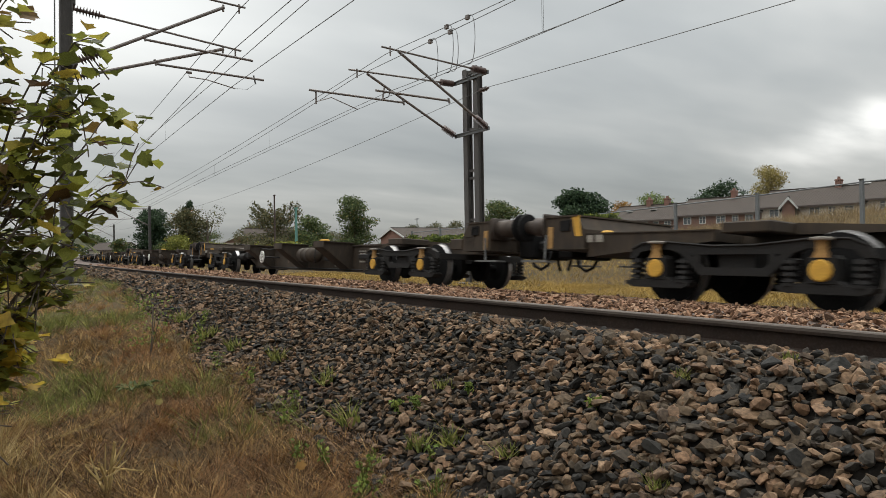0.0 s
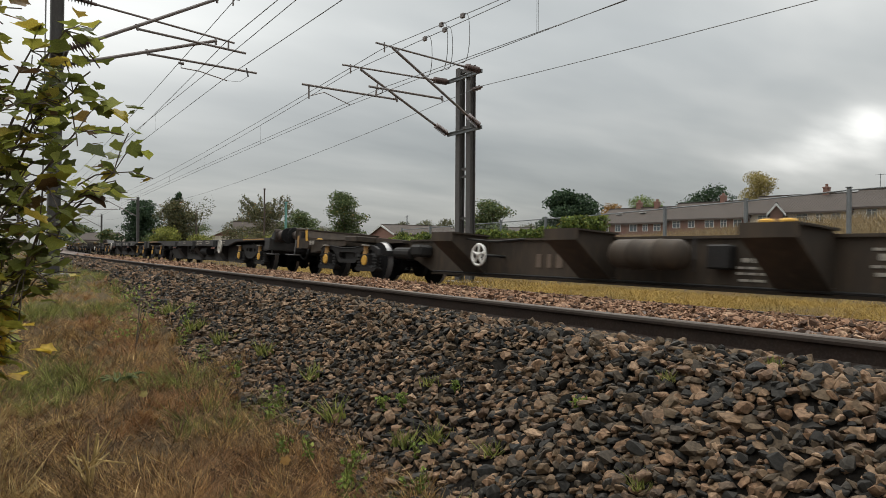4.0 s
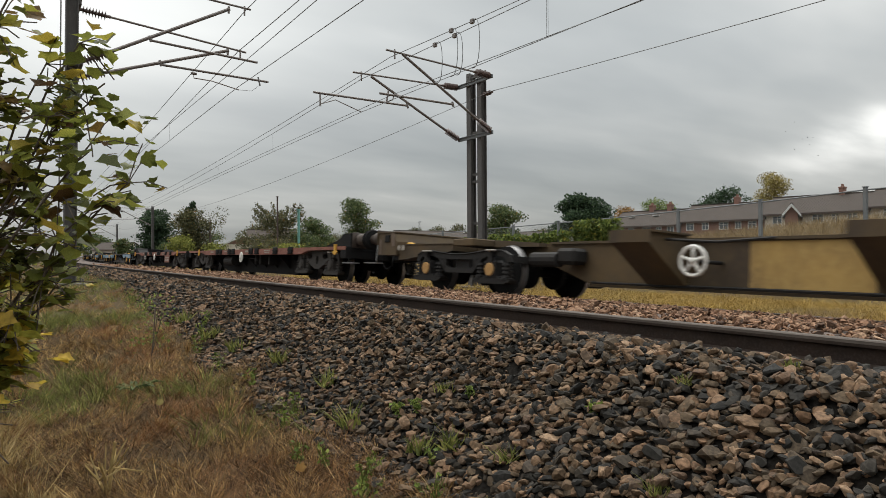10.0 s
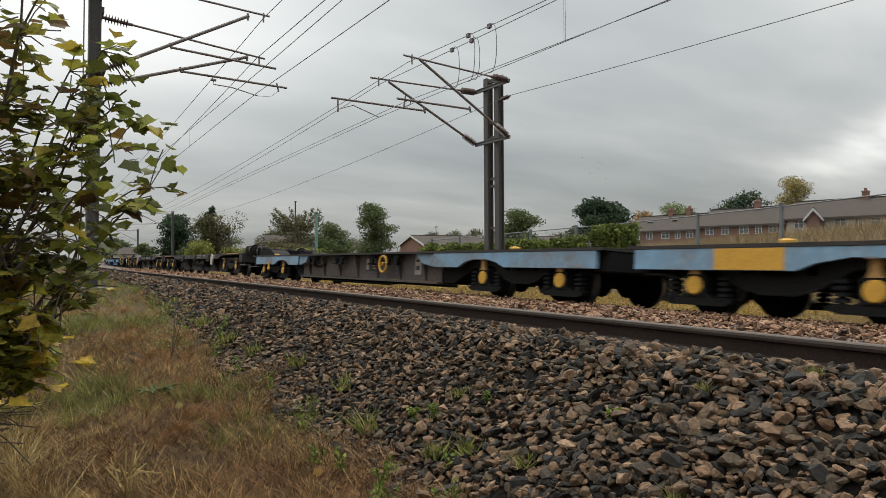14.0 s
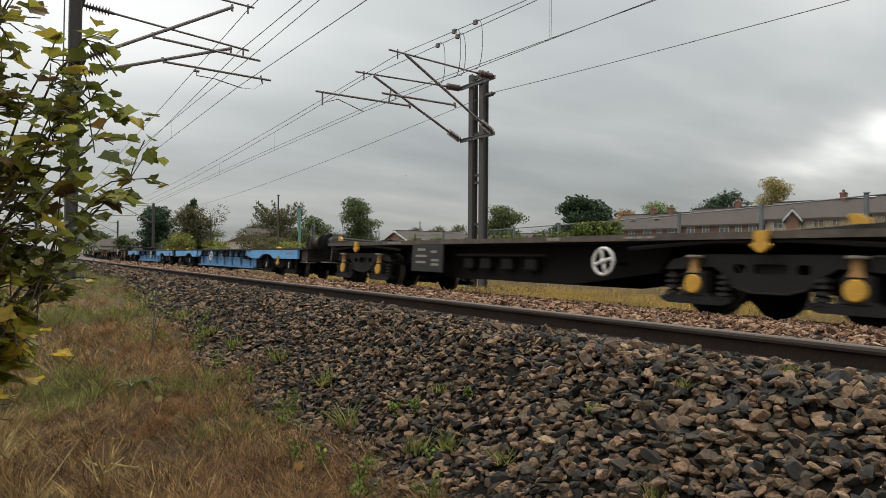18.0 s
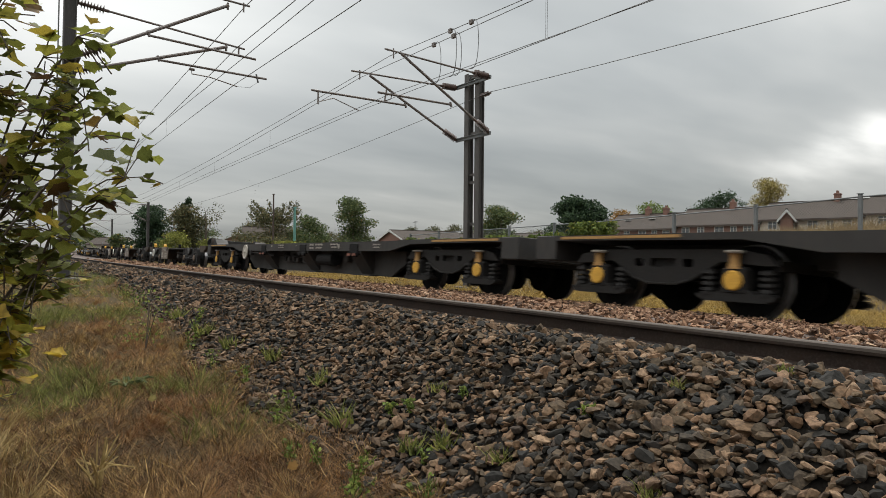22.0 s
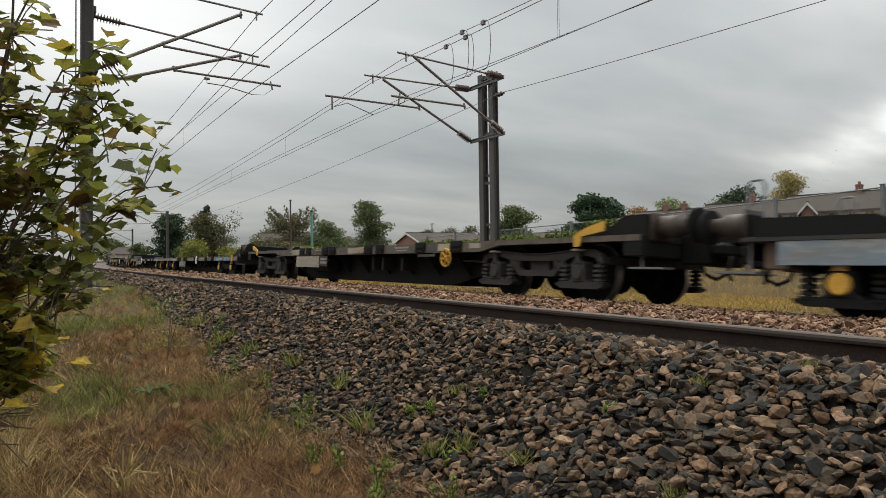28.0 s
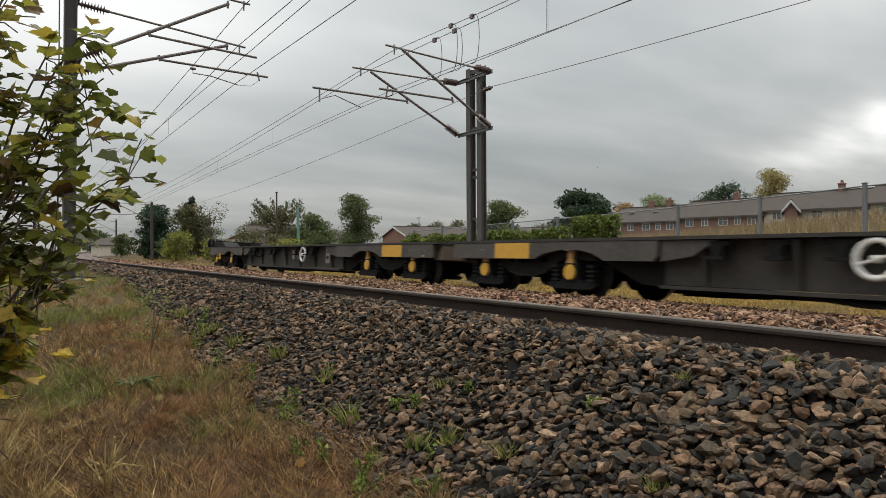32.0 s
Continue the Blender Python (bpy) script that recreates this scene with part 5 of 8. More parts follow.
RNG = np.random.default_rng(21)
turf("golden_grass", "golden dry grass beside the farther track", RNG, [(-30, -13, 6.1, 9, 240), (-30, -13, 9, 15.6, 80), (-90, -30, 6.1, 15, 24)], M["gold_grass"], 0.13, 0.010, None, 0.7)
turf("golden_grass", "fine golden dry grass beside the farther track", RNG, [(-13, -2, 6.1, 9, 1000), (-13, -2, 9, 15.6, 220)], M["gold_grass"], 0.095, 0.0058, None, 0.8)
turf("bank_grass", "tall tawny grass on the bank behind the fence", RNG, [(-50, -2, 15.8, 22, 90), (-50, -2, 22, 30, 62), (-55, -2, 30, 40, 14)], M["bank_grass"], 0.5, 0.015, None, 0.45)


# ---- the train: flat container wagons ----
CACHE = {}


def shared(key, build, name, material, smooth=False):
    """A mesh that all alike parts use."""
    k = (key, material.name if not isinstance(material, (list, tuple)) else material[0].name)
    if k not in CACHE:
        bm = bmesh.new()
        build(bm)
        CACHE[k] = finish(bm, name, material, smooth)
    return CACHE[k]


def sp(key, name, build, material, parent, at=None, label="", smooth=False, turn=None):
    ob = part(name, shared(key, build, name, material, smooth), None, parent, label, at)
    if turn:
        ob.rotation_euler = turn
    return ob


def wheelset_mesh(bm, r=0.42):
    g = r - 0.42
    for s in (-1, 1):
        y = s * 0.68
        prof = [(0, 0.10), (0.01, 0.24), (0.0, 0.385 + g), (0.0, 0.42 + g), (0.105, 0.425 + g), (0.107, 0.448 + g), (0.135, 0.448 + g), (0.137, 0.36 + g), (0.115, 0.24), (0.13, 0.1)]
        lathe(bm, (0, y + s * 0.105, 0), (0, y - s, 0), prof, 22, mat_of=lambda k: 1 if k in (4, 5) else 0)
    rod(bm, (0, -1.06, 0), (0, 1.06, 0), 0.075, 12)
    for s in (-1, 1):      # brake discs inboard of the wheels
        lathe(bm, (0, s * 0.3 - 0.05, 0), (0, s * 0.3 + 1, 0), [(0, 0.1), (0.0, 0.28 + g), (0.1, 0.28 + g), (0.1, 0.1)], 14)


def coil(bm, r=0.082, h=0.26, n=4, t=0.022):
    for i in range(n):
        tube(bm, [Vector((math.cos(a) * r, math.sin(a) * r, h * (i + 0.5) / n - h / 2 + 0.012 * math.sin(a))) for a in [k * math.tau / 8 for k in range(8)]], t, 3, closed=True)
    rod(bm, (0, 0, -h / 2), (0, 0, h / 2), r * 0.55, 8)


def axle_box(bm):
    prism(bm, [(-0.14, 0.12), (-0.10, 0.16), (0.10, 0.16), (0.14, 0.12), (0.15, -0.10), (0.24, -0.15), (0.48, -0.16), (0.46, -0.20), (0.36, -0.235), (-0.36, -0.235), (-0.46, -0.20), (-0.48, -0.16), (-0.24, -0.15), (-0.15, -0.10)], -0.09, 0.09)
    box(bm, -0.135, 0.135, -0.105, -0.085, -0.135, 0.135, 0.008)
    for e in (-0.35, 0.35):      # spring seats
        lathe(bm, (e, 0, -0.165), (e, 0, 1), [(0, 0.11), (0.03, 0.11), (0.035, 0.05)], 10)


def axle_hub(bm):
    lathe(bm, (0, -0.09, 0), (0, 1, 0), [(0, 0.05), (0.0, 0.14), (0.03, 0.17), (0.16, 0.18)], 16)
    box(bm, -0.2, 0.2, -0.05, 0.09, -0.17, -0.1, 0.02)


def axle_cap(bm):
    lathe(bm, (0, -0.035, 0), (0, 1, 0), [(0, 0.02), (0.0, 0.098), (0.012, 0.112), (0.045, 0.114)], 18)


def damper_neck(bm):
    prism(bm, [(-0.075, 0.13), (0.075, 0.13), (0.045, 0.2), (0.045, 0.3), (-0.045, 0.3), (-0.045, 0.2)], -0.03, 0.03)


def damper_top(bm):
    lathe(bm, (0, 0, 0), (0, 0, 1), [(0, 0.04), (0.006, 0.10), (0.026, 0.105), (0.034, 0.09), (0.036, 0.01)], 14)


def frame_a(bm, wb):
    """Pressed steel side frame: arched over the boxes, dropped in the middle with a slot."""
    h = wb / 2
    for s in (-1, 1):
        y0, y1 = s * 0.99, s * 1.07
        top = [(-h - 0.46, 0.56), (-h - 0.42, 0.68), (-h - 0.25, 0.75), (-h + 0.1, 0.76), (-h + 0.4, 0.73), (-0.25, 0.70), (0.25, 0.70), (h - 0.4, 0.73), (h - 0.1, 0.76), (h + 0.25, 0.75), (h + 0.42, 0.68), (h + 0.46, 0.56)]
        low = [(h + 0.36, 0.56), (h + 0.28, 0.64), (h + 0.08, 0.67), (h - 0.16, 0.66), (h - 0.34, 0.60), (0.3, 0.60), (-0.3, 0.60), (-h + 0.34, 0.60), (-h + 0.16, 0.66), (-h - 0.08, 0.67), (-h - 0.28, 0.64), (-h - 0.36, 0.56)]
        prism(bm, top + low, y0, y1)
        prism(bm, [(-h + 0.3, 0.62), (-0.42, 0.36), (0.42, 0.36), (h - 0.3, 0.62), (h - 0.42, 0.62), (0.36, 0.45), (-0.36, 0.45), (-h + 0.42, 0.62)], y0, y1)
        box(bm, -0.5, -0.42, min(y0, y1), max(y0, y1), 0.44, 0.61)
        box(bm, 0.42, 0.5, min(y0, y1), max(y0, y1), 0.44, 0.61)
        tube(bm, [(x, y0 * 1.09, z) for x, z in top[1:-1]], 0.014, 5)
    box(bm, -0.22, 0.22, -0.99, 0.99, 0.42, 0.72)
    for s in (-1, 1):
        box(bm, s * (h + 0.42) - 0.04, s * (h + 0.42) + 0.04, -0.99, 0.99, 0.55, 0.66)


def frame_b(bm, wb):
    """Side frame with a bowed belly between the boxes."""
    h = wb / 2
    for s in (-1, 1):
        y0, y1 = s * 0.99, s * 1.07
        top = [(-h - 0.46, 0.60), (-h - 0.35, 0.72), (-h, 0.78), (h, 0.78), (h + 0.35, 0.72), (h + 0.46, 0.60)]
        low = [(h + 0.3, 0.60), (h - 0.2, 0.64), (h - 0.38, 0.54), (0.42, 0.42), (0.2, 0.36), (-0.2, 0.36), (-0.42, 0.42), (-h + 0.38, 0.54), (-h + 0.2, 0.64), (-h - 0.3, 0.60)]
        plate(bm, top + low, [slot(-0.36, 0.62, 0.075, 0.05), slot(0.0, 0.62, 0.19, 0.055), slot(0.36, 0.62, 0.075, 0.05)], y0, y1)
        tube(bm, [(x, y0 * 1.09, z) for x, z in low[2:8]], 0.016, 5)
    box(bm, -0.22, 0.22, -0.99, 0.99, 0.42, 0.72)
    for s in (-1, 1):
        box(bm, s * (h + 0.42) - 0.04, s * (h + 0.42) + 0.04, -0.99, 0.99, 0.55, 0.66)


def plate(bm, outer, holes, y0, y1):
    """A flat plate with holes through it: outlines (x, z), drawn out from y0 to y1."""
    sides = []
    for y in (y0, y1):
        vs = [[bm.verts.new((x, y, z)) for x, z in lp] for lp in [outer] + holes]
        es = [bm.edges.new((v[i], v[(i + 1) % len(v)])) for v in vs for i in range(len(v))]
        bmesh.ops.triangle_fill(bm, use_beauty=True, edges=es)
        sides.append(vs)
    for a, b in zip(*sides):
        for i in range(len(a)):
            j = (i + 1) % len(a)
            bm.faces.new((a[i], a[j], b[j], b[i]))


def slot(x, z, w, h, c=0.02):
    return [(x - w + c, z - h), (x + w - c, z - h), (x + w, z - h + c), (x + w, z + h - c), (x + w - c, z + h), (x - w + c, z + h), (x - w, z + h - c), (x - w, z - h + c)]


def frame_c(bm, wb):
    """Cast side frame: a solid V-shaped plate with three holes."""
    h = wb / 2
    for s in (-1, 1):
        a, b = sorted((s * 0.98, s * 1.08))
        outer = [(-h - 0.42, 0.52), (-h - 0.36, 0.72), (-h - 0.1, 0.80), (h + 0.1, 0.80), (h + 0.36, 0.72), (h + 0.42, 0.52), (h + 0.2, 0.62), (h - 0.2, 0.62), (h - 0.36, 0.5), (0.16, 0.33), (-0.16, 0.33), (-h + 0.36, 0.5), (-h + 0.2, 0.62), (-h - 0.2, 0.62)]
        holes = [[(k * 0.52 + 0.17 * math.cos(t), 0.66 + 0.075 * math.sin(t)) for t in [i * math.tau / 12 for i in range(12)]] for k in (-1, 1)]
        holes.append([(0.1 * math.cos(t), 0.56 + 0.12 * math.sin(t)) for t in [i * math.tau / 12 for i in range(12)]])
        plate(bm, outer, holes, a, b)
        for k in (-1, 1):      # cheeks standing proud round the boxes
            box(bm, k * h - 0.2, k * h + 0.2, min(s * 1.06, s * 1.13), max(s * 1.06, s * 1.13), 0.6, 0.76, 0.03)
    box(bm, -0.22, 0.22, -0.98, 0.98, 0.42, 0.68)


def frame_f(bm, wb):
    """Short-wagon bogie: heavy cast box guides joined by a dipped beam and rods."""
    h = wb / 2
    for s in (-1, 1):
        a, b = sorted((s * 0.97, s * 1.1))
        for k in (-1, 1):
            c = k * h
            outer = [(c - 0.43, 0.2), (c - 0.45, 0.55), (c - 0.38, 0.80), (c - 0.28, 0.87), (c + 0.28, 0.87), (c + 0.38, 0.80), (c + 0.45, 0.55), (c + 0.43, 0.2), (c + 0.33, 0.2), (c + 0.31, 0.50), (c + 0.2, 0.62), (c - 0.2, 0.62), (c - 0.31, 0.50), (c - 0.33, 0.2)]
            plate(bm, outer, [slot(c - 0.13, 0.75, 0.055, 0.06), slot(c + 0.13, 0.75, 0.055, 0.06)], a, b)
            box(bm, c - 0.46, c + 0.46, a - 0.012, b + 0.012, 0.17, 0.215, 0.01)
            box(bm, c - 0.17, c + 0.17, a, b, 0.24, 0.6, 0.04)
        prism(bm, [(-h + 0.36, 0.84), (-0.5, 0.66), (-0.2, 0.60), (0.2, 0.60), (0.5, 0.66), (h - 0.36, 0.84), (h - 0.36, 0.64), (0.4, 0.46), (-0.4, 0.46), (-h + 0.36, 0.64)], a, b)
        y = b + 0.03 if s > 0 else a - 0.03
        rod(bm, (-h + 0.3, y, 0.4), (h - 0.3, y, 0.4), 0.028, 6)
        rod(bm, (-0.42, y, 0.84), (-0.08, y, 0.58), 0.055, 8)
        rod(bm, (0.42, y, 0.84), (0.1, y, 0.58), 0.055, 8)
        for x in (-0.25, 0.0, 0.22):
            lathe(bm, (x - 0.06, y, 0.4), (x + 1, y, 0.4), [(0, 0.03), (0.02, 0.07), (0.1, 0.07), (0.12, 0.03)], 10)
    box(bm, -0.2, 0.2, -0.98, 0.98, 0.42, 0.72)


FRAMES = {"a": frame_a, "b": frame_b, "c": frame_c, "f": frame_f}
ROLLING = []


def bogie(wagon, x, style, wb, iron, cap, cap_label, r=0.42):
    fr = sp(("frame", style, wb), "bogie_frame", lambda bm: FRAMES[style](bm, wb), iron, wagon, (x, 0, r - 0.42))
    for k in (-1, 1):
        w = sp(("wheelset", r), "wheelset", lambda bm: wheelset_mesh(bm, r), [M["black"], M["tread"]], fr, (k * wb / 2, 0, 0.42))
        ROLLING.append((w, k * wb / 2, r))
        for s in (-1, 1):
            if style == "f":
                sp(("axle_hub", s), "axle_box", axle_hub, iron, fr, (k * wb / 2, s * 1.03, 0.43), "", False, None if s < 0 else (0, 0, math.pi))
            else:
                sp("axle_box", "axle_box", axle_box, iron, fr, (k * wb / 2, s * 1.03, 0.43))
            if s < 0:
                sp(("cap", cap.name), "axle_cap", axle_cap, cap, fr, (k * wb / 2, -1.13, 0.43), cap_label)
                if style != "f":
                    sp(("neck", cap.name), "damper_neck", damper_neck, M["rust_yellow"] if cap is M["yellow"] else iron, fr, (k * wb / 2, -1.12, 0.43))
                    sp("damper", "damper_top", damper_top, M["pale"], fr, (k * wb / 2, -1.12, 0.73))
                if cap is M["dark_bogie"]:
                    for z in (0.395, 0.475):
                        sp("axle_mark", "paint_mark", lambda bm: box(bm, -0.028, 0.028, -0.003, 0.0, -0.03, 0.03), M["white"], fr, (k * wb / 2, -1.166, z), "white painted mark")
            for e in (-0.3, 0.3) if style == "f" else (-0.35, 0.35):
                sp("coil", "spring", coil, iron, fr, (k * wb / 2 + e, s * 1.03, 0.43))
    return fr


def hand_wheel(bm, r, spokes=5, t=0.022, solid=False, thin=0.9):
    if solid:
        lathe(bm, (0, -0.03, 0), (0, 1, 0), [(-0.03, r * 0.08), (-0.03, r * 0.1), (0.0, r * 0.12), (0.012, r * 0.14), (0.012, r * 0.86), (0.0, r * 0.9), (0.004, r), (0.05, r), (0.05, 0.02)], 28)
        return
    tube(bm, ring_pts((0, 0, 0), r - t, "y", 24), t, 6, closed=True)
    for i in range(spokes):
        a = i * math.tau / spokes + 0.3
        rod(bm, (0, 0, 0), ((r - t) * math.cos(a), 0, (r - t) * math.sin(a)), t * thin, 6)
    lathe(bm, (0, -0.03, 0), (0, 1, 0), [(0, 0.04), (0.08, 0.04)], 10)


def buffer_mesh(bm, length):
    """Along +x from the headstock."""
    box(bm, 0, 0.03, -0.2, 0.2, -0.18, 0.18, 0.01)
    lathe(bm, (0.03, 0, 0), (1, 0, 0), [(0, 0.15), (length * 0.5, 0.145), (length * 0.52, 0.11), (length - 0.07, 0.105), (length - 0.07, 0.02)], 18)


def buffer_head(bm, length):
    lathe(bm, (0, 0, 0), (1, 0, 0), [(length - 0.075, 0.09), (length - 0.06, 0.21), (length - 0.03, 0.225), (length - 0.01, 0.21), (length, 0.05)], 18)


def end_gear(wagon, x, k, z=1.05, length=0.62, shank=None, buffers=True):
    """Buffers, drawbar, pipes and a shunter's step at one end (k: +1 front, -1 rear)."""
    turn = (0, 0, 0) if k > 0 else (0, 0, math.pi)
    for y in ((-0.87, 0.87) if buffers else ()):
        b = sp(("buffer", length), "buffer", lambda bm: buffer_mesh(bm, length), shank or M["buffer_steel"], wagon, (x, y, z), "", True, turn)
        part("buffer_head", shared(("head", length), lambda bm: buffer_head(bm, length), "buffer_head", M["black"]), None, b)

    def draw(bm):
        box(bm, 0, length * 0.55, -0.45, 0.45, -0.42, -0.02, 0.03)
        box(bm, 0, length * 0.95, -0.12, 0.12, -0.14, 0.08, 0.02)
        box(bm, length * 0.5, length * 0.9, -0.3, 0.3, -0.3, -0.12, 0.04)
        tube(bm, ring_pts((length * 0.8, 0, -0.02), 0.1, "y", 12), 0.025, 6, closed=True)
    sp(("draw", length), "coupling", draw, M["black"], wagon, (x, 0, z - 0.05), "", False, turn)

    sp("hose1", "air_hose", lambda bm: tube(bm, [(0, -0.35, 0), (0.15, -0.36, -0.05), (0.24, -0.36, -0.3), (0.32, -0.35, -0.44), (0.46, -0.33, -0.5), (0.6, -0.3, -0.42), (0.66, -0.29, -0.2)], 0.026, 8), M["black"], wagon, (x, 0, z - 0.15), "", True, turn)
    sp("hose2", "air_hose", lambda bm: tube(bm, [(0, 0.3, 0), (0.12, 0.31, -0.1), (0.18, 0.31, -0.36), (0.24, 0.3, -0.5)], 0.025, 8), M["black"], wagon, (x, 0, z - 0.15), "", True, turn)

    def step(bm):
        tube(bm, [(0, 0, 0.1), (0.0, 0.02, -0.24), (0.02, 0, -0.29)], 0.016, 6)
        box(bm, -0.12, 0.44, -0.1, 0.1, -0.305, -0.28)
    for s in ((-1, 1) if buffers else ()):
        sp("step", "shunter_step", step, M["step_steel"], wagon, (x - k * 0.1, s * 1.1, z - 0.25), "pale metal step", False, turn)


def bars(wagon, where, y=-1.2, material=None, name="lettering"):
    """Unreadable marks: plain bars (x, z, width, height) on the side nearest the camera."""
    for x, z, w, h in where:
        n = max(1, int(w / 0.13))
        for i in range(n):
            a = w / n * (0.62 + 0.13 * ((i * 7 + int(x * 10)) % 3))
            sp(("bar", round(a, 3), h), name, lambda bm: box(bm, -a / 2, a / 2, -0.005, 0.001, -h / 2, h / 2), material or M["pale"], wagon, (x - w / 2 + w * (i + 0.5) / n, y - 0.004, z))


def hook_mesh(bm):
    prism(bm, [(-0.05, 0.12), (0.05, 0.12), (0.05, -0.04), (0.13, -0.06), (0.1, -0.1), (0.0, -0.14), (-0.1, -0.1), (-0.13, -0.06), (-0.05, -0.04)], -0.02, 0.02)


def knob(bm):
    lathe(bm, (0, 0, 0), (0, 0, 1), [(0, 0.085), (0.03, 0.085), (0.05, 0.06), (0.055, 0.01)], 10)


def base_of(name, label, front, rear):
    w = thing(name, label, "wagon", group="wagons of the train")
    return w, (front - rear) / 2


def spine_wagon(label, front, rear, paint, caps, cap_label, tint=None):
    """A central box girder with outrigger arms."""
    w, h = base_of("container_wagon", label, front, rear)
    tint = tint or paint
    rev = -1 if paint is M["spine_dark"] else 1      # one of them runs the other way round

    def girder(bm):
        for k in (-1, 1):
            cross(bm, [(-0.42, 0.25), (0.42, 0.25), (0.42, 0.90), (-0.42, 0.90)], 0, k * 4.25)
        for k in (-1, 1):
            prism(bm, [(k * 4.25, 0.25), (k * 5.25, 0.57), (k * 5.6, 0.66), (k * 9.3, 0.66), (k * 9.3, 0.88), (k * 4.25, 0.90)], -0.42, 0.42)
    sp("spine_girder", "girder", girder, paint, w)
    for y in (-0.45, 0.45):
        sp("top_flange", "flange", lambda bm: box(bm, -5.2, 5.2, -0.02, 0.02, -0.0175, 0.0175), paint, w, (0, y, 0.9025))
        sp("low_flange", "flange", lambda bm: box(bm, -4.3, 4.3, -0.02, 0.02, -0.015, 0.015), paint, w, (0, y, 0.245))

    def outrigger(bm, s):
        if s:
            cross(bm, [(s * 0.42, 0.93), (s * 0.42, 0.31), (s * 0.5, 0.31), (s * 1.25, 0.83), (s * 1.25, 0.97), (s * 0.5, 0.97)], -0.28, -0.25)
            cross(bm, [(s * 0.42, 0.93), (s * 0.42, 0.31), (s * 0.5, 0.31), (s * 1.25, 0.83), (s * 1.25, 0.97), (s * 0.5, 0.97)], 0.25, 0.28)
            cross(bm, [(s * 0.42, 0.31), (s * 0.5, 0.29), (s * 1.25, 0.82), (s * 1.25, 0.835), (s * 0.5, 0.33), (s * 0.42, 0.34)], -0.31, 0.31)
            box(bm, -0.33, 0.33, min(s * 0.42, s * 1.25), max(s * 0.42, s * 1.25), 0.955, 0.98)
            box(bm, -0.33, 0.33, s * 1.25 - 0.012, s * 1.25 + 0.012, 0.82, 0.98)
    for x in (-2.85, 0.12, 3.15):
        for s in (-1, 1):
            sp(("outrigger", s), "outrigger", lambda bm: outrigger(bm, s), tint if x > 3 else paint, w, (x, 0, 0))
    sp("tank", "air_tank", lambda bm: lathe(bm, (-0.58, 0, 0), (1, 0, 0), [(0, 0.08), (0.04, 0.17), (0.1, 0.2), (0.36, 0.2), (0.365, 0.208), (0.4, 0.208), (0.405, 0.2), (0.76, 0.2), (0.765, 0.208), (0.8, 0.208), (0.805, 0.2), (1.06, 0.2), (1.12, 0.17), (1.16, 0.08)], 20), tint, w, (1.22 if rev > 0 else -1.32, -0.72, 0.66), "", True)
    sp("wheel5", "hand_wheel", lambda bm: hand_wheel(bm, 0.2), M["white"], w, (-2.08 if rev > 0 else 1.97, -1.0, 0.60), "white spoked handbrake wheel", True)

    iron = M["dark_bogie"]
    sp("sg1", "brake_shaft", lambda bm: rod(bm, (0, -1.0, 0.6), (0, -0.42, 0.6), 0.025), iron, w, (-2.08 if rev > 0 else 1.97, 0, 0))
    sp("sg2", "brake_pipe", lambda bm: tube(bm, [(-2.6, -0.9, 0.88), (-1.9, -0.8, 0.84), (-1.2, -0.75, 0.88)], 0.018), iron, w)
    sp("sg3", "brake_rod", lambda bm: rod(bm, (-4.2, -0.5, 0.29), (4.2, -0.5, 0.29), 0.02, 6), iron, w)
    sp("sg4", "valve_box", lambda bm: box(bm, 2.0, 2.3, -0.6, -0.42, 0.5, 0.8, 0.02), iron, w)
    sp("sg5", "brake_pipe", lambda bm: tube(bm, [(2.0, -0.85, 0.88), (2.05, -0.9, 0.6), (2.0, -0.85, 0.45)], 0.016), iron, w)
    sp("sg6", "valve_box", lambda bm: box(bm, 4.1, 4.6, -0.6, -0.42, 0.55, 0.68, 0.02), iron, w)
    sp("sg7", "valve_box", lambda bm: box(bm, -4.75, -4.35, -0.75, -0.42, 0.55, 0.8, 0.05), iron, w)
    sp("sg8", "brake_cylinder", lambda bm: rod(bm, (-5.3, -0.7, 0.62), (-4.7, -0.7, 0.62), 0.12, 12), iron, w)

    def pad(bm):
        for s in (-1, 1):
            box(bm, -0.3, 0.3, min(s * 0.42, s * 1.08), max(s * 0.42, s * 1.08), 0.84, 0.97, 0.015)
        prism(bm, [(-0.3, 0.97), (-1.5, 0.90), (-1.5, 0.84), (-0.3, 0.84)], -0.6, 0.6)

    def block(bm, front):
        prism(bm, [(9.25, 0.69), (10.06, 0.69), (10.06, 1.17), (9.4, 1.15), (9.27, 0.97)], -1.05, 1.05)
        box(bm, 9.22, 10.08, -1.07, 1.07, 0.685, 0.70)
        box(bm, 9.38, 10.08, -1.07, 1.07, 1.155, 1.18)
        if front:
            box(bm, 8.85, 9.22, -1.05, 1.05, 0.71, 0.905, 0.012)
            for s in (-1, 1):
                box(bm, 9.3, 9.62, s * 1.05 - 0.016, s * 1.05 + 0.016, 0.93, 0.945)
                for i in range(5):
                    box(bm, 9.32, 9.6, s * 1.05 - 0.008, s * 1.05 + 0.008, 0.76 + i * 0.035, 0.775 + i * 0.035)
        else:
            prism(bm, [(7.25, 0.76), (9.25, 0.58), (9.25, 0.90), (7.25, 0.885)], -0.98, 0.98)
            prism(bm, [(7.25, 0.885), (9.25, 0.90), (9.25, 0.915), (7.25, 0.90)], -1.0, 1.0)
        box(bm, 10.06, 10.08, -1.08, 1.08, 0.9, 1.2)

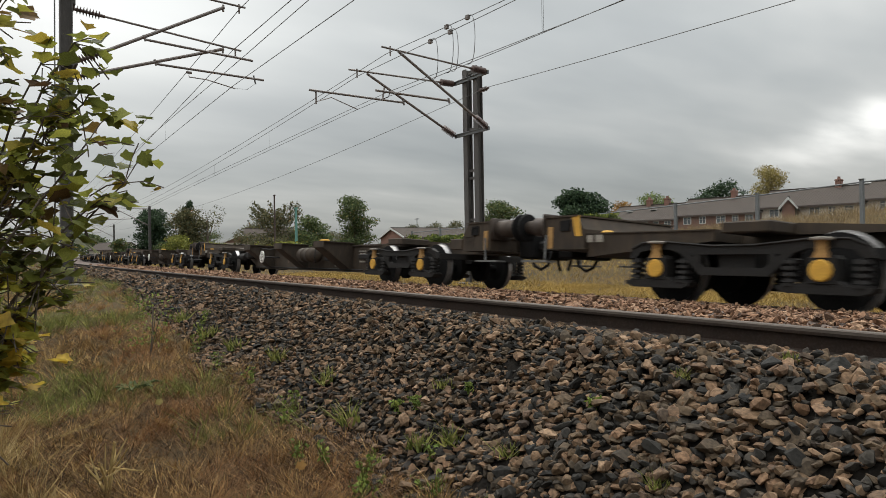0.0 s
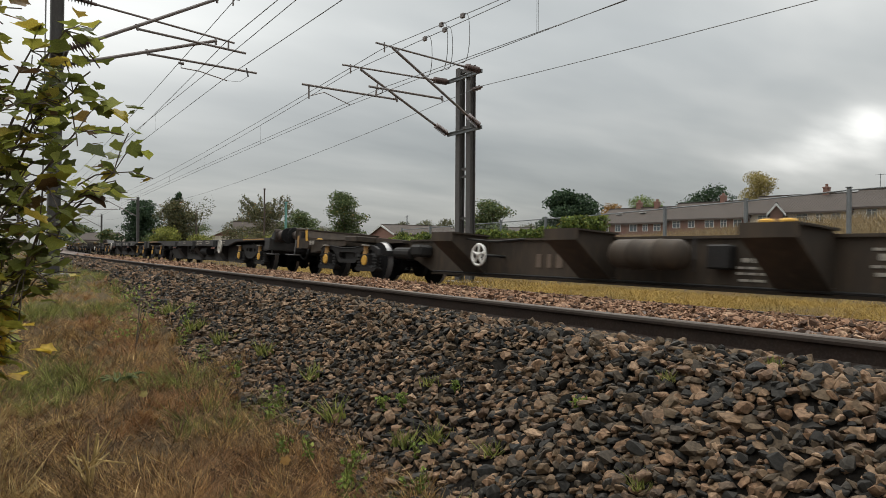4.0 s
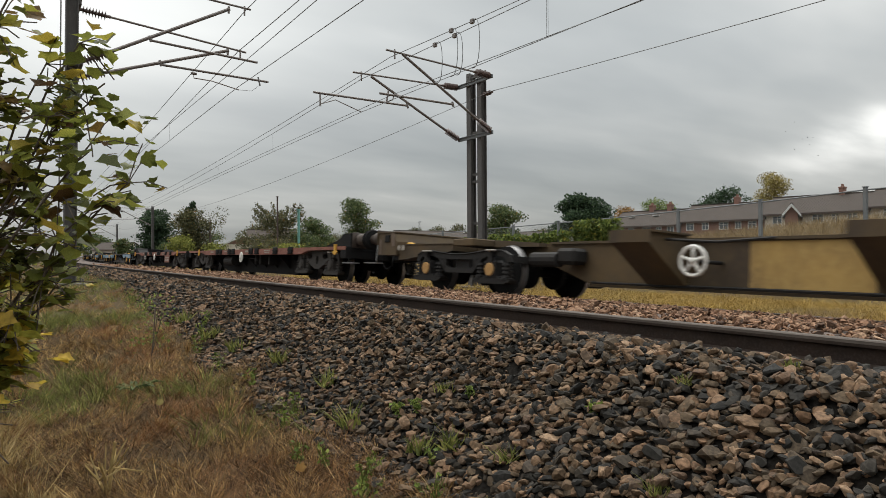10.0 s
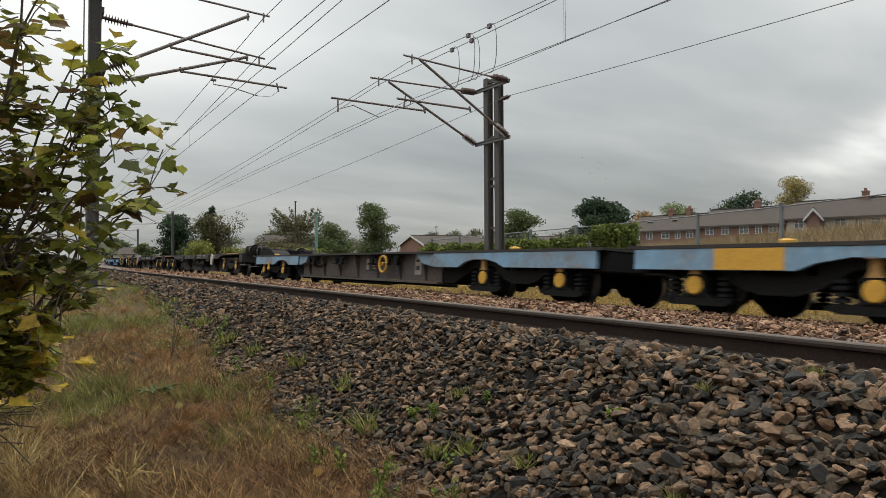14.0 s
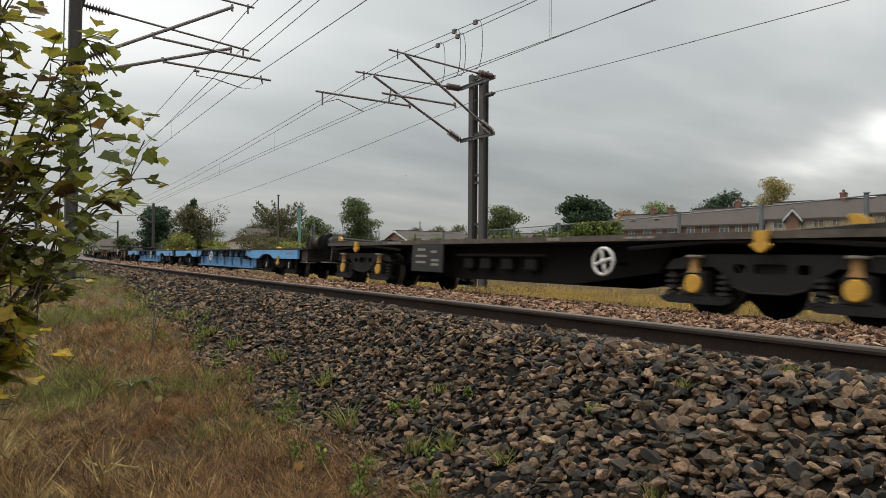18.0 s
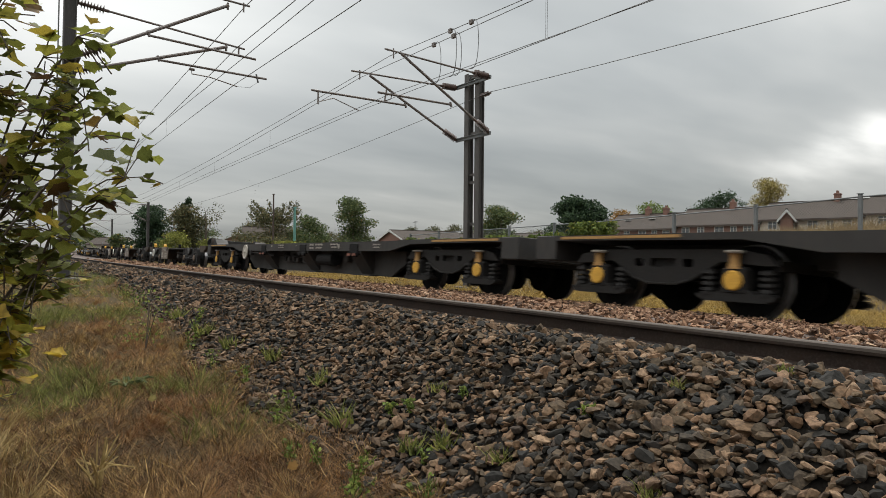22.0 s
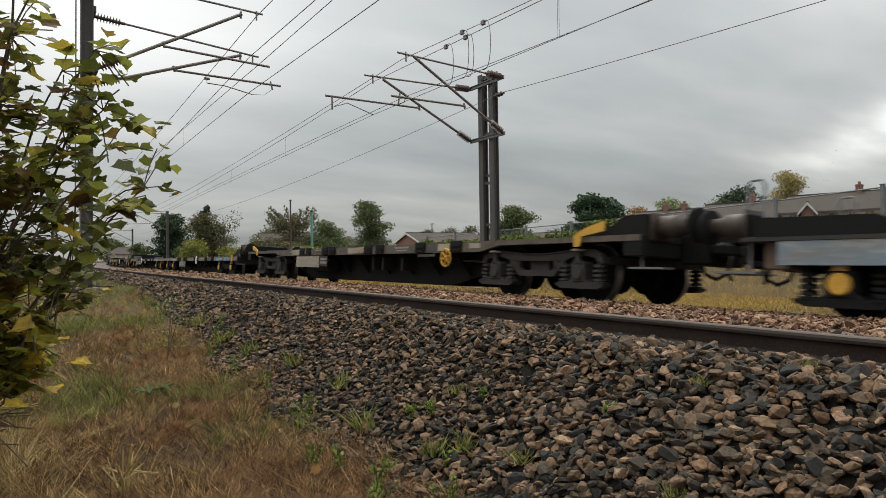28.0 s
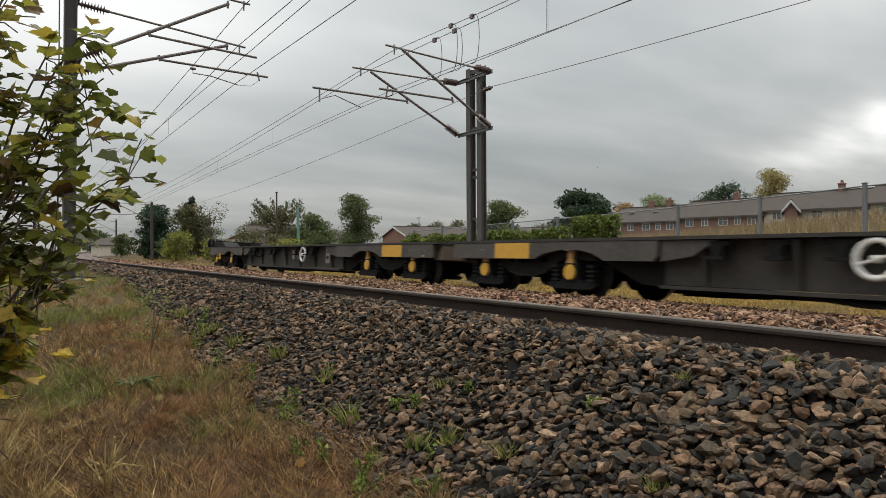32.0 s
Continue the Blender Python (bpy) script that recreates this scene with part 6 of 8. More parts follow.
    def window(bm):
        box(bm, -0.085, 0.085, -0.004, 0.02, -0.06, 0.06)
        for a, b, c, d in ((-0.1, 0.1, 0.055, 0.075), (-0.1, 0.1, -0.075, -0.055), (-0.1, -0.08, -0.06, 0.06), (0.08, 0.1, -0.06, 0.06)):
            box(bm, a, b, -0.02, 0.02, c, d)
    for k in (-1, 1):
        turn = (0, 0, 0) if k > 0 else (0, 0, math.pi)
        sp("pad", "bolster_pad", pad, paint, w, (k * 6.8, 0, 0), "", False, turn)
        e = sp(("block", k), "end_block", lambda bm: block(bm, k > 0), tint, w, None, "", False, turn)
        part("lamp_pocket", shared("window", window, "pocket", M["black"]), None, e, "", (9.63 * 1, -1.052 if k > 0 else 1.052, 1.03))
        sp("stripe", "corner_stripe", lambda bm: box(bm, -0.05, 0.05, -0.006, 0.004, -0.16, 0.16), M["deck_rust"] if caps is M["rust_yellow"] else M["rust_yellow"], w, (k * 9.94, -1.056, 0.86), "weathered corner plate")
        end_gear(w, k * 10.08, k)
        bogie(w, k * h, "a", 2.0, M["dark_bogie"], caps, cap_label)
    sp("stripe2", "warning_stripe", lambda bm: prism(bm, [(-0.1, 0.0), (0.04, 0.0), (0.1, -0.3), (-0.02, -0.3)], -0.006, 0.002), M["deck_rust"] if caps is M["rust_yellow"] else M["yellow"], w, (-9.4, -1.055, 1.17), "faded warning stripe")
    for x in (3.05, 3.28):
        sp("knob", "twistlock", knob, M["yellow"], w, (x, -1.1, 0.98), "yellow twistlock")
    sp("knob", "twistlock", knob, M["yellow"], w, (-9.0, -0.85, 0.9), "yellow twistlock")
    bars(w, [(4.0, 0.76, 0.42, 0.03), (4.0, 0.68, 0.3, 0.07), (4.0, 0.58, 0.44, 0.03), (4.0, 0.5, 0.36, 0.04), (5.3, 0.8, 0.3, 0.03), (5.3, 0.74, 0.26, 0.03), (2.5, 0.62, 0.3, 0.05), (2.5, 0.53, 0.42, 0.03), (2.5, 0.46, 0.42, 0.03), (2.5, 0.38, 0.36, 0.03), (4.75, 0.72, 0.3, 0.06)], -0.425)
    bars(w, [(-1.2, 0.55, 0.2, 0.22), (-0.95, 0.55, 0.16, 0.22), (-0.72, 0.55, 0.16, 0.22)] if paint is not M["spine_yellow"] else [], -0.425, M["deck_rust"])
    if paint is M["spine_yellow"]:
        sp("old_panel", "painted_panel", lambda bm: box(bm, -1.70, -0.30, -0.008, 0.0, 0.29, 0.87), M["old_yellow"], w, (0, -0.422, 0), "panel of old yellow paint")
    bars(w, [(-9.05, 0.83, 0.34, 0.1)], -1.052)
    return w


def deep_wagon(label, front, rear, k_out, paint):
    """A deep-sided flat wagon with raised ends; k_out: the end with buffers."""
    w, h = base_of("container_wagon", label, front, rear)

    def sill(bm, s):
        if s:
            a, b = s * 1.2, s * 1.12
            prism(bm, [(-5.25, 0.74), (5.25, 0.74), (6.1, 0.88), (9.4, 0.90), (9.4, 0.965), (6.0, 0.965), (5.2, 0.95), (-5.2, 0.95), (-6.0, 0.965), (-9.4, 0.965), (-9.4, 0.90), (-6.1, 0.88)], a, b)

    def web(bm, s):
        prism(bm, [(-5.3, 0.5), (-4.7, 0.21), (4.7, 0.21), (5.3, 0.5), (5.3, 0.76), (-5.3, 0.76)], s * 0.8, s * 0.72)

    def deck(bm):
        box(bm, -4.7, 4.7, -0.74, 0.74, 0.21, 0.25)
        box(bm, -9.4, 9.4, -1.12, 1.12, 0.9, 0.94)
        box(bm, -9.0, 9.0, -0.3, 0.3, 0.6, 0.9)
    for s in (-1, 1):
        sp(("deep_sill", s), "side_sill", lambda bm: sill(bm, s), paint, w)
        sp(("deep_web", s), "belly_web", lambda bm: web(bm, s), paint, w)
        for x in (-2.7, 0.5, 3.6):
            sp(("deep_arm", s), "outrigger", lambda bm: cross(bm, [(s * 0.8, 0.76), (s * 1.17, 0.76), (s * 1.17, 0.70), (s * 0.8, 0.24)], -0.3, 0.3), paint, w, (x, 0, 0))
            sp(("deep_foot", s), "outrigger_foot", lambda bm: cross(bm, [(s * 0.8, 0.20), (s * 1.0, 0.20), (s * 1.0, 0.235), (s * 0.8, 0.235)], -0.5, 0.5), paint, w, (x, 0, 0))
    sp("deep_deck", "deck", deck, paint, w)
    sp("deep_round", "round_mark", lambda bm: lathe(bm, (0, -0.006, 0), (0, 1, 0), [(0, 0.05), (0.004, 0.055), (0.01, 0.055)], 16), M["pale"], w, (2.75, -1.2, 0.85), "pale round mark")

    def end(bm):
        box(bm, 9.0, 9.42, -1.21, 1.21, 0.62, 0.97, 0.01)
    for k in (-1, 1):
        sp("deep_end", "headstock", end, paint, w, None, "", False, (0, 0, 0 if k > 0 else math.pi))
        bogie(w, k * h, "b", 2.0, M["dark_bogie"], M["yellow"], "yellow axle cap")
        sp("edge_strip", "edge_strip", lambda bm: box(bm, -1.0, 1.0, -0.006, 0.003, -0.018, 0.018), M["rust_yellow"], w, (k * 7.9, -1.203, 0.932), "faded yellow edge strip")
    end_gear(w, k_out * 9.42, k_out)

    face = (0, 0, 0 if k_out > 0 else math.pi)
    for s in (-1, 1):
        sp(("deep_side", s), "beam_wedge", lambda bm: prism(bm, [(8.8, 0.97), (9.42, 0.97), (9.42, 1.2), (9.2, 1.2), (9.0, 1.06)], s * 1.0, s * 0.55), paint, w, None, "", False, face)
    sp("deep_beam", "buffer_beam", lambda bm: box(bm, 9.425, 9.45, -1.1, 1.1, 0.9, 1.18, 0.008), paint, w, None, "", False, face)

    def pocket(bm):
        box(bm, -0.22, 0.22, -0.02, 0.08, -0.14, 0.12, 0.02)
        for x in (-0.13, 0.13):
            box(bm, x - 0.09, x + 0.09, -0.06, 0.0, -0.19, -0.1, 0.01)
    for x in (-2.7, 0.5, 3.6):
        sp("pocket", "spigot_pocket", pocket, M["black"], w, (x, -1.2, 0.8))
    for x in (-2.7, 3.6):
        for e in (-0.13, 0.13):
            sp("pocket_plate", "pocket_plate", lambda bm: box(bm, -0.08, 0.08, -0.01, 0.004, -0.025, 0.025), M["red_sill"], w, (x + e, -1.262, 0.655), "rusty red pocket plate")
    sp("disc", "brake_disc_wheel", lambda bm: hand_wheel(bm, 0.23, solid=True), M["disc_grey"], w, (-4.41 * k_out * -1 if k_out > 0 else -4.41, -1.24, 0.70), "white solid handbrake disc", True)

    iron = M["dark_bogie"]
    sp("dg1", "brake_link", lambda bm: tube(bm, [(-4.3, -1.18, 0.72), (-3.2, -1.2, 0.66), (-2.0, -1.1, 0.6)], 0.018), iron, w)
    sp("dg2", "bracket", lambda bm: box(bm, -4.05, -3.9, -1.22, -1.1, 0.6, 0.76, 0.01), iron, w)
    sp("dg3", "brake_pipe", lambda bm: tube(bm, [(-1.8, -0.85, 0.68), (-1.7, -0.88, 0.5), (-1.0, -0.88, 0.46), (-0.4, -0.85, 0.44)], 0.02), iron, w)
    sp("dg4", "bracket", lambda bm: box(bm, -1.6, -1.5, -0.92, -0.8, 0.46, 0.74), iron, w)
    sp("dg5", "brake_rod", lambda bm: rod(bm, (-2.0, -0.9, 0.62), (0.1, -0.9, 0.58), 0.02, 6), iron, w)
    for x, z, a, b in ((-1.3, 0.52, 0.09, 0.16), (-0.95, 0.56, 0.06, 0.22), (-0.6, 0.5, 0.1, 0.14), (-0.15, 0.55, 0.05, 0.2), (2.6, 0.58, 0.12, 0.18)):
        sp(("dgv", a, b), "valve_box", lambda bm: box(bm, -a, a, -0.92, -0.79, -b / 2, b / 2, 0.015), M["grey_bogie"], w, (x, 0, z))
    sp("dg6", "brake_cylinder", lambda bm: rod(bm, (1.25, -0.98, 0.54), (2.15, -0.98, 0.54), 0.15, 14), M["black"], w)
    bars(w, [(1.1, 0.90, 0.3, 0.05), (1.1, 0.81, 0.3, 0.05), (1.55, 0.90, 0.5, 0.045), (1.55, 0.82, 0.4, 0.045), (-1.2, 0.9, 0.45, 0.03), (-1.2, 0.84, 0.5, 0.03), (2.5, 0.9, 0.5, 0.035), (2.5, 0.83, 0.36, 0.035),
             (4.7, 0.88, 0.36, 0.03), (4.7, 0.82, 0.3, 0.03), (-2.0, 0.88, 0.1, 0.05), (0.0, 0.88, 0.06, 0.04)])
    return w


def sill_wagon(label, front, rear, k_out, sill, web, z_top, style, iron, caps, cap_label, wheel_at, wheel_mat, end=8.26, panels=(), daubs=()):
    """A flat wagon with a coloured side sill over a dark fish-belly web."""
    w, h = base_of("container_wagon", label, front, rear)
    zt = z_top

    def side(bm):
        for s in (-1, 1):
            a, b = sorted((s * 1.22, s * 1.12))
            thin = zt - (0.145 if style == "b" else 0.08)
            deep = zt - (0.15 if style == "b" else 0.18)
            prism(bm, [(-5.3, deep), (5.3, deep), (5.9, thin - 0.001), (end, thin), (end, zt), (-end, zt), (-end, thin), (-5.9, thin - 0.001)], a, b)
    sp(("sill", zt, end), "side_sill", side, sill, w)
    for i, (x0, x1, z0, z1, m) in enumerate(daubs):      # plates and daubed paint along the sill, with ragged ends
        rr = random.Random(i * 7 + int(x0 * 10))
        n = 4
        edge = [(x0 + (x1 - x0) * k / n, z0 + 0.025 * rr.random()) for k in range(n + 1)] + [(x1 - (x1 - x0) * k / n, z1 - 0.03 * rr.random()) for k in range(n + 1)]
        sp(("daub", x0, x1, z0), "painted_plate", lambda bm: prism(bm, edge, -1.228, -1.221), M[m], w, None, "daubed paint on the sill")

    def belly(bm):
        for s in (-1, 1):
            prism(bm, [(-5.4, 0.52), (-4.7, 0.34), (-3.7, 0.13), (3.7, 0.13), (4.7, 0.34), (5.4, 0.52), (5.4, zt - 0.15), (-5.4, zt - 0.15)], s * 0.72, s * 0.64)
            for i in range(9):
                x = -4.4 + i * 1.1
                cross(bm, [(s * 0.72, zt - 0.17), (s * 1.15, zt - 0.17), (s * 0.74, 0.3)], x - 0.012, x + 0.012)
        box(bm, -3.7, 3.7, -0.64, 0.64, 0.13, 0.17)
        box(bm, -end, end, -1.12, 1.12, zt - 0.06, zt - 0.02)
        box(bm, -end, end, -0.3, 0.3, zt - 0.3, zt - 0.05)
    sp(("belly", zt, end), "belly_web", belly, web, w)
    for k in (-1, 1):
        sp(("hs", zt, end), "headstock", lambda bm: box(bm, end - 0.3, end + 0.02, -1.21, 1.21, zt - 0.28, zt + 0.004, 0.01), web, w, None, "", False, (0, 0, 0 if k > 0 else math.pi))
        bogie(w, k * h, style, 2.0, iron, caps, cap_label, 0.35 if style == "b" else 0.42)
        if style == "c" or (style == "b" and k == k_out):
            sp("hook", "lashing_hook", hook_mesh, M["yellow"], w, (k * (h + 0.1 + 1.4 * (k == k_out)), -1.24, zt - 0.07), "yellow lashing hook")
    end_gear(w, k_out * (end + 0.02), k_out, 1.04)

    face = (0, 0, 0 if k_out > 0 else math.pi)
    for s in (-1, 1):
        sp(("raised_side", zt, end, s, style), "beam_wedge", lambda bm: prism(bm, [(end - 1.2, zt), (end, zt), (end, 1.06), (end - 0.5, 1.03)] if style == "b" else [(end - 1.5, zt), (end, zt), (end, 1.2), (end - 0.4, 1.2), (end - 0.6, 1.08)], s * 1.1, s * 0.5), M["black"], w, None, "", False, face)
    sp(("raised", zt, end), "buffer_beam", lambda bm: box(bm, end + 0.004, end + 0.03, -1.1, 1.1, zt - 0.1, 1.2, 0.008), web, w, None, "", False, face)

    def stow(bm):
        for e in (0, 0.02):
            box(bm, -0.16, 0.16, -0.05, 0.02, -0.09 + e * 4, -0.06 + e * 4)
        box(bm, -0.19, 0.19, -0.03, 0.0, -0.1, 0.1, 0.01)
    for x in (-3.4, -2.9, -1.7, -1.2, 0.9, 1.5, 3.3, 4.6):
        sp("stow", "twistlock_stowage", stow, M["black"], w, (x, -1.225, zt - 0.07))
    sp(("wheel6", wheel_mat.name), "hand_wheel", lambda bm: hand_wheel(bm, 0.18, 6, 0.02), wheel_mat, w, (wheel_at, -1.26, zt - 0.265 if style == "c" else 0.65), "spoked handbrake wheel", True)

    sp("brake_shaft", "brake_shaft", lambda bm: rod(bm, (0, -0.0, 0), (0, 0.56, 0), 0.025), M["dark_bogie"], w, (wheel_at, -1.26, zt - 0.265 if style == "c" else 0.65))
    sp("brake_link", "brake_link", lambda bm: tube(bm, [(0.3, 0, 0.6), (1.0, 0, 0.58), (1.2, 0.05, 0.45)], 0.018), M["dark_bogie"], w, (wheel_at, -1.05, 0))
    sp("brake_cylinder", "brake_cylinder", lambda bm: rod(bm, (-0.55, 0, 0), (0.55, 0, 0), 0.17, 14), M["dark_bogie"], w, (-2.35, -0.95, 0.5))
    for x in (0.8, 1.3, 2.2):
        sp("hanger", "bracket", lambda bm: box(bm, -0.05, 0.05, -1.05, -0.72, 0.4, 0.7, 0.01), M["dark_bogie"], w, (x, 0, 0))
    if wheel_mat is M["yellow"]:      # bright brackets at the corners
        for k in (-1, 1):
            sp(("bracket", k), "corner_bracket", lambda bm: prism(bm, [(k * x, z) for x, z in ((end - 1.2, zt - 0.14), (end - 1.08, zt - 0.14), (end - 1.05, zt), (end - 0.62, zt + 0.06), (end - 0.62, zt + 0.2), (end - 0.95, zt + 0.12), (end - 1.2, zt + 0.02))], -1.25, -1.225), M["yellow"], w, None, "yellow painted corner bracket")
    for x, z, a, b, m in panels:
        p = sp(("panel", a, b), "sign_panel", lambda bm: box(bm, -a / 2, a / 2, -0.012, 0.0, -b / 2, b / 2), M[m], w, (x, -1.235, z), "board with faded lettering")
        for i in range(10):
            part("lettering", shared(("pb", a, b, i % 3), lambda bm: box(bm, -a * (0.05 + 0.02 * (i % 3)), a * (0.05 + 0.02 * (i % 3)), -0.003, 0.0, -b * 0.11, b * 0.11), "lettering", M["pale"]), None, p, "", (a * (0.18 * (i % 5) - 0.36 + 0.012 * (i // 5)), -0.014, b * (0.17 - 0.34 * (i // 5))))
    bars(w, [(-4.2, zt - 0.07, 0.5, 0.05), (-2.2, zt - 0.05, 0.4, 0.03), (0.4, zt - 0.07, 0.35, 0.06), (2.5, zt - 0.06, 0.6, 0.04), (2.5, zt - 0.12, 0.5, 0.03)], -1.222)
    return w


def low_wagon(label, front, rear, k_out, skirt, web, square, wheel_mat, caps, cap_label, end=8.62, marks=True):
    """A low flat wagon: plate web with ribs between the bogies, curved skirts over them."""
    w, h = base_of("container_wagon", label, front, rear)

    def skirts(bm, k, s):
        tip = end - 0.45 if k == k_out else end - 0.34
        a, b = sorted((s * 1.22, s * 1.15))
        prism(bm, [(k * 3.88, 0.60), (k * 3.95, 0.53), (k * 4.75, 0.53), (k * 4.95, 0.62), (k * 5.2, 0.67), (k * 5.6, 0.68), (k * 5.95, 0.62), (k * 6.15, 0.54), (k * tip, 0.54), (k * tip, 0.79), (k * 3.88, 0.79)], a, b)
        prism(bm, [(k * 3.85, 0.53), (k * 3.85, 0.79), (k * 3.1, 0.79), (k * 3.4, 0.60)], s * 1.05, s * 1.18)
    for k in (-1, 1):
        for s in (-1, 1):
            sp(("skirt", end, k, s, k_out), "skirt", lambda bm: skirts(bm, k, s), skirt, w)

    def web_mesh(bm):
        for s in (-1, 1):
            prism(bm, [(-3.9, 0.25), (3.9, 0.25), (3.9, 0.79), (-3.9, 0.79)], s * 1.02, s * 1.0)
            for i in range(7):
                x = -3.3 + i * 1.1
                cross(bm, [(s * 1.02, 0.78), (s * 1.17, 0.78), (s * 1.13, 0.62), (s * 1.05, 0.26), (s * 1.02, 0.26)], x - 0.02, x + 0.02)
            a, b = sorted((s * 1.12, s * 0.98))
            box(bm, -3.9, 3.9, a, b, 0.20, 0.245)
    sp("low_web", "ribbed_web", web_mesh, web, w)

    def deck(bm):
        lo, hi = (-end + 0.2, end - 0.02) if k_out > 0 else (-end + 0.02, end - 0.2)
        box(bm, lo, hi, -1.23, 1.23, 0.794, 0.835)
        box(bm, -end, end, -0.35, 0.35, 0.5, 0.79)
    sp(("low_deck", end, k_out), "deck", deck, M["spine_dark"], w)

    for k in (-1, 1):
        sp(("low_head", end), "headstock", lambda bm: box(bm, end - 0.5, end - 0.22, -1.08, 1.08, 0.5, 0.79, 0.01), M["deck_rust"] if wheel_mat is M["white"] else M["black"], w, None, "", False, (0, 0, 0 if k > 0 else math.pi))

    for k in (-1, 1):
        sp("frame_end", "underframe", lambda bm: prism(bm, [(3.9, 0.22), (4.3, 0.24), (4.9, 0.5), (5.1, 0.62), (5.1, 0.78), (3.9, 0.78)], -0.98, 0.98), M["black"], w, None, "", False, (0, 0, 0 if k > 0 else math.pi))

    def under(bm):
        rod(bm, (-3.0, -0.85, 0.18), (4.2, -0.85, 0.18), 0.03, 6)
        tube(bm, [(-2.2, -1.0, 0.2), (-1.6, -1.02, 0.14), (1.6, -1.02, 0.14), (2.4, -1.0, 0.2)], 0.025)
        box(bm, -4.0, -3.4, -0.6, 0.6, 0.12, 0.25, 0.03)
    sp("under", "brake_rigging", under, M["black"], w)
    for k in (-1, 1):
        bogie(w, k * h, "b", 2.0, M["black"], caps, cap_label, 0.35)
        if skirt is not M["grey_brown"]:
            sp("knob", "twistlock", knob, M["yellow"], w, (k * 6.3, -1.1, 0.835), "yellow twistlock")
        if square:
            sp("square", "paint_patch", lambda bm: box(bm, -0.42, 0.42, -0.005, 0.003, -0.12, 0.12), M["yellow"], w, (-k_out * 6.68, -1.222, 0.665), "yellow painted patch") if k > 0 else None
    sp("hook", "lashing_hook", hook_mesh, M["yellow"], w, (k_out * 6.65, -1.24, 0.49), "yellow lashing hook")

    face = (0, 0, 0 if k_out > 0 else math.pi)
    wedge = [(end - 0.45, 0.835), (end - 0.01, 0.835), (end - 0.01, 1.18), (end - 0.28, 1.18), (end - 0.4, 1.0)] if k_out > 0 else [(end - 1.9, 0.835), (end - 0.01, 0.835), (end - 0.01, 1.07), (end - 1.3, 1.05)]
    for s in (-1, 1):
        sp(("wedge", end, k_out, s), "beam_wedge", lambda bm: prism(bm, wedge, s * 1.0, s * 0.45), M["black"], w, None, "", False, face)
    sp(("ends", end), "buffer_beam", lambda bm: box(bm, end - 0.005, end + 0.03, -1.05, 1.05, 0.6, 1.12, 0.008), M["black"], w, None, "", False, face)

    def loop(bm):
        tube(bm, [(-0.1, 0, -0.2), (-0.1, 0, 0.24), (-0.06, 0, 0.3), (0.06, 0, 0.3), (0.1, 0, 0.24), (0.1, 0, -0.2)], 0.016, 6)
    for s in (-1, 1):
        sp("loop", "grab_rail", loop, M["galv"], w, (k_out * (end - 0.05), s * 0.98, 1.2), "grey looped grab rail")
    end_gear(w, k_out * (end + 0.02), k_out, 1.0)

    def stow(bm):
        box(bm, -0.17, 0.17, -0.05, 0.0, -0.03, 0.02)
        prism(bm, [(-0.1, 0.02), (0.1, 0.02), (0.05, -0.17), (-0.05, -0.17)], -0.06, -0.01)
        box(bm, -0.13, 0.13, -0.1, 0.0, -0.19, -0.15)
    for x in (-3.1, -2.4, -1.75, -0.75, 0.2, 0.85, 1.55, 2.2, 2.85) if k_out > 0 else (-3.1, -2.75, -1.15, -0.8, 1.0, 1.8, 2.2):
        sp("low_stow", "twistlock_stowage", stow, M["black"], w, (x, -1.12, 0.75))
    sp(("wheel_low", wheel_mat.name), "hand_wheel", lambda bm: hand_wheel(bm, 0.21, 2, 0.03, thin=0.45), wheel_mat, w, (-1.42 if k_out > 0 else 1.66, -1.2, 0.58), "handbrake wheel", True)

    def valve(bm):
        box(bm, -0.05, 0.05, -0.1, 0.0, -0.05, 0.05)
        lathe(bm, (0, -0.05, 0), (1, 0, 0), [(0.05, 0.05), (0.2, 0.07), (0.3, 0.03)], 8)
    for x in (2.75, 3.15):
        sp("valve", "brake_valve", valve, M["black"], w, (x - 5.6 * (k_out < 0), -1.03, 0.55))
    if marks:
        if k_out > 0:
            sp("blue_label", "label_plate", lambda bm: box(bm, -0.17, 0.17, -0.006, 0.002, -0.16, 0.16, 0.003), M["blue"], w, (0.12, -1.026, 0.57), "blue label plate with pale marks")
            bars(w, [(-0.4, 0.6, 0.52, 0.1)], -1.024, M["white"])
            bars(w, [(0.12, 0.64, 0.16, 0.1), (0.12, 0.52, 0.16, 0.09)], -1.033)
        else:
            sp("notice", "notice_plate", lambda bm: box(bm, -0.42, 0.42, -0.008, 0.002, -0.16, 0.14, 0.003), M["spine_dark"], w, (0.8, -1.026, 0.58), "dark notice plate with pale marks")
            bars(w, [(0.52, 0.58, 0.16, 0.26), (0.98, 0.63, 0.4, 0.05), (0.98, 0.55, 0.4, 0.035), (0.98, 0.48, 0.36, 0.035)], -1.034)
            sp("data", "data_plate", lambda bm: box(bm, -0.13, 0.13, -0.006, 0.002, -0.2, 0.2, 0.003), M["pale"], w, (2.95, -1.026, 0.57), "pale data plate")
            bars(w, [(2.95, 0.66, 0.16, 0.05), (2.95, 0.51, 0.16, 0.09)], -1.032, M["spine_dark"])
            if wheel_mat is M["white"]:
                sp("hatch", "label_holder", lambda bm: box(bm, -0.17, 0.17, -0.012, 0.003, -0.085, 0.085, 0.004), M["grey_brown"], w, (7.72, -1.224, 0.61), "dull grey label holder")
        bars(w, [(k_out * 7.5, 0.70, 0.5, 0.04)] if k_out > 0 else [(7.95, 0.57, 0.12, 0.04)], -1.222)
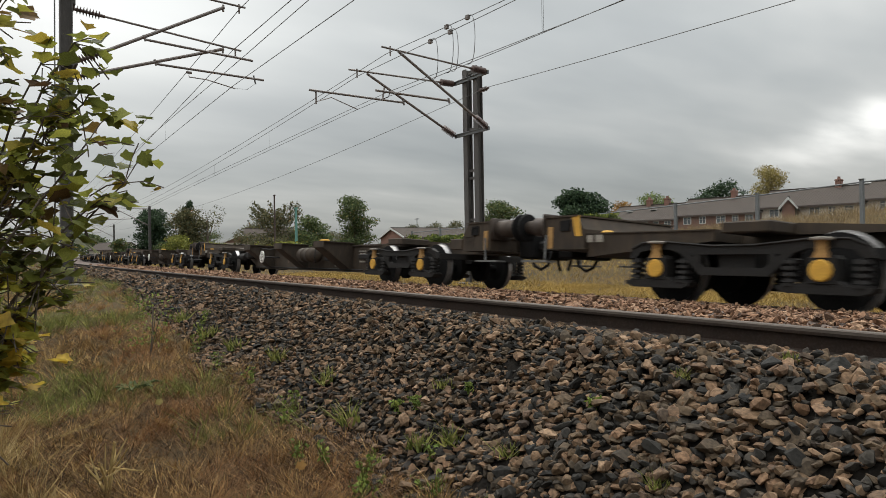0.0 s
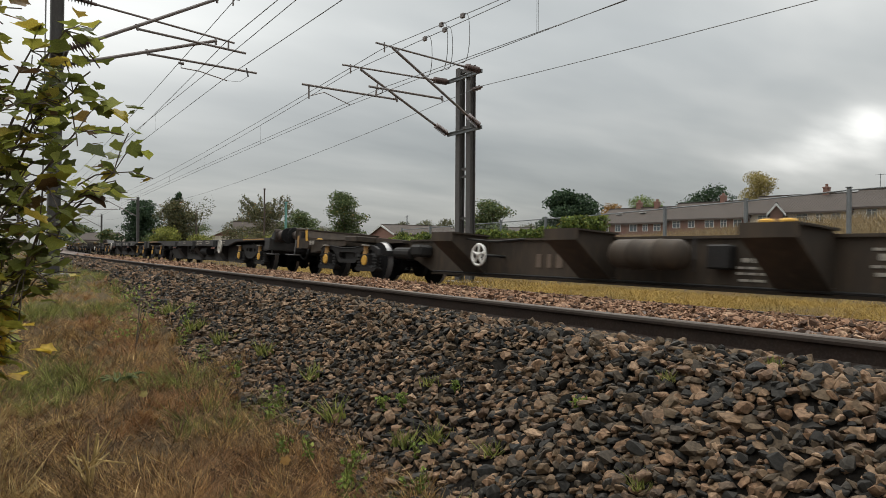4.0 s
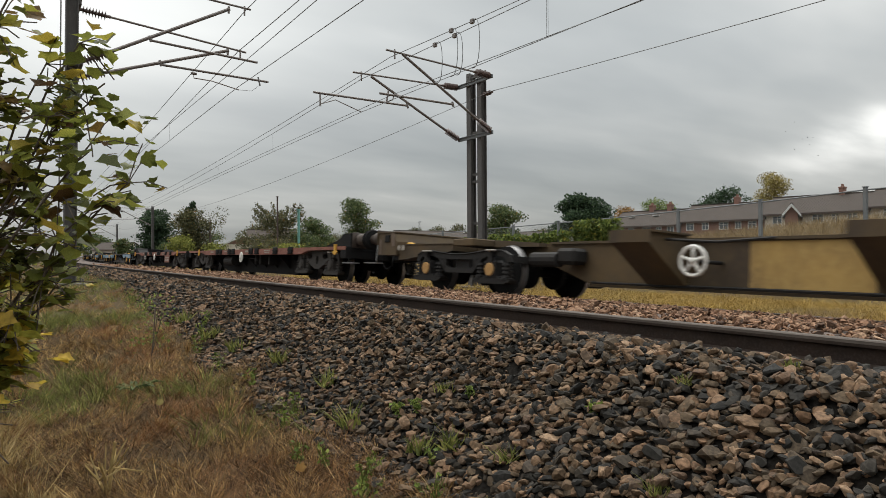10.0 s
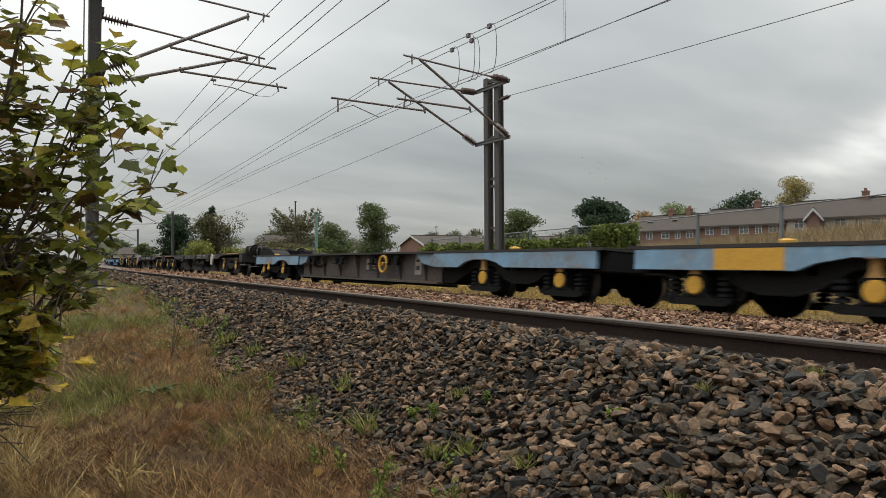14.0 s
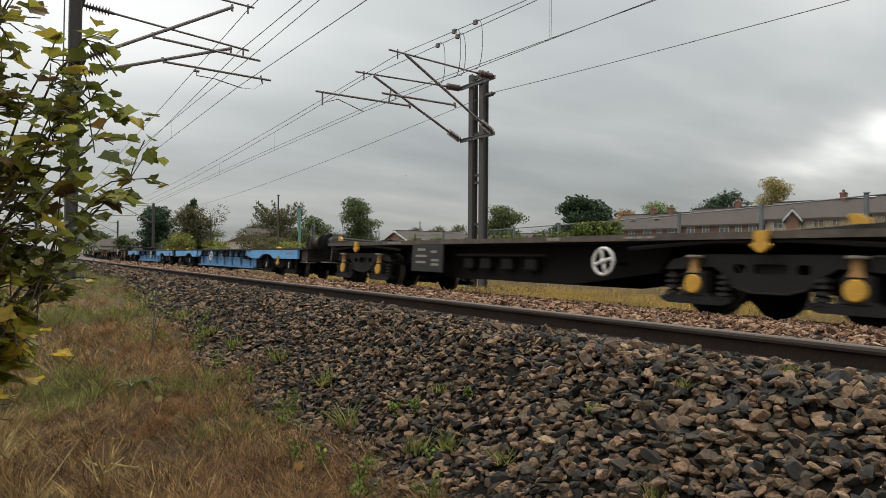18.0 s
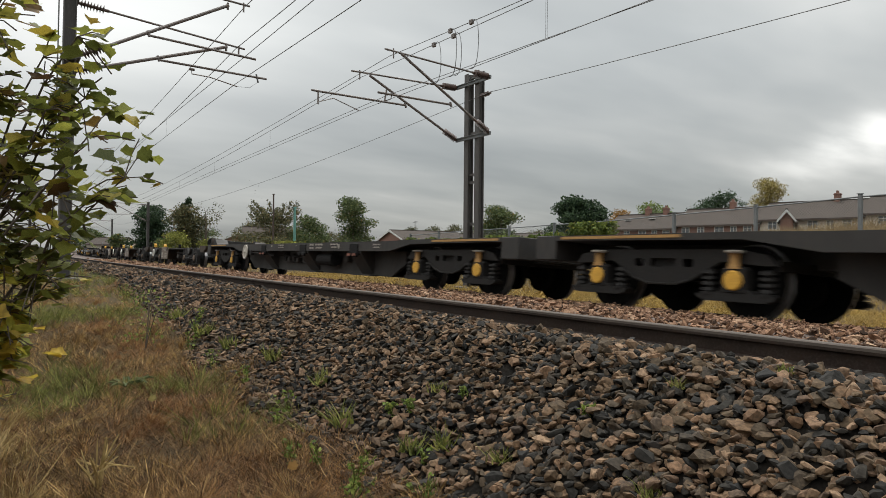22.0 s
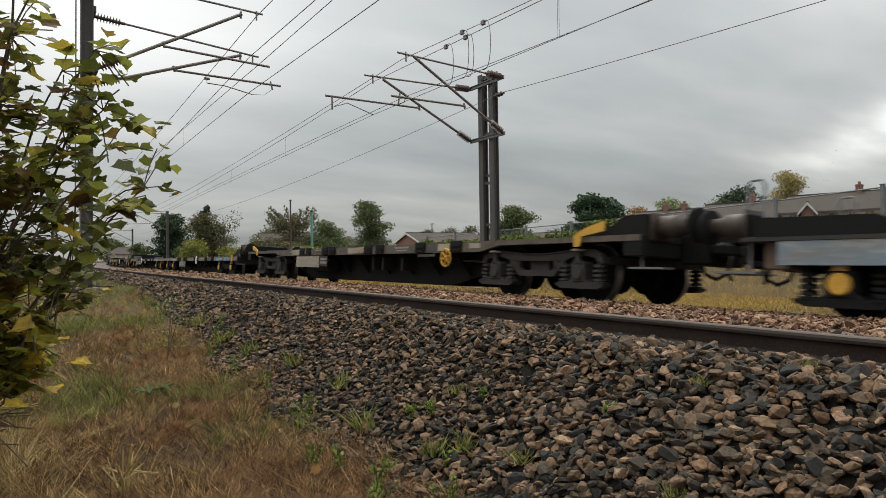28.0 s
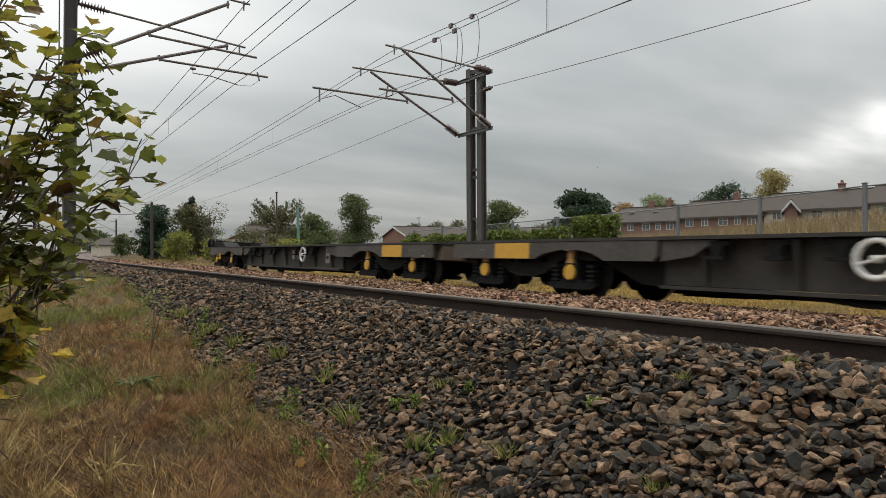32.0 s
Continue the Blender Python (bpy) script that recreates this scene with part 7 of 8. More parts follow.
    return w


def short_wagon(label, front, rear, way=1):
    """A short spine wagon on two close bogies."""
    w, h = base_of("container_wagon", label, front, rear)

    def spine(bm):
        prism(bm, [(-1.9, 0.24), (1.9, 0.24), (2.4, 0.5), (6.2, 0.62), (6.2, 0.88), (-6.2, 0.88), (-6.2, 0.62), (-2.4, 0.5)], -0.4, 0.4)
        for s in (-1, 1):
            a, b = sorted((s * 1.1, s * 0.4))
            box(bm, -2.2, 2.6, a, b, 0.82, 0.86)
            rod(bm, (-0.2, s * 0.8, 0.66), (2.4, s * 0.8, 0.66), 0.04, 8)
            box(bm, 1.2, 1.6, a, b, 0.4, 0.55, 0.02)
    sp("short_spine", "girder", spine, M["spine_dark"], w)

    def platform(bm):
        prism(bm, [(5.72, 0.78), (5.72, 0.95), (6.7, 0.95), (6.7, 0.83), (6.4, 0.68), (5.95, 0.68)], -1.1, 1.1)
        box(bm, 2.4, 5.73, -0.5, 0.5, 0.82, 0.9)
    sp("platform", "end_platform", platform, M["spine_brown"], w)

    def rear_plat(bm):
        prism(bm, [(-5.32, 0.78), (-5.32, 0.94), (-6.3, 0.96), (-6.3, 0.80), (-6.0, 0.68), (-5.6, 0.68)], -1.1, 1.1)
        box(bm, -5.34, -2.4, -0.5, 0.5, 0.82, 0.9)
    sp("rear_plat", "end_platform", rear_plat, M["spine_brown"], w)

    def panel(bm):
        box(bm, -2.05, -0.45, -1.22, -1.18, 0.36, 0.94, 0.008)
        box(bm, -2.0, -0.5, -1.18, -0.4, 0.86, 0.9)
        box(bm, -2.0, -1.94, -1.18, -0.4, 0.36, 0.86)
    p = sp("panel", "side_panel", panel, M["board_brown"], w, (2.64 if way < 0 else 0.04, 0, -0.035), "dull brown board with faded marks")
    for x, z, a, b in ((-1.25, 0.84, 0.8, 0.035), (-1.2, 0.78, 0.6, 0.03), (-1.75, 0.62, 0.36, 0.12), (-1.72, 0.47, 0.5, 0.09), (-0.95, 0.62, 0.5, 0.05), (-0.95, 0.54, 0.6, 0.04), (-0.95, 0.46, 0.5, 0.04)):
        part("lettering", shared(("fl", a, b), lambda bm: box(bm, -a / 2, a / 2, -0.004, 0.0, -b / 2, b / 2), "lettering", M["pale"]), None, p, "", (x, -1.222, z))
    for x, z, a in ((-0.65, 0.84, 0.3),):
        part("vent", shared("vent", lambda bm: [box(bm, -0.14, 0.14, -0.006, 0.0, k * 0.035 - 0.07, k * 0.035 - 0.05) for k in range(5)], "vent", M["black"]), None, p, "", (x, -1.222, z))
    bars(w, [(2.0, 0.6, 0.5, 0.13), (0.9, 0.5, 0.3, 0.03), (0.9, 0.44, 0.3, 0.03), (0.9, 0.38, 0.3, 0.03)], -0.402)
    sp("wheel_f", "hand_wheel", lambda bm: hand_wheel(bm, 0.2, 2, 0.026), M["white"], w, (-4.42 if way > 0 else 4.26, -1.2, 0.62), "white handbrake wheel", True)
    rodm = sp("wheel_rod", "brake_shaft", lambda bm: rod(bm, (0, -1.2, 0.62), (0, -0.4, 0.62), 0.025), M["dark_bogie"], w, (-4.42 if way > 0 else 4.26, 0, 0))

    def horn(bm):
        prism(bm, [(-0.06, 0.0), (0.09, 0.0), (0.09, 0.12), (0.04, 0.18), (-0.04, 0.2), (-0.02, 0.13)], -0.07, 0.07)
    for y in (-0.92, -0.42):
        sp("horn", "container_guide", horn, M["yellow"], w, (-5.67, y, 0.945), "bright yellow container guide")
    for y in (-0.95, 0.6):
        sp("stop", "end_stop", lambda bm: box(bm, -0.07, 0.07, -0.06, 0.06, -0.2, 0.3, 0.01), M["black"], w, (6.77, y, 0.92))
    for k in (-1, 1):
        bogie(w, k * h, "f", 1.95, M["dark_bogie"], M["deck_rust"], "rusty axle cap")
        end_gear(w, k * 6.46, k, 0.9, 0.38, None, False)
    return w


def mid_wagon(label, front, rear):
    """A mid-length dark container wagon with yellow hooks and caps."""
    w, h = base_of("container_wagon", label, front, rear)

    def body(bm):
        for s in (-1, 1):
            a, b = sorted((s * 1.2, s * 1.12))
            prism(bm, [(-3.2, 0.5), (-1.6, 0.28), (1.6, 0.28), (3.2, 0.5), (3.4, 0.88), (-3.4, 0.88)], s * 0.8, s * 0.72)
            tube(bm, [(-6.4, s * 1.15, 0.78), (-5.2, s * 1.15, 0.86), (-4.2, s * 1.15, 0.86), (-3.0, s * 1.15, 0.78)], 0.03, 6)
            tube(bm, [(6.4, s * 1.15, 0.78), (5.2, s * 1.15, 0.86), (4.2, s * 1.15, 0.86), (3.0, s * 1.15, 0.78)], 0.03, 6)
        box(bm, -6.6, 6.6, -1.12, 1.12, 0.86, 0.9)
        box(bm, -6.6, 6.6, -0.3, 0.3, 0.6, 0.86)
    for s in (-1, 1):
        sp(("mid_sill", s), "side_sill", lambda bm: prism(bm, [(-6.6, 0.88), (6.6, 0.88), (6.6, 0.96), (-6.6, 0.96)], s * 1.2, s * 1.12), M["sill_brown"], w)
    sp("mid_body", "body", body, M["black"], w)

    def ends(bm):
        box(bm, 6.25, 6.64, -1.1, 1.1, 0.75, 1.1, 0.02)
        prism(bm, [(4.9, 0.96), (6.3, 0.96), (6.3, 1.04)], -1.1, 1.1)
    for k in (-1, 1):
        sp("mid_end", "headstock", ends, M["spine_dark"], w, None, "", False, (0, 0, 0 if k > 0 else math.pi))
        bogie(w, k * h, "b", 1.8, M["dark_bogie"], M["yellow"], "yellow axle cap", 0.36)
        sp("hook_big", "lashing_hook", lambda bm: prism(bm, [(-0.08, 0.12), (0.08, 0.12), (0.06, 0.0), (0.12, -0.03), (0.06, -0.08), (0.0, -0.12), (-0.06, -0.08), (-0.12, -0.03), (-0.06, 0.0)], -0.03, 0.03), M["yellow"], w, (k * h, -1.25, 0.84), "yellow lashing hook")
        sp("yblock", "corner_plate", lambda bm: prism(bm, [(-0.09, 0.06), (0.0, 0.06), (0.1, 0.0), (0.1, -0.04), (-0.06, -0.04)], -0.05, 0.0), M["yellow"], w, (k * 5.82, -1.2, 1.04), "yellow corner plate")
        end_gear(w, k * 6.64, k, 1.02)
    p = sp("mid_panel", "side_panel", lambda bm: box(bm, -2.45, -1.35, -1.2, -1.16, 0.36, 0.88, 0.008), M["deep_side"], w)
    for x, z, a in ((-2.1, 0.78, 0.3), (-2.1, 0.66, 0.4), (-2.1, 0.54, 0.36), (-1.65, 0.74, 0.2), (-1.6, 0.58, 0.26), (-1.6, 0.5, 0.26)):
        part("lettering", shared(("ml", a), lambda bm: box(bm, -a / 2, a / 2, -0.004, 0, -0.022, 0.022), "lettering", M["pale"]), None, p, "", (x, -1.203, z))
    sp("wheel_m", "hand_wheel", lambda bm: hand_wheel(bm, 0.2, 4, 0.024), M["white"], w, (2.62, -1.22, 0.61), "white handbrake wheel", True)

    for x in (-0.9, -0.4, 0.2, 0.8):
        sp("mg1", "valve_box", lambda bm: box(bm, -0.14, 0.14, -0.95, -0.78, 0.45, 0.66, 0.03), M["dark_bogie"], w, (x, 0, 0))
    sp("mg2", "brake_shaft", lambda bm: rod(bm, (2.62, -1.2, 0.61), (2.62, -0.75, 0.61), 0.03), M["dark_bogie"], w)
    sp("mg3", "brake_rod", lambda bm: rod(bm, (-1.2, -0.98, 0.7), (1.2, -0.98, 0.7), 0.025, 6), M["dark_bogie"], w)
    bars(w, [(1.6, 0.92, 0.3, 0.05), (3.2, 0.92, 0.5, 0.03), (-3.2, 0.92, 0.6, 0.03)])
    return w


YC, RC = "yellow axle cap", "rusty axle cap"
TRAIN = []


def add(w, front, rear):
    TRAIN.append((w, (front + rear) / 2))


SPINE = "weathered dark brown spine container wagon with outrigger arms"
for f, r in ((9.43, -4.47), (-12.02, -25.95), (-33.50, -47.39), (-55.0, -68.9)):
    add(spine_wagon(SPINE, f, r, M["spine_brown"], M["yellow"], YC), f, r)
DEEP = "sooty black deep-sided flat container wagon with a white brake disc"
for f, r, k in ((-75.75, -90.43, 1), (-95.11, -109.96, -1), (-229.6, -244.2, 1), (-248.85, -263.48, -1), (-320.14, -334.62, 1), (-339.34, -353.90, -1)):
    add(deep_wagon(DEEP, f, r, k, M["deep_side"]), f, r)
add(spine_wagon("dark brown spine container wagon with rusty end blocks", -116.61, -130.38, M["spine_dark"], M["rust_yellow"], RC, M["spine_brown"]), -116.61, -130.38)
add(spine_wagon("brown spine wagon with patches of old yellow paint", -137.86, -151.67, M["spine_yellow"], M["rust_yellow"], RC), -137.86, -151.67)
RUST = "flat wagon with a rust-red side sill and sooty belly"
add(sill_wagon(RUST, -158.21, -170.64, 1, M["red_sill"], M["black"], 0.885, "c", M["grey_bogie"], M["grey_bogie"], "", -0.1, M["white"], 8.26), -158.21, -170.64)
add(sill_wagon("rust-red flat wagon with sooty belly and rusty sign board", -175.42, -187.82, -1, M["red_sill"], M["black"], 0.885, "c", M["grey_bogie"], M["grey_bogie"], "", 0.0, M["white"], 8.26,
               ((3.78, 0.53, 1.25, 0.36, "red_sill"), (-3.4, 0.6, 0.9, 0.3, "deep_side"))), -175.42, -187.82)
FADED = "low flat wagon with faded grimy blue skirts and yellow patches"
add(low_wagon(FADED, -193.69, -206.52, 1, M["blue_old"], M["blue_old_web"], True, M["yellow"], M["yellow"], YC), -193.69, -206.52)
add(low_wagon(FADED, -210.89, -223.82, -1, M["blue_old"], M["blue_old_web"], False, M["yellow"], M["yellow"], YC), -210.89, -223.82)
add(mid_wagon("dark mid-length container wagon with yellow hooks and axle caps", -268.91, -278.65), -268.91, -278.65)
BLUE = "low flat container wagon in bright sky blue paint"
add(low_wagon(BLUE, -284.15, -296.93, 1, M["blue"], M["blue_web"], False, M["white"], M["dark_bogie"], ""), -284.15, -296.93)
add(low_wagon(BLUE, -301.70, -314.37, -1, M["blue"], M["blue_web"], False, M["white"], M["dark_bogie"], ""), -301.70, -314.37)
for f, r in ((-359.62, -367.57), (-373.24, -381.27), (-386.93, -395.0)):
    add(short_wagon("short brown container wagon with a lettered board and yellow guides", f, r, -1 if f < -380 else 1), f, r)
GREY = "low flat wagon with grimy grey-brown skirts"
add(low_wagon(GREY, -400.92, -413.9, 1, M["grey_brown"], M["dark_web"], False, M["white"], M["yellow"], YC), -400.92, -413.9)
add(low_wagon("low flat wagon with grey, white and blue daubed skirts", -418.3, -431.46, -1, M["daub_skirt"], M["dark_web"], False, M["white"], M["yellow"], YC), -418.3, -431.46)
add(sill_wagon("flat wagon in patchy brown and beige with a yellow wheel", -437.1, -450.45, 1, M["sill_brown"], M["black"], 0.93, "a", M["grey_bogie"], M["grey_bogie"], "", 4.3, M["yellow"], 8.9,
               ((-2.95, 0.58, 1.75, 0.3, "beige"), (-1.75, 0.6, 0.5, 0.26, "deep_side")),
               ((-4.3, -2.65, 0.76, 0.925, "beige"), (-0.25, 0.78, 0.755, 0.925, "beige"), (0.45, 0.62, 0.77, 0.92, "yellow"), (3.2, 3.9, 0.755, 0.925, "grey_brown"), (3.2, 3.85, 0.66, 0.75, "grey_brown"),
                (3.95, 4.65, 0.76, 0.925, "beige"), (5.0, 5.35, 0.8, 0.92, "beige"))), -437.1, -450.45)
DAUB = "low-deck flat wagon, beige and grey with blue daubed paint"
add(sill_wagon(DAUB, -456.35, -469.22, 1, M["worn_beige"], M["black"], 0.775, "b", M["black"], M["yellow"], YC, 1.4, M["white"], 8.62, ((-2.15, 0.47, 1.6, 0.28, "worn_beige"),),
               ((5.3, 5.75, 0.605, 0.745, "blue_web"), (5.85, 6.25, 0.645, 0.755, "blue_old"), (6.6, 6.95, 0.605, 0.765, "blue_web"), (7.05, 7.5, 0.615, 0.755, "blue_old"), (-5.2, -4.2, 0.615, 0.745, "blue_old"), (3.6, 4.6, 0.605, 0.77, "grey_brown"))), -456.35, -469.22)
add(sill_wagon(DAUB, -473.6, -486.48, -1, M["worn_beige"], M["black"], 0.775, "b", M["black"], M["yellow"], YC, -1.1, M["white"], 8.62, ((-3.0, 0.53, 3.1, 0.34, "dark_web"), (0.68, 0.6, 0.645, 0.28, "grey_brown")),
               ((2.7, 3.15, 0.605, 0.765, "beige"), (5.3, 5.6, 0.605, 0.745, "blue_web"), (5.9, 6.6, 0.615, 0.745, "blue_old"), (1.2, 1.6, 0.605, 0.765, "deck_rust"), (-5.6, -5.2, 0.605, 0.745, "beige"))), -473.6, -486.48)
DARK = "low flat wagon with dark brown skirts and yellow patches"
add(low_wagon(DARK, -492.47, -505.38, 1, M["grey_brown"], M["dark_web"], True, M["white"], M["yellow"], YC), -492.47, -505.38)
add(low_wagon(DARK, -509.76, -522.6, -1, M["grey_brown"], M["dark_web"], True, M["white"], M["yellow"], YC), -509.76, -522.6)


# ---- near vegetation ----
def patch(x, o):
    return 1.35 * noise.noise(Vector((x * 0.8, o * 1.1, 4.0))) + 0.5 * noise.noise(Vector((x * 1.7, o * 1.9, 9.0)))


GREENER = lambda x, o: patch(x, o) + (0.4 if o > -2.5 else 0.0) + (0.45 if x < -9 else 0.0) + 0.9 * math.exp(-((x + 5.6) / 0.9) ** 2 - ((o + 3.4) / 0.5) ** 2) - 0.5 * math.exp(-((x + 3.2) / 1.3) ** 2 - ((o + 3.1) / 0.7) ** 2) - 0.48
EDGE = [(-30, -1.8), (-14, -2.0), (-10, -2.15), (-6.6, -2.12), (-5.4, -1.9), (-3.5, -1.98), (0, -2.1)]
in_cess = lambda x, o: o < steps(EDGE, x) + 0.25 * patch(x * 2, o * 2)
RNG = np.random.default_rng(5)
NEAR_GRASS = [(-3.9, -1.0, -4.6, -1.8, 150), (-6.5, -3.9, -5.0, -1.7, 105), (-11, -6.5, -5.2, -1.6, 80), (-20, -11, -5.4, -1.4, 34), (-60, -20, -6, -1.4, 3), (-1.0, 3, -6, -2.0, 9), (-6.5, -1.0, -7, -4.6, 6)]
turf("dry_grass", "long straw and russet grass on the trackside verge", RNG, NEAR_GRASS, M["grass"], 0.09, 0.0032,
     lambda x, o, r: in_cess(x, o) and r > 0.35 + 0.8 * GREENER(x, o) + 1.1 * noise.noise(Vector((x * 3.2, o * 5.0, 7.0))), 0.75, 34)
turf("matted_thatch", "matted fallen russet grass stems on the verge", RNG, [(-3.9, -1.4, -4.2, -1.9, 4600), (-6.5, -3.9, -4.6, -1.8, 2400), (-10, -6.5, -4.8, -1.8, 900)], M["thatch"], 0.085, 0.0042,
     lambda x, o, r: in_cess(x, o) and r > 0.5 * GREENER(x, o), 1.5)
turf("green_grass", "green grass and weeds on the trackside verge", RNG, NEAR_GRASS, M["green_grass"], 0.13, 0.004,
     lambda x, o, r: in_cess(x, o) and r < 0.2 + 0.7 * GREENER(x, o), 0.5, 30)
# taller pale seed stems by the camera's feet
turf("straw_stems", "tall bleached grass stems in the verge", RNG, [(-5.3, -3.6, -3.95, -3.5, 90), (-7, -5.7, -4.4, -3.6, 8), (-4.1, -1.6, -3.7, -2.4, 0.6)], M["straw"], 0.15, 0.0034, None, 0.85, 26)


def lobed_leaf(rng):
    """A sycamore-like leaf, five lobes, about one unit wide, its stalk at the origin."""
    lobes = [(-150, 0.36), (-118, 0.54), (-104, 0.49), (-88, 0.48), (-70, 0.56), (-55, 0.63), (-44, 0.57), (-30, 0.50), (-17, 0.56), (-9, 0.60), (0, 0.68), (9, 0.60), (17, 0.56), (30, 0.50), (44, 0.57), (55, 0.63), (70, 0.56), (88, 0.48), (104, 0.49), (118, 0.54), (150, 0.36)]
    c = np.array((0.0, 0.38, 0.0))
    v, fold, curl = [c], rng.uniform(0.1, 0.6), rng.uniform(-0.9, 0.1)
    v.append(np.array((0.0, 0.0, 0.0)))
    for a, r in lobes:
        a = math.radians(a + rng.uniform(-5, 5))
        r *= rng.uniform(0.88, 1.1)
        x, y = math.sin(a) * r, 0.38 + math.cos(a) * r
        v.append(np.array((x, y, abs(x) * fold + curl * (y - 0.4) ** 2)))
    n = len(v)
    faces = [[0, 1 + i, 2 + i] for i in range(0, n - 2)] + [[0, n - 1, 1]]
    return np.array(v), faces


def leaf_pose(rng, n, size):
    """Blades hang out and down from their twigs."""
    az = rng.uniform(0, math.tau, n)
    dip = rng.uniform(-0.2, 0.6, n)
    sz = size * rng.uniform(0.45, 1.3, n)
    m = np.zeros((n, 3, 3))
    for i in range(n):
        e = (Matrix.Rotation(az[i], 3, "Z") @ Matrix.Rotation(-dip[i], 3, "X") @ Matrix.Rotation(rng.normal(0, 0.35), 3, "Y"))
        m[i] = np.array(e) * sz[i]
    return m


def make_sycamore():
    rng = np.random.default_rng(17)
    base = Vector((-4.05, -0.32, -0.8))
    ob = thing("sycamore", "young sycamore bush with yellowing lobed leaves", "bush", Matrix.Translation(base))
    tips, twigs = [], bmesh.new()
    rt, fwd, up = Vector((0.55, 0.83, 0)), Vector((-0.83, 0.55, 0)), Vector((0, 0, 1))
    stems = [(0.2, 0.0, 3.6), (0.42, 0.1, 3.1), (0.5, -0.1, 2.6), (0.66, 0.05, 2.3), (0.86, 0.1, 1.62), (0.3, -0.2, 2.9), (0.1, 0.1, 2.4), (0.2, -0.3, 2.0), (0.12, 0.3, 1.6), (0.0, -0.2, 1.3), (0.5, 0.2, 1.12), (0.44, 0.0, 1.0), (0.36, 0.1, 1.25), (0.7, 0.05, 2.02), (0.62, -0.1, 1.9), (0.78, 0.0, 1.5), (0.5, 0.1, 2.2), (-0.2, 0.1, 3.2), (-0.3, 0.0, 2.0), (0.75, -0.1, 1.8), (0.55, 0.0, 1.75),
             (-0.35, 0.2, 2.6), (-0.15, -0.2, 1.7), (-0.4, 0.0, 1.4), (-0.1, 0.1, 0.95), (0.0, -0.1, 0.8), (0.1, 0.2, 1.8)]
    for r, f, h in stems:
        end = rt * r * 1.12 + fwd * f + up * h
        pts = []
        for i in range(9):
            t = i / 8
            p = rt * (r * 1.12 * t ** 1.7) + fwd * (f * t) + up * (h * (t ** 0.9))
            pts.append(p + Vector(rng.normal(0, 0.02, 3)))
        bm = bmesh.new()
        tube(bm, pts, [0.011 * (1 - i / 9) + 0.0025 for i in range(9)], 6)
        part("branch", bm, M["bark"], ob)
        for i in range(2, 9):
            for _ in range(5 if h < 2.2 else 4):
                d = Vector(rng.normal(0, 1, 3)) + rt * 0.7 + up * 0.2
                d.normalize()
                e = pts[i] + d * rng.uniform(0.12, 0.36) * (1.1 - 0.05 * i)
                tube(twigs, [pts[i], pts[i].lerp(e, 0.5) + Vector((0, 0, 0.02)), e], 0.0035, 4)
                tips.append((pts[i], e))
    part("twig", twigs, M["bark"], ob)["kind"] = "stuff"
    shapes = [lobed_leaf(rng) for _ in range(7)]
    where = []
    for a, e in tips:
        for _ in range(rng.integers(1, 5) if 0.85 < a.z < 1.5 else rng.integers(5, 8) if a.z < 0.86 else rng.integers(2, 6)):
            where.append(a.lerp(e, rng.uniform(0.35, 1.05)) + Vector(rng.normal(0, 0.035, 3)))
    where = np.array([w[:] for w in where if w.z > 0.58 + 0.1 * math.sin(w.x * 9)])
    turns = leaf_pose(rng, len(where), 0.087)
    one = ramp_mat("lobed_leaf_single", [(0.0, (0.075, 0.085, 0.022)), (0.4, (0.16, 0.18, 0.04)), (0.78, (0.31, 0.32, 0.06)), (0.92, (0.44, 0.33, 0.05)), (0.95, (0.14, 0.08, 0.03)), (1.0, (0.09, 0.05, 0.025))], per="object", rough=0.55, bump=0, scale=30, sheer=0.45)
    meshes = [mesh_of("leaf", [tuple(c) for c in v], f, one) for v, f in shapes]
    side = where @ np.array(rt[:])
    order = np.argsort(-side)
    for i in order[:300]:
        lf = new("leaf", meshes[int(i) % 7])
        lf.parent = ob
        lf.matrix_basis = Matrix.Translation(Vector(where[i])) @ Matrix([list(r) for r in turns[i]]).to_4x4()
    rest = order[300:]
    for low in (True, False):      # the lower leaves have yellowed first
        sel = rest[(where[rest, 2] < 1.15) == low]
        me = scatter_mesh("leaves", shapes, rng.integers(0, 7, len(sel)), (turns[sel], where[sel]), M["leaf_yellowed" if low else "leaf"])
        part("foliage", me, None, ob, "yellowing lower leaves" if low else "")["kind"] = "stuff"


make_sycamore()


SPROUTS = ((-4.52, -2.03, 0.16), (-4.3, -2.18, 0.14), (-3.48, -2.23, 0.15), (-3.62, -2.35, 0.16), (-3.24, -2.13, 0.14), (-3.05, -2.22, 0.15), (-3.46, -1.65, 0.08), (-3.6, -1.72, 0.09), (-3.18, -1.47, 0.07), (-2.31, -1.36, 0.06),
           (-7.98, -1.8, 0.2), (-7.0, -2.12, 0.2), (-7.4, -1.95, 0.22), (-6.2, -2.1, 0.18), (-5.4, -2.05, 0.16), (-9.5, -2.2, 0.3), (-10.5, -2.2, 0.3), (-3.0, -1.85, 0.09), (-2.75, -2.0, 0.13), (-2.9, -2.3, 0.15))


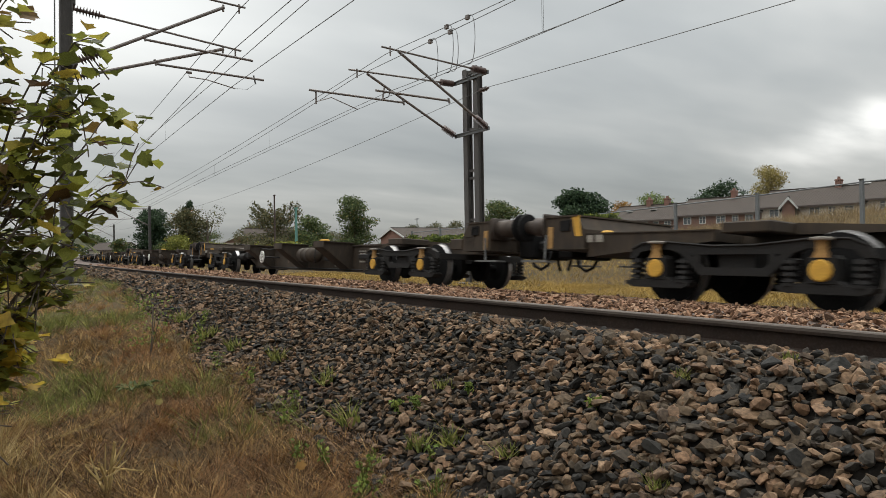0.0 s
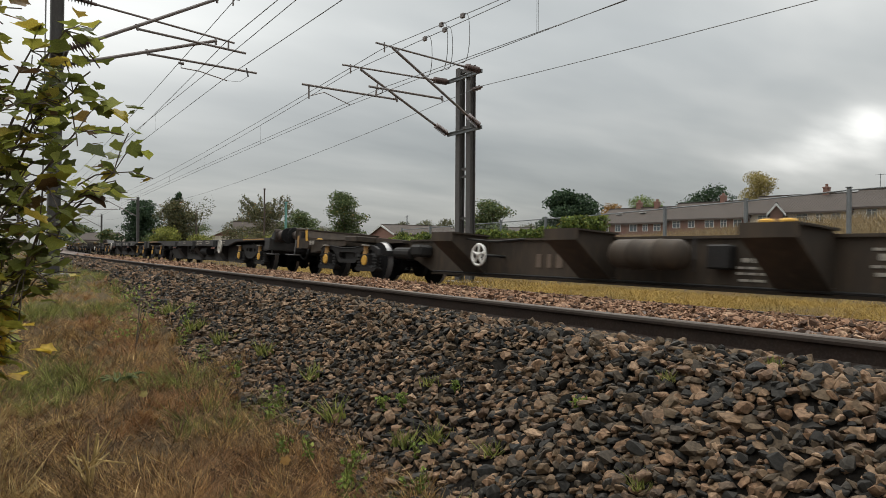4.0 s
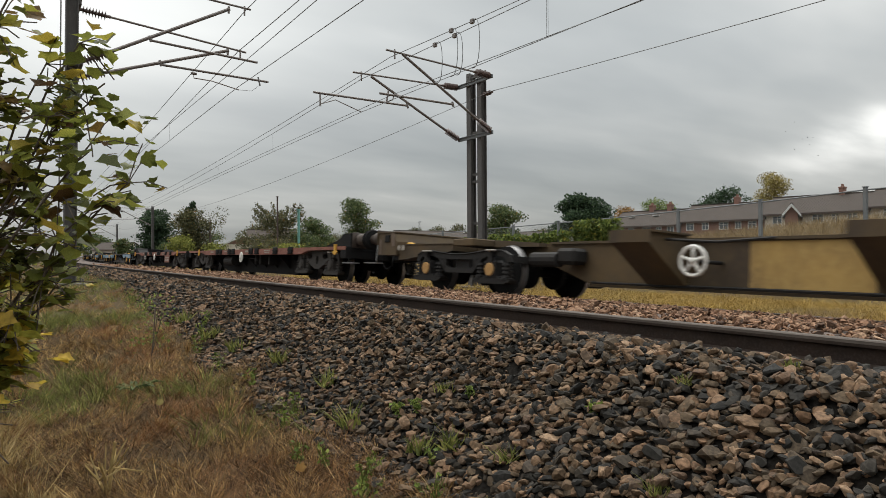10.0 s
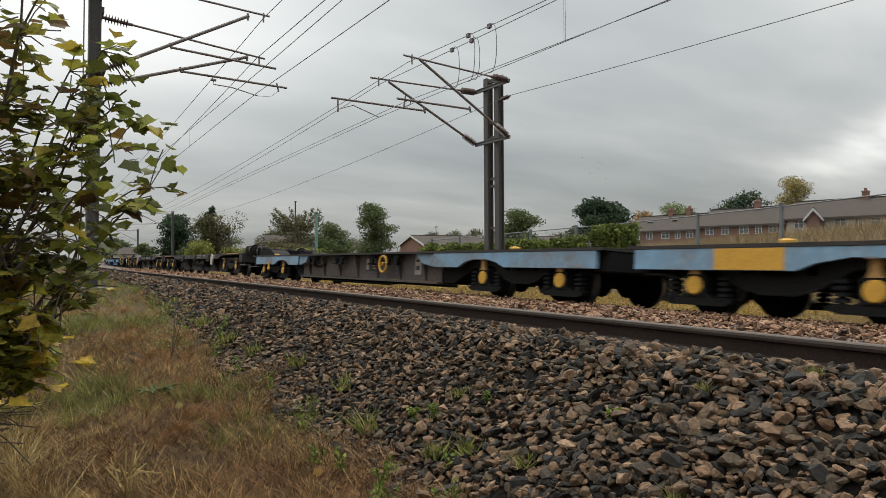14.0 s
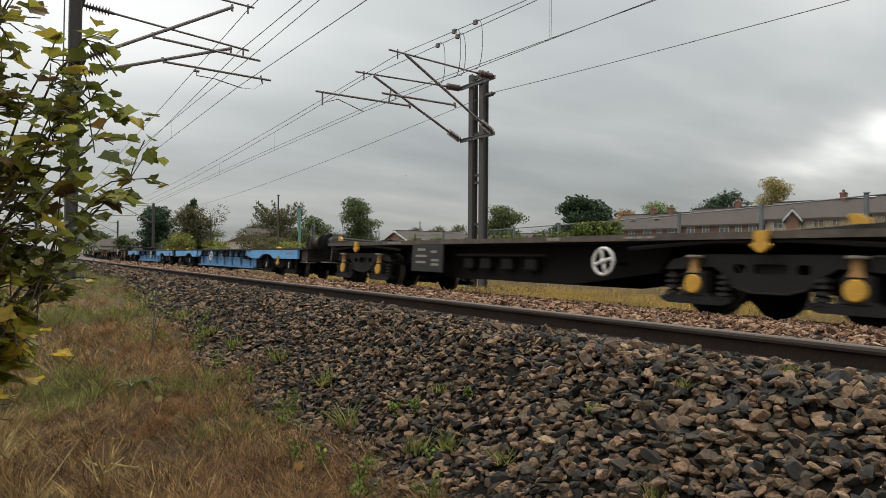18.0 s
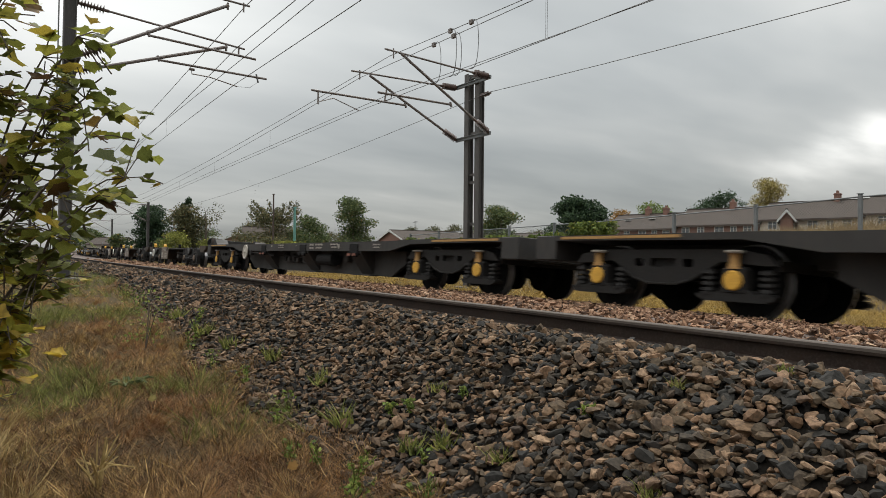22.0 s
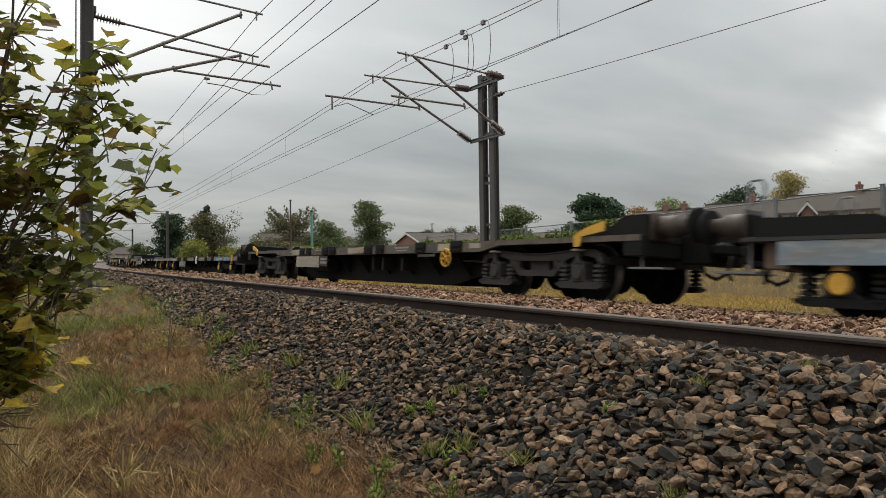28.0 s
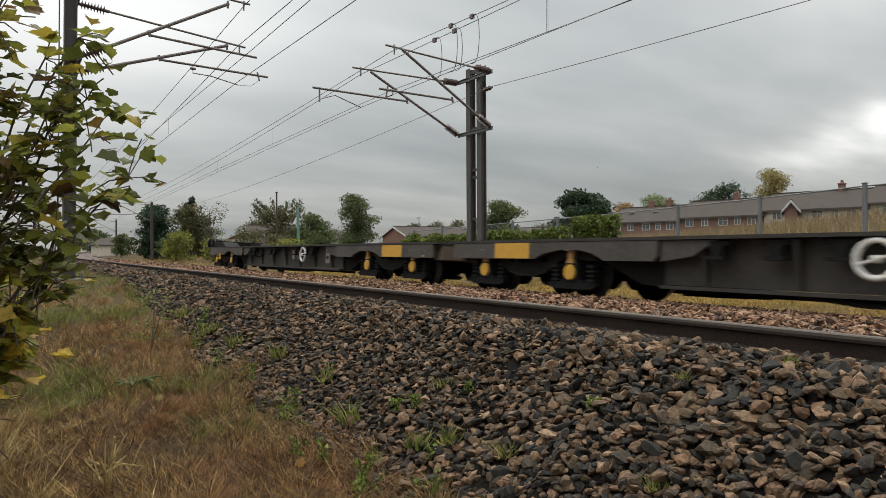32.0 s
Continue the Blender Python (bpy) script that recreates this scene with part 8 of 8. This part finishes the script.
def make_stalks():
    """Bare bleached stalks of a dead plant."""
    rng = np.random.default_rng(63)
    ob = thing("dead_stalks", "bare bleached forked stalks of a dead plant", "plant", Matrix.Translation(at_track(-3.72, -3.3, ground_z(-3.72, -3.3))))
    for a, b, h in ((0.05, 0.02, 0.3), (-0.12, 0.05, 0.22), (0.16, -0.06, 0.24), (-0.04, -0.1, 0.18)):
        bm = bmesh.new()
        mid = Vector((a * 0.4, b * 0.4, h * 0.55))
        tube(bm, [(0, 0, 0), mid, (a, b, h)], [0.009, 0.0075, 0.004], 5)
        for _ in range(3):
            d = Vector(rng.normal(0, 1, 3)) * 0.06 + Vector((0, 0, 0.07))
            tube(bm, [mid, mid + d], [0.006, 0.003], 4)
        part("stalk", bm, M["straw"], ob)
    dock = thing("dock", "low dark green broad-leaved weed in the grass", "weed", Matrix.Translation(at_track(-5.89, -2.85, ground_z(-5.89, -2.85))))
    for i in range(9):
        a, l = i * 0.75, rng.uniform(0.12, 0.22)
        bm = bmesh.new()
        v = [bm.verts.new((x * l * 0.3, y * l, z * l)) for x, y, z in ((0, 0, 0), (-0.5, 0.35, 0.32), (0, 0.4, 0.25), (0.5, 0.35, 0.32), (-0.4, 0.75, 0.42), (0, 0.8, 0.34), (0.4, 0.75, 0.42), (0, 1.1, 0.3))]
        for f in ((0, 2, 1), (0, 3, 2), (1, 2, 5, 4), (2, 3, 6, 5), (4, 5, 7), (5, 6, 7)):
            bm.faces.new([v[k] for k in f])
        bmesh.ops.transform(bm, matrix=Matrix.Rotation(a, 4, "Z"), verts=bm.verts)
        part("leaf", bm, M["green_tree"], dock, smooth=True)


make_stalks()


def make_weeds():
    rng = np.random.default_rng(29)
    first = None
    for x, o, h in SPROUTS:
        n = 70
        t = rng.uniform(0.1, 1, n)
        k = rng.integers(0, 6, n)
        lean = rng.normal(0, 0.3, (6, 2))
        P = np.stack([lean[k, 0] * t * h + rng.normal(0, 0.012, n), lean[k, 1] * t * h + rng.normal(0, 0.012, n), t * h], 1)
        ob = thing("weed", "leafy green weed sprouting at the ballast edge", "weed", Matrix.Translation(at_track(x, o, ground_z(x, o))), "weeds")
        for a, b in lean:
            bm = bmesh.new()
            tube(bm, [(0, 0, -0.02), (a * h * 0.5, b * h * 0.5, h * 0.5), (a * h, b * h, h)], 0.0022, 4)
            part("stem", bm, M["green_grass"], ob)
        part("leaves", scatter_mesh("leaves", CARDS, rng.integers(0, 3, n), (spins(rng, n, 0.026 * rng.uniform(0.6, 1.4, n)), P), M["weed_leaf"]), None, ob)["kind"] = "stuff"
    for x, o, s in ((-2.55, -1.7, 0.07), (-2.95, -1.75, 0.09), (-3.15, -1.85, 0.09), (-1.75, -1.6, 0.06), (-1.6, -0.9, 0.045), (-1.95, -1.15, 0.045), (-5.6, -1.75, 0.11), (-6.6, -1.85, 0.12), (-7.4, -1.85, 0.12), (-3.9, -1.9, 0.11), (-4.6, -1.75, 0.1), (-3.4, -1.5, 0.06), (-8.6, -1.9, 0.13), (-2.2, -2.0, 0.09)):
        n = 46
        P = rng.normal(0, 0.35, (n, 3)) * np.array((1, 1, 0.0))
        m, p = blades(rng, P, 1.0, 0.13, 0.6)
        me = scatter_mesh("weed", BLADES, rng.integers(0, 3, n), (m * s, p * s), M["green_grass"])
        thing("weed", "small green weed sprouting at the ballast edge", "weed", Matrix.Translation(at_track(x, o, ground_z(x, o) + 0.02)), "weeds", "stuff", me=me)
    shape = lobed_leaf(rng)
    for x, o, m, lab in ((-3.24, -2.49, "orange_tree", "fallen orange leaf lying in the grass"), (-4.9, -2.85, "yellow_tree", "fallen yellow leaf lying in the grass")):
        me = mesh_of("fallen_leaf", [tuple(c * 0.05) for c in shape[0]], shape[1], M[m])
        thing("fallen_leaf", lab, "leaf", Matrix.Translation(at_track(x, o, ground_z(x, o) + 0.13)) @ pose(0, 0, 0, 60, 10, 40), me=me)
    v, f = stone_shapes(np.random.default_rng(77), 1)[0]
    me = mesh_of("stone", [tuple(c * 0.19) for c in v], f, M["stone_dark"])
    thing("stone", "large dark grey stone lying beside the rail", "stone", Matrix.Translation(at_track(-1.45, -0.27, ground_z(-1.45, -0.27) + 0.03)) @ pose(0, 0, 0, 4, 5, 20), me=me)
    # a thin sapling among the grass
    ob = thing("sapling", "thin half-bare seedling in the grass", "plant", Matrix.Translation(at_track(-7.2, -2.5, ground_z(-7.2, -2.5))))
    for a, l in ((0.0, 0.62), (0.5, 0.5), (-0.5, 0.52), (1.2, 0.4)):
        bm = bmesh.new()
        tube(bm, [(0, 0, 0), (0.06 * a, 0.03, l * 0.5), (0.2 * a, 0.05, l)], 0.004, 5)
        part("stem", bm, M["bark"], ob)
    n = 240
    P = rng.uniform(0.15, 1, (n, 1)) * np.array((0, 0, 0.62)) + rng.normal(0, 0.09, (n, 3)) * np.array((1.4, 1.4, 0.5))
    part("leaves", scatter_mesh("leaves", CARDS, rng.integers(0, 3, n), (spins(rng, n, 0.035 * rng.uniform(0.6, 1.3, n)), P), M["weed_leaf"]), None, ob)["kind"] = "stuff"


make_weeds()


# ---- birds crossing the sky far off ----
BIRDS = []


def make_birds():
    rng = np.random.default_rng(41)
    for (x, y, z), t0, n in (((-60.4, 135.7, 21.6), 9.0, 8), ((-69.0, 132.2, 17.1), 28.0, 6)):
        for _ in range(n):
            b = thing("bird", "small dark bird flying far off", "bird", None, "flocks of birds")
            bm = bmesh.new()
            lathe(bm, (-0.1, 0, 0), (1, 0, 0), [(0, 0.006), (0.05, 0.03), (0.12, 0.033), (0.18, 0.012), (0.2, 0.003)], 7)
            part("body", bm, M["black"], b)
            lift = rng.uniform(-0.1, 0.16)
            for s in (-1, 1):
                bm = bmesh.new()
                v = [bm.verts.new(c) for c in ((0.04, s * 0.015, 0.012), (-0.05, s * 0.015, 0.012), (-0.06, s * 0.17, lift * 0.6), (0.0, s * 0.2, lift * 0.6), (0.0, s * 0.09, 0.03 + lift * 0.25))]
                for f in ((0, 1, 4), (1, 2, 4), (2, 3, 4), (3, 0, 4)):
                    bm.faces.new([v[i] for i in f])
                part("wing", bm, M["black"], b)
            BIRDS.append((b, Vector((x, y, z)) + Vector(rng.normal(0, 1, 3)) * 2.2, t0))


make_birds()


# ---- what moves ----
def run(t):
    """How far the train has gone; it gathers speed from 13.4 to 17.3 m/s."""
    return 13.44 * t + 0.07725 * t * t - 0.00036 * t ** 3


def when(s):
    """The time at which the train has gone s metres."""
    lo, hi = -60.0, 90.0
    for _ in range(50):
        mid = (lo + hi) / 2
        lo, hi = (mid, hi) if run(mid) < s else (lo, mid)
    return (lo + hi) / 2


def on_track(x):
    return Matrix.Translation(at_track(x, FAR_MID, -0.305)) @ pose(0, 0, 0, 0, 0, heading(x)) @ pose(0, 0, 0, -3.8)


def motions():
    place = {}
    for w, u in TRAIN:
        walk(w, [(t, on_track(u + run(t))) for t in range(33)])
        place[w] = u
    # wheels roll while their wagon is near enough to be made out
    for ws, dx, r in ROLLING:
        u = place[ws.parent.parent] + ws.parent.location.x + dx
        t0, t1 = max(0.0, when(-50 - u)), min(32.0, when(16 - u))
        home = ws.location.copy()
        turn = lambda t: pose(home.x, home.y, home.z, 0, math.degrees(run(t) / r) % 360, 0)
        rows = [(0.0, turn(t0 if t0 < 32 else 0.0))]
        t = t0
        while t < t1:
            if frame(t) > frame(rows[-1][0]):
                rows.append((t, turn(t)))
            t += 0.0333334
        if frame(rows[-1][0]) < frame(32.0):
            rows.append((32.0, rows[-1][1]))
        walk(ws, rows)
    for b, at, t0 in BIRDS:
        walk(b, [(t, Matrix.Translation(at + Vector((-9.3, -5.8, -0.3)) * (t - t0)) @ pose(0, 0, 0, 0, 0, 212)) for t in (0.0, 16.0, 32.0)])


motions()
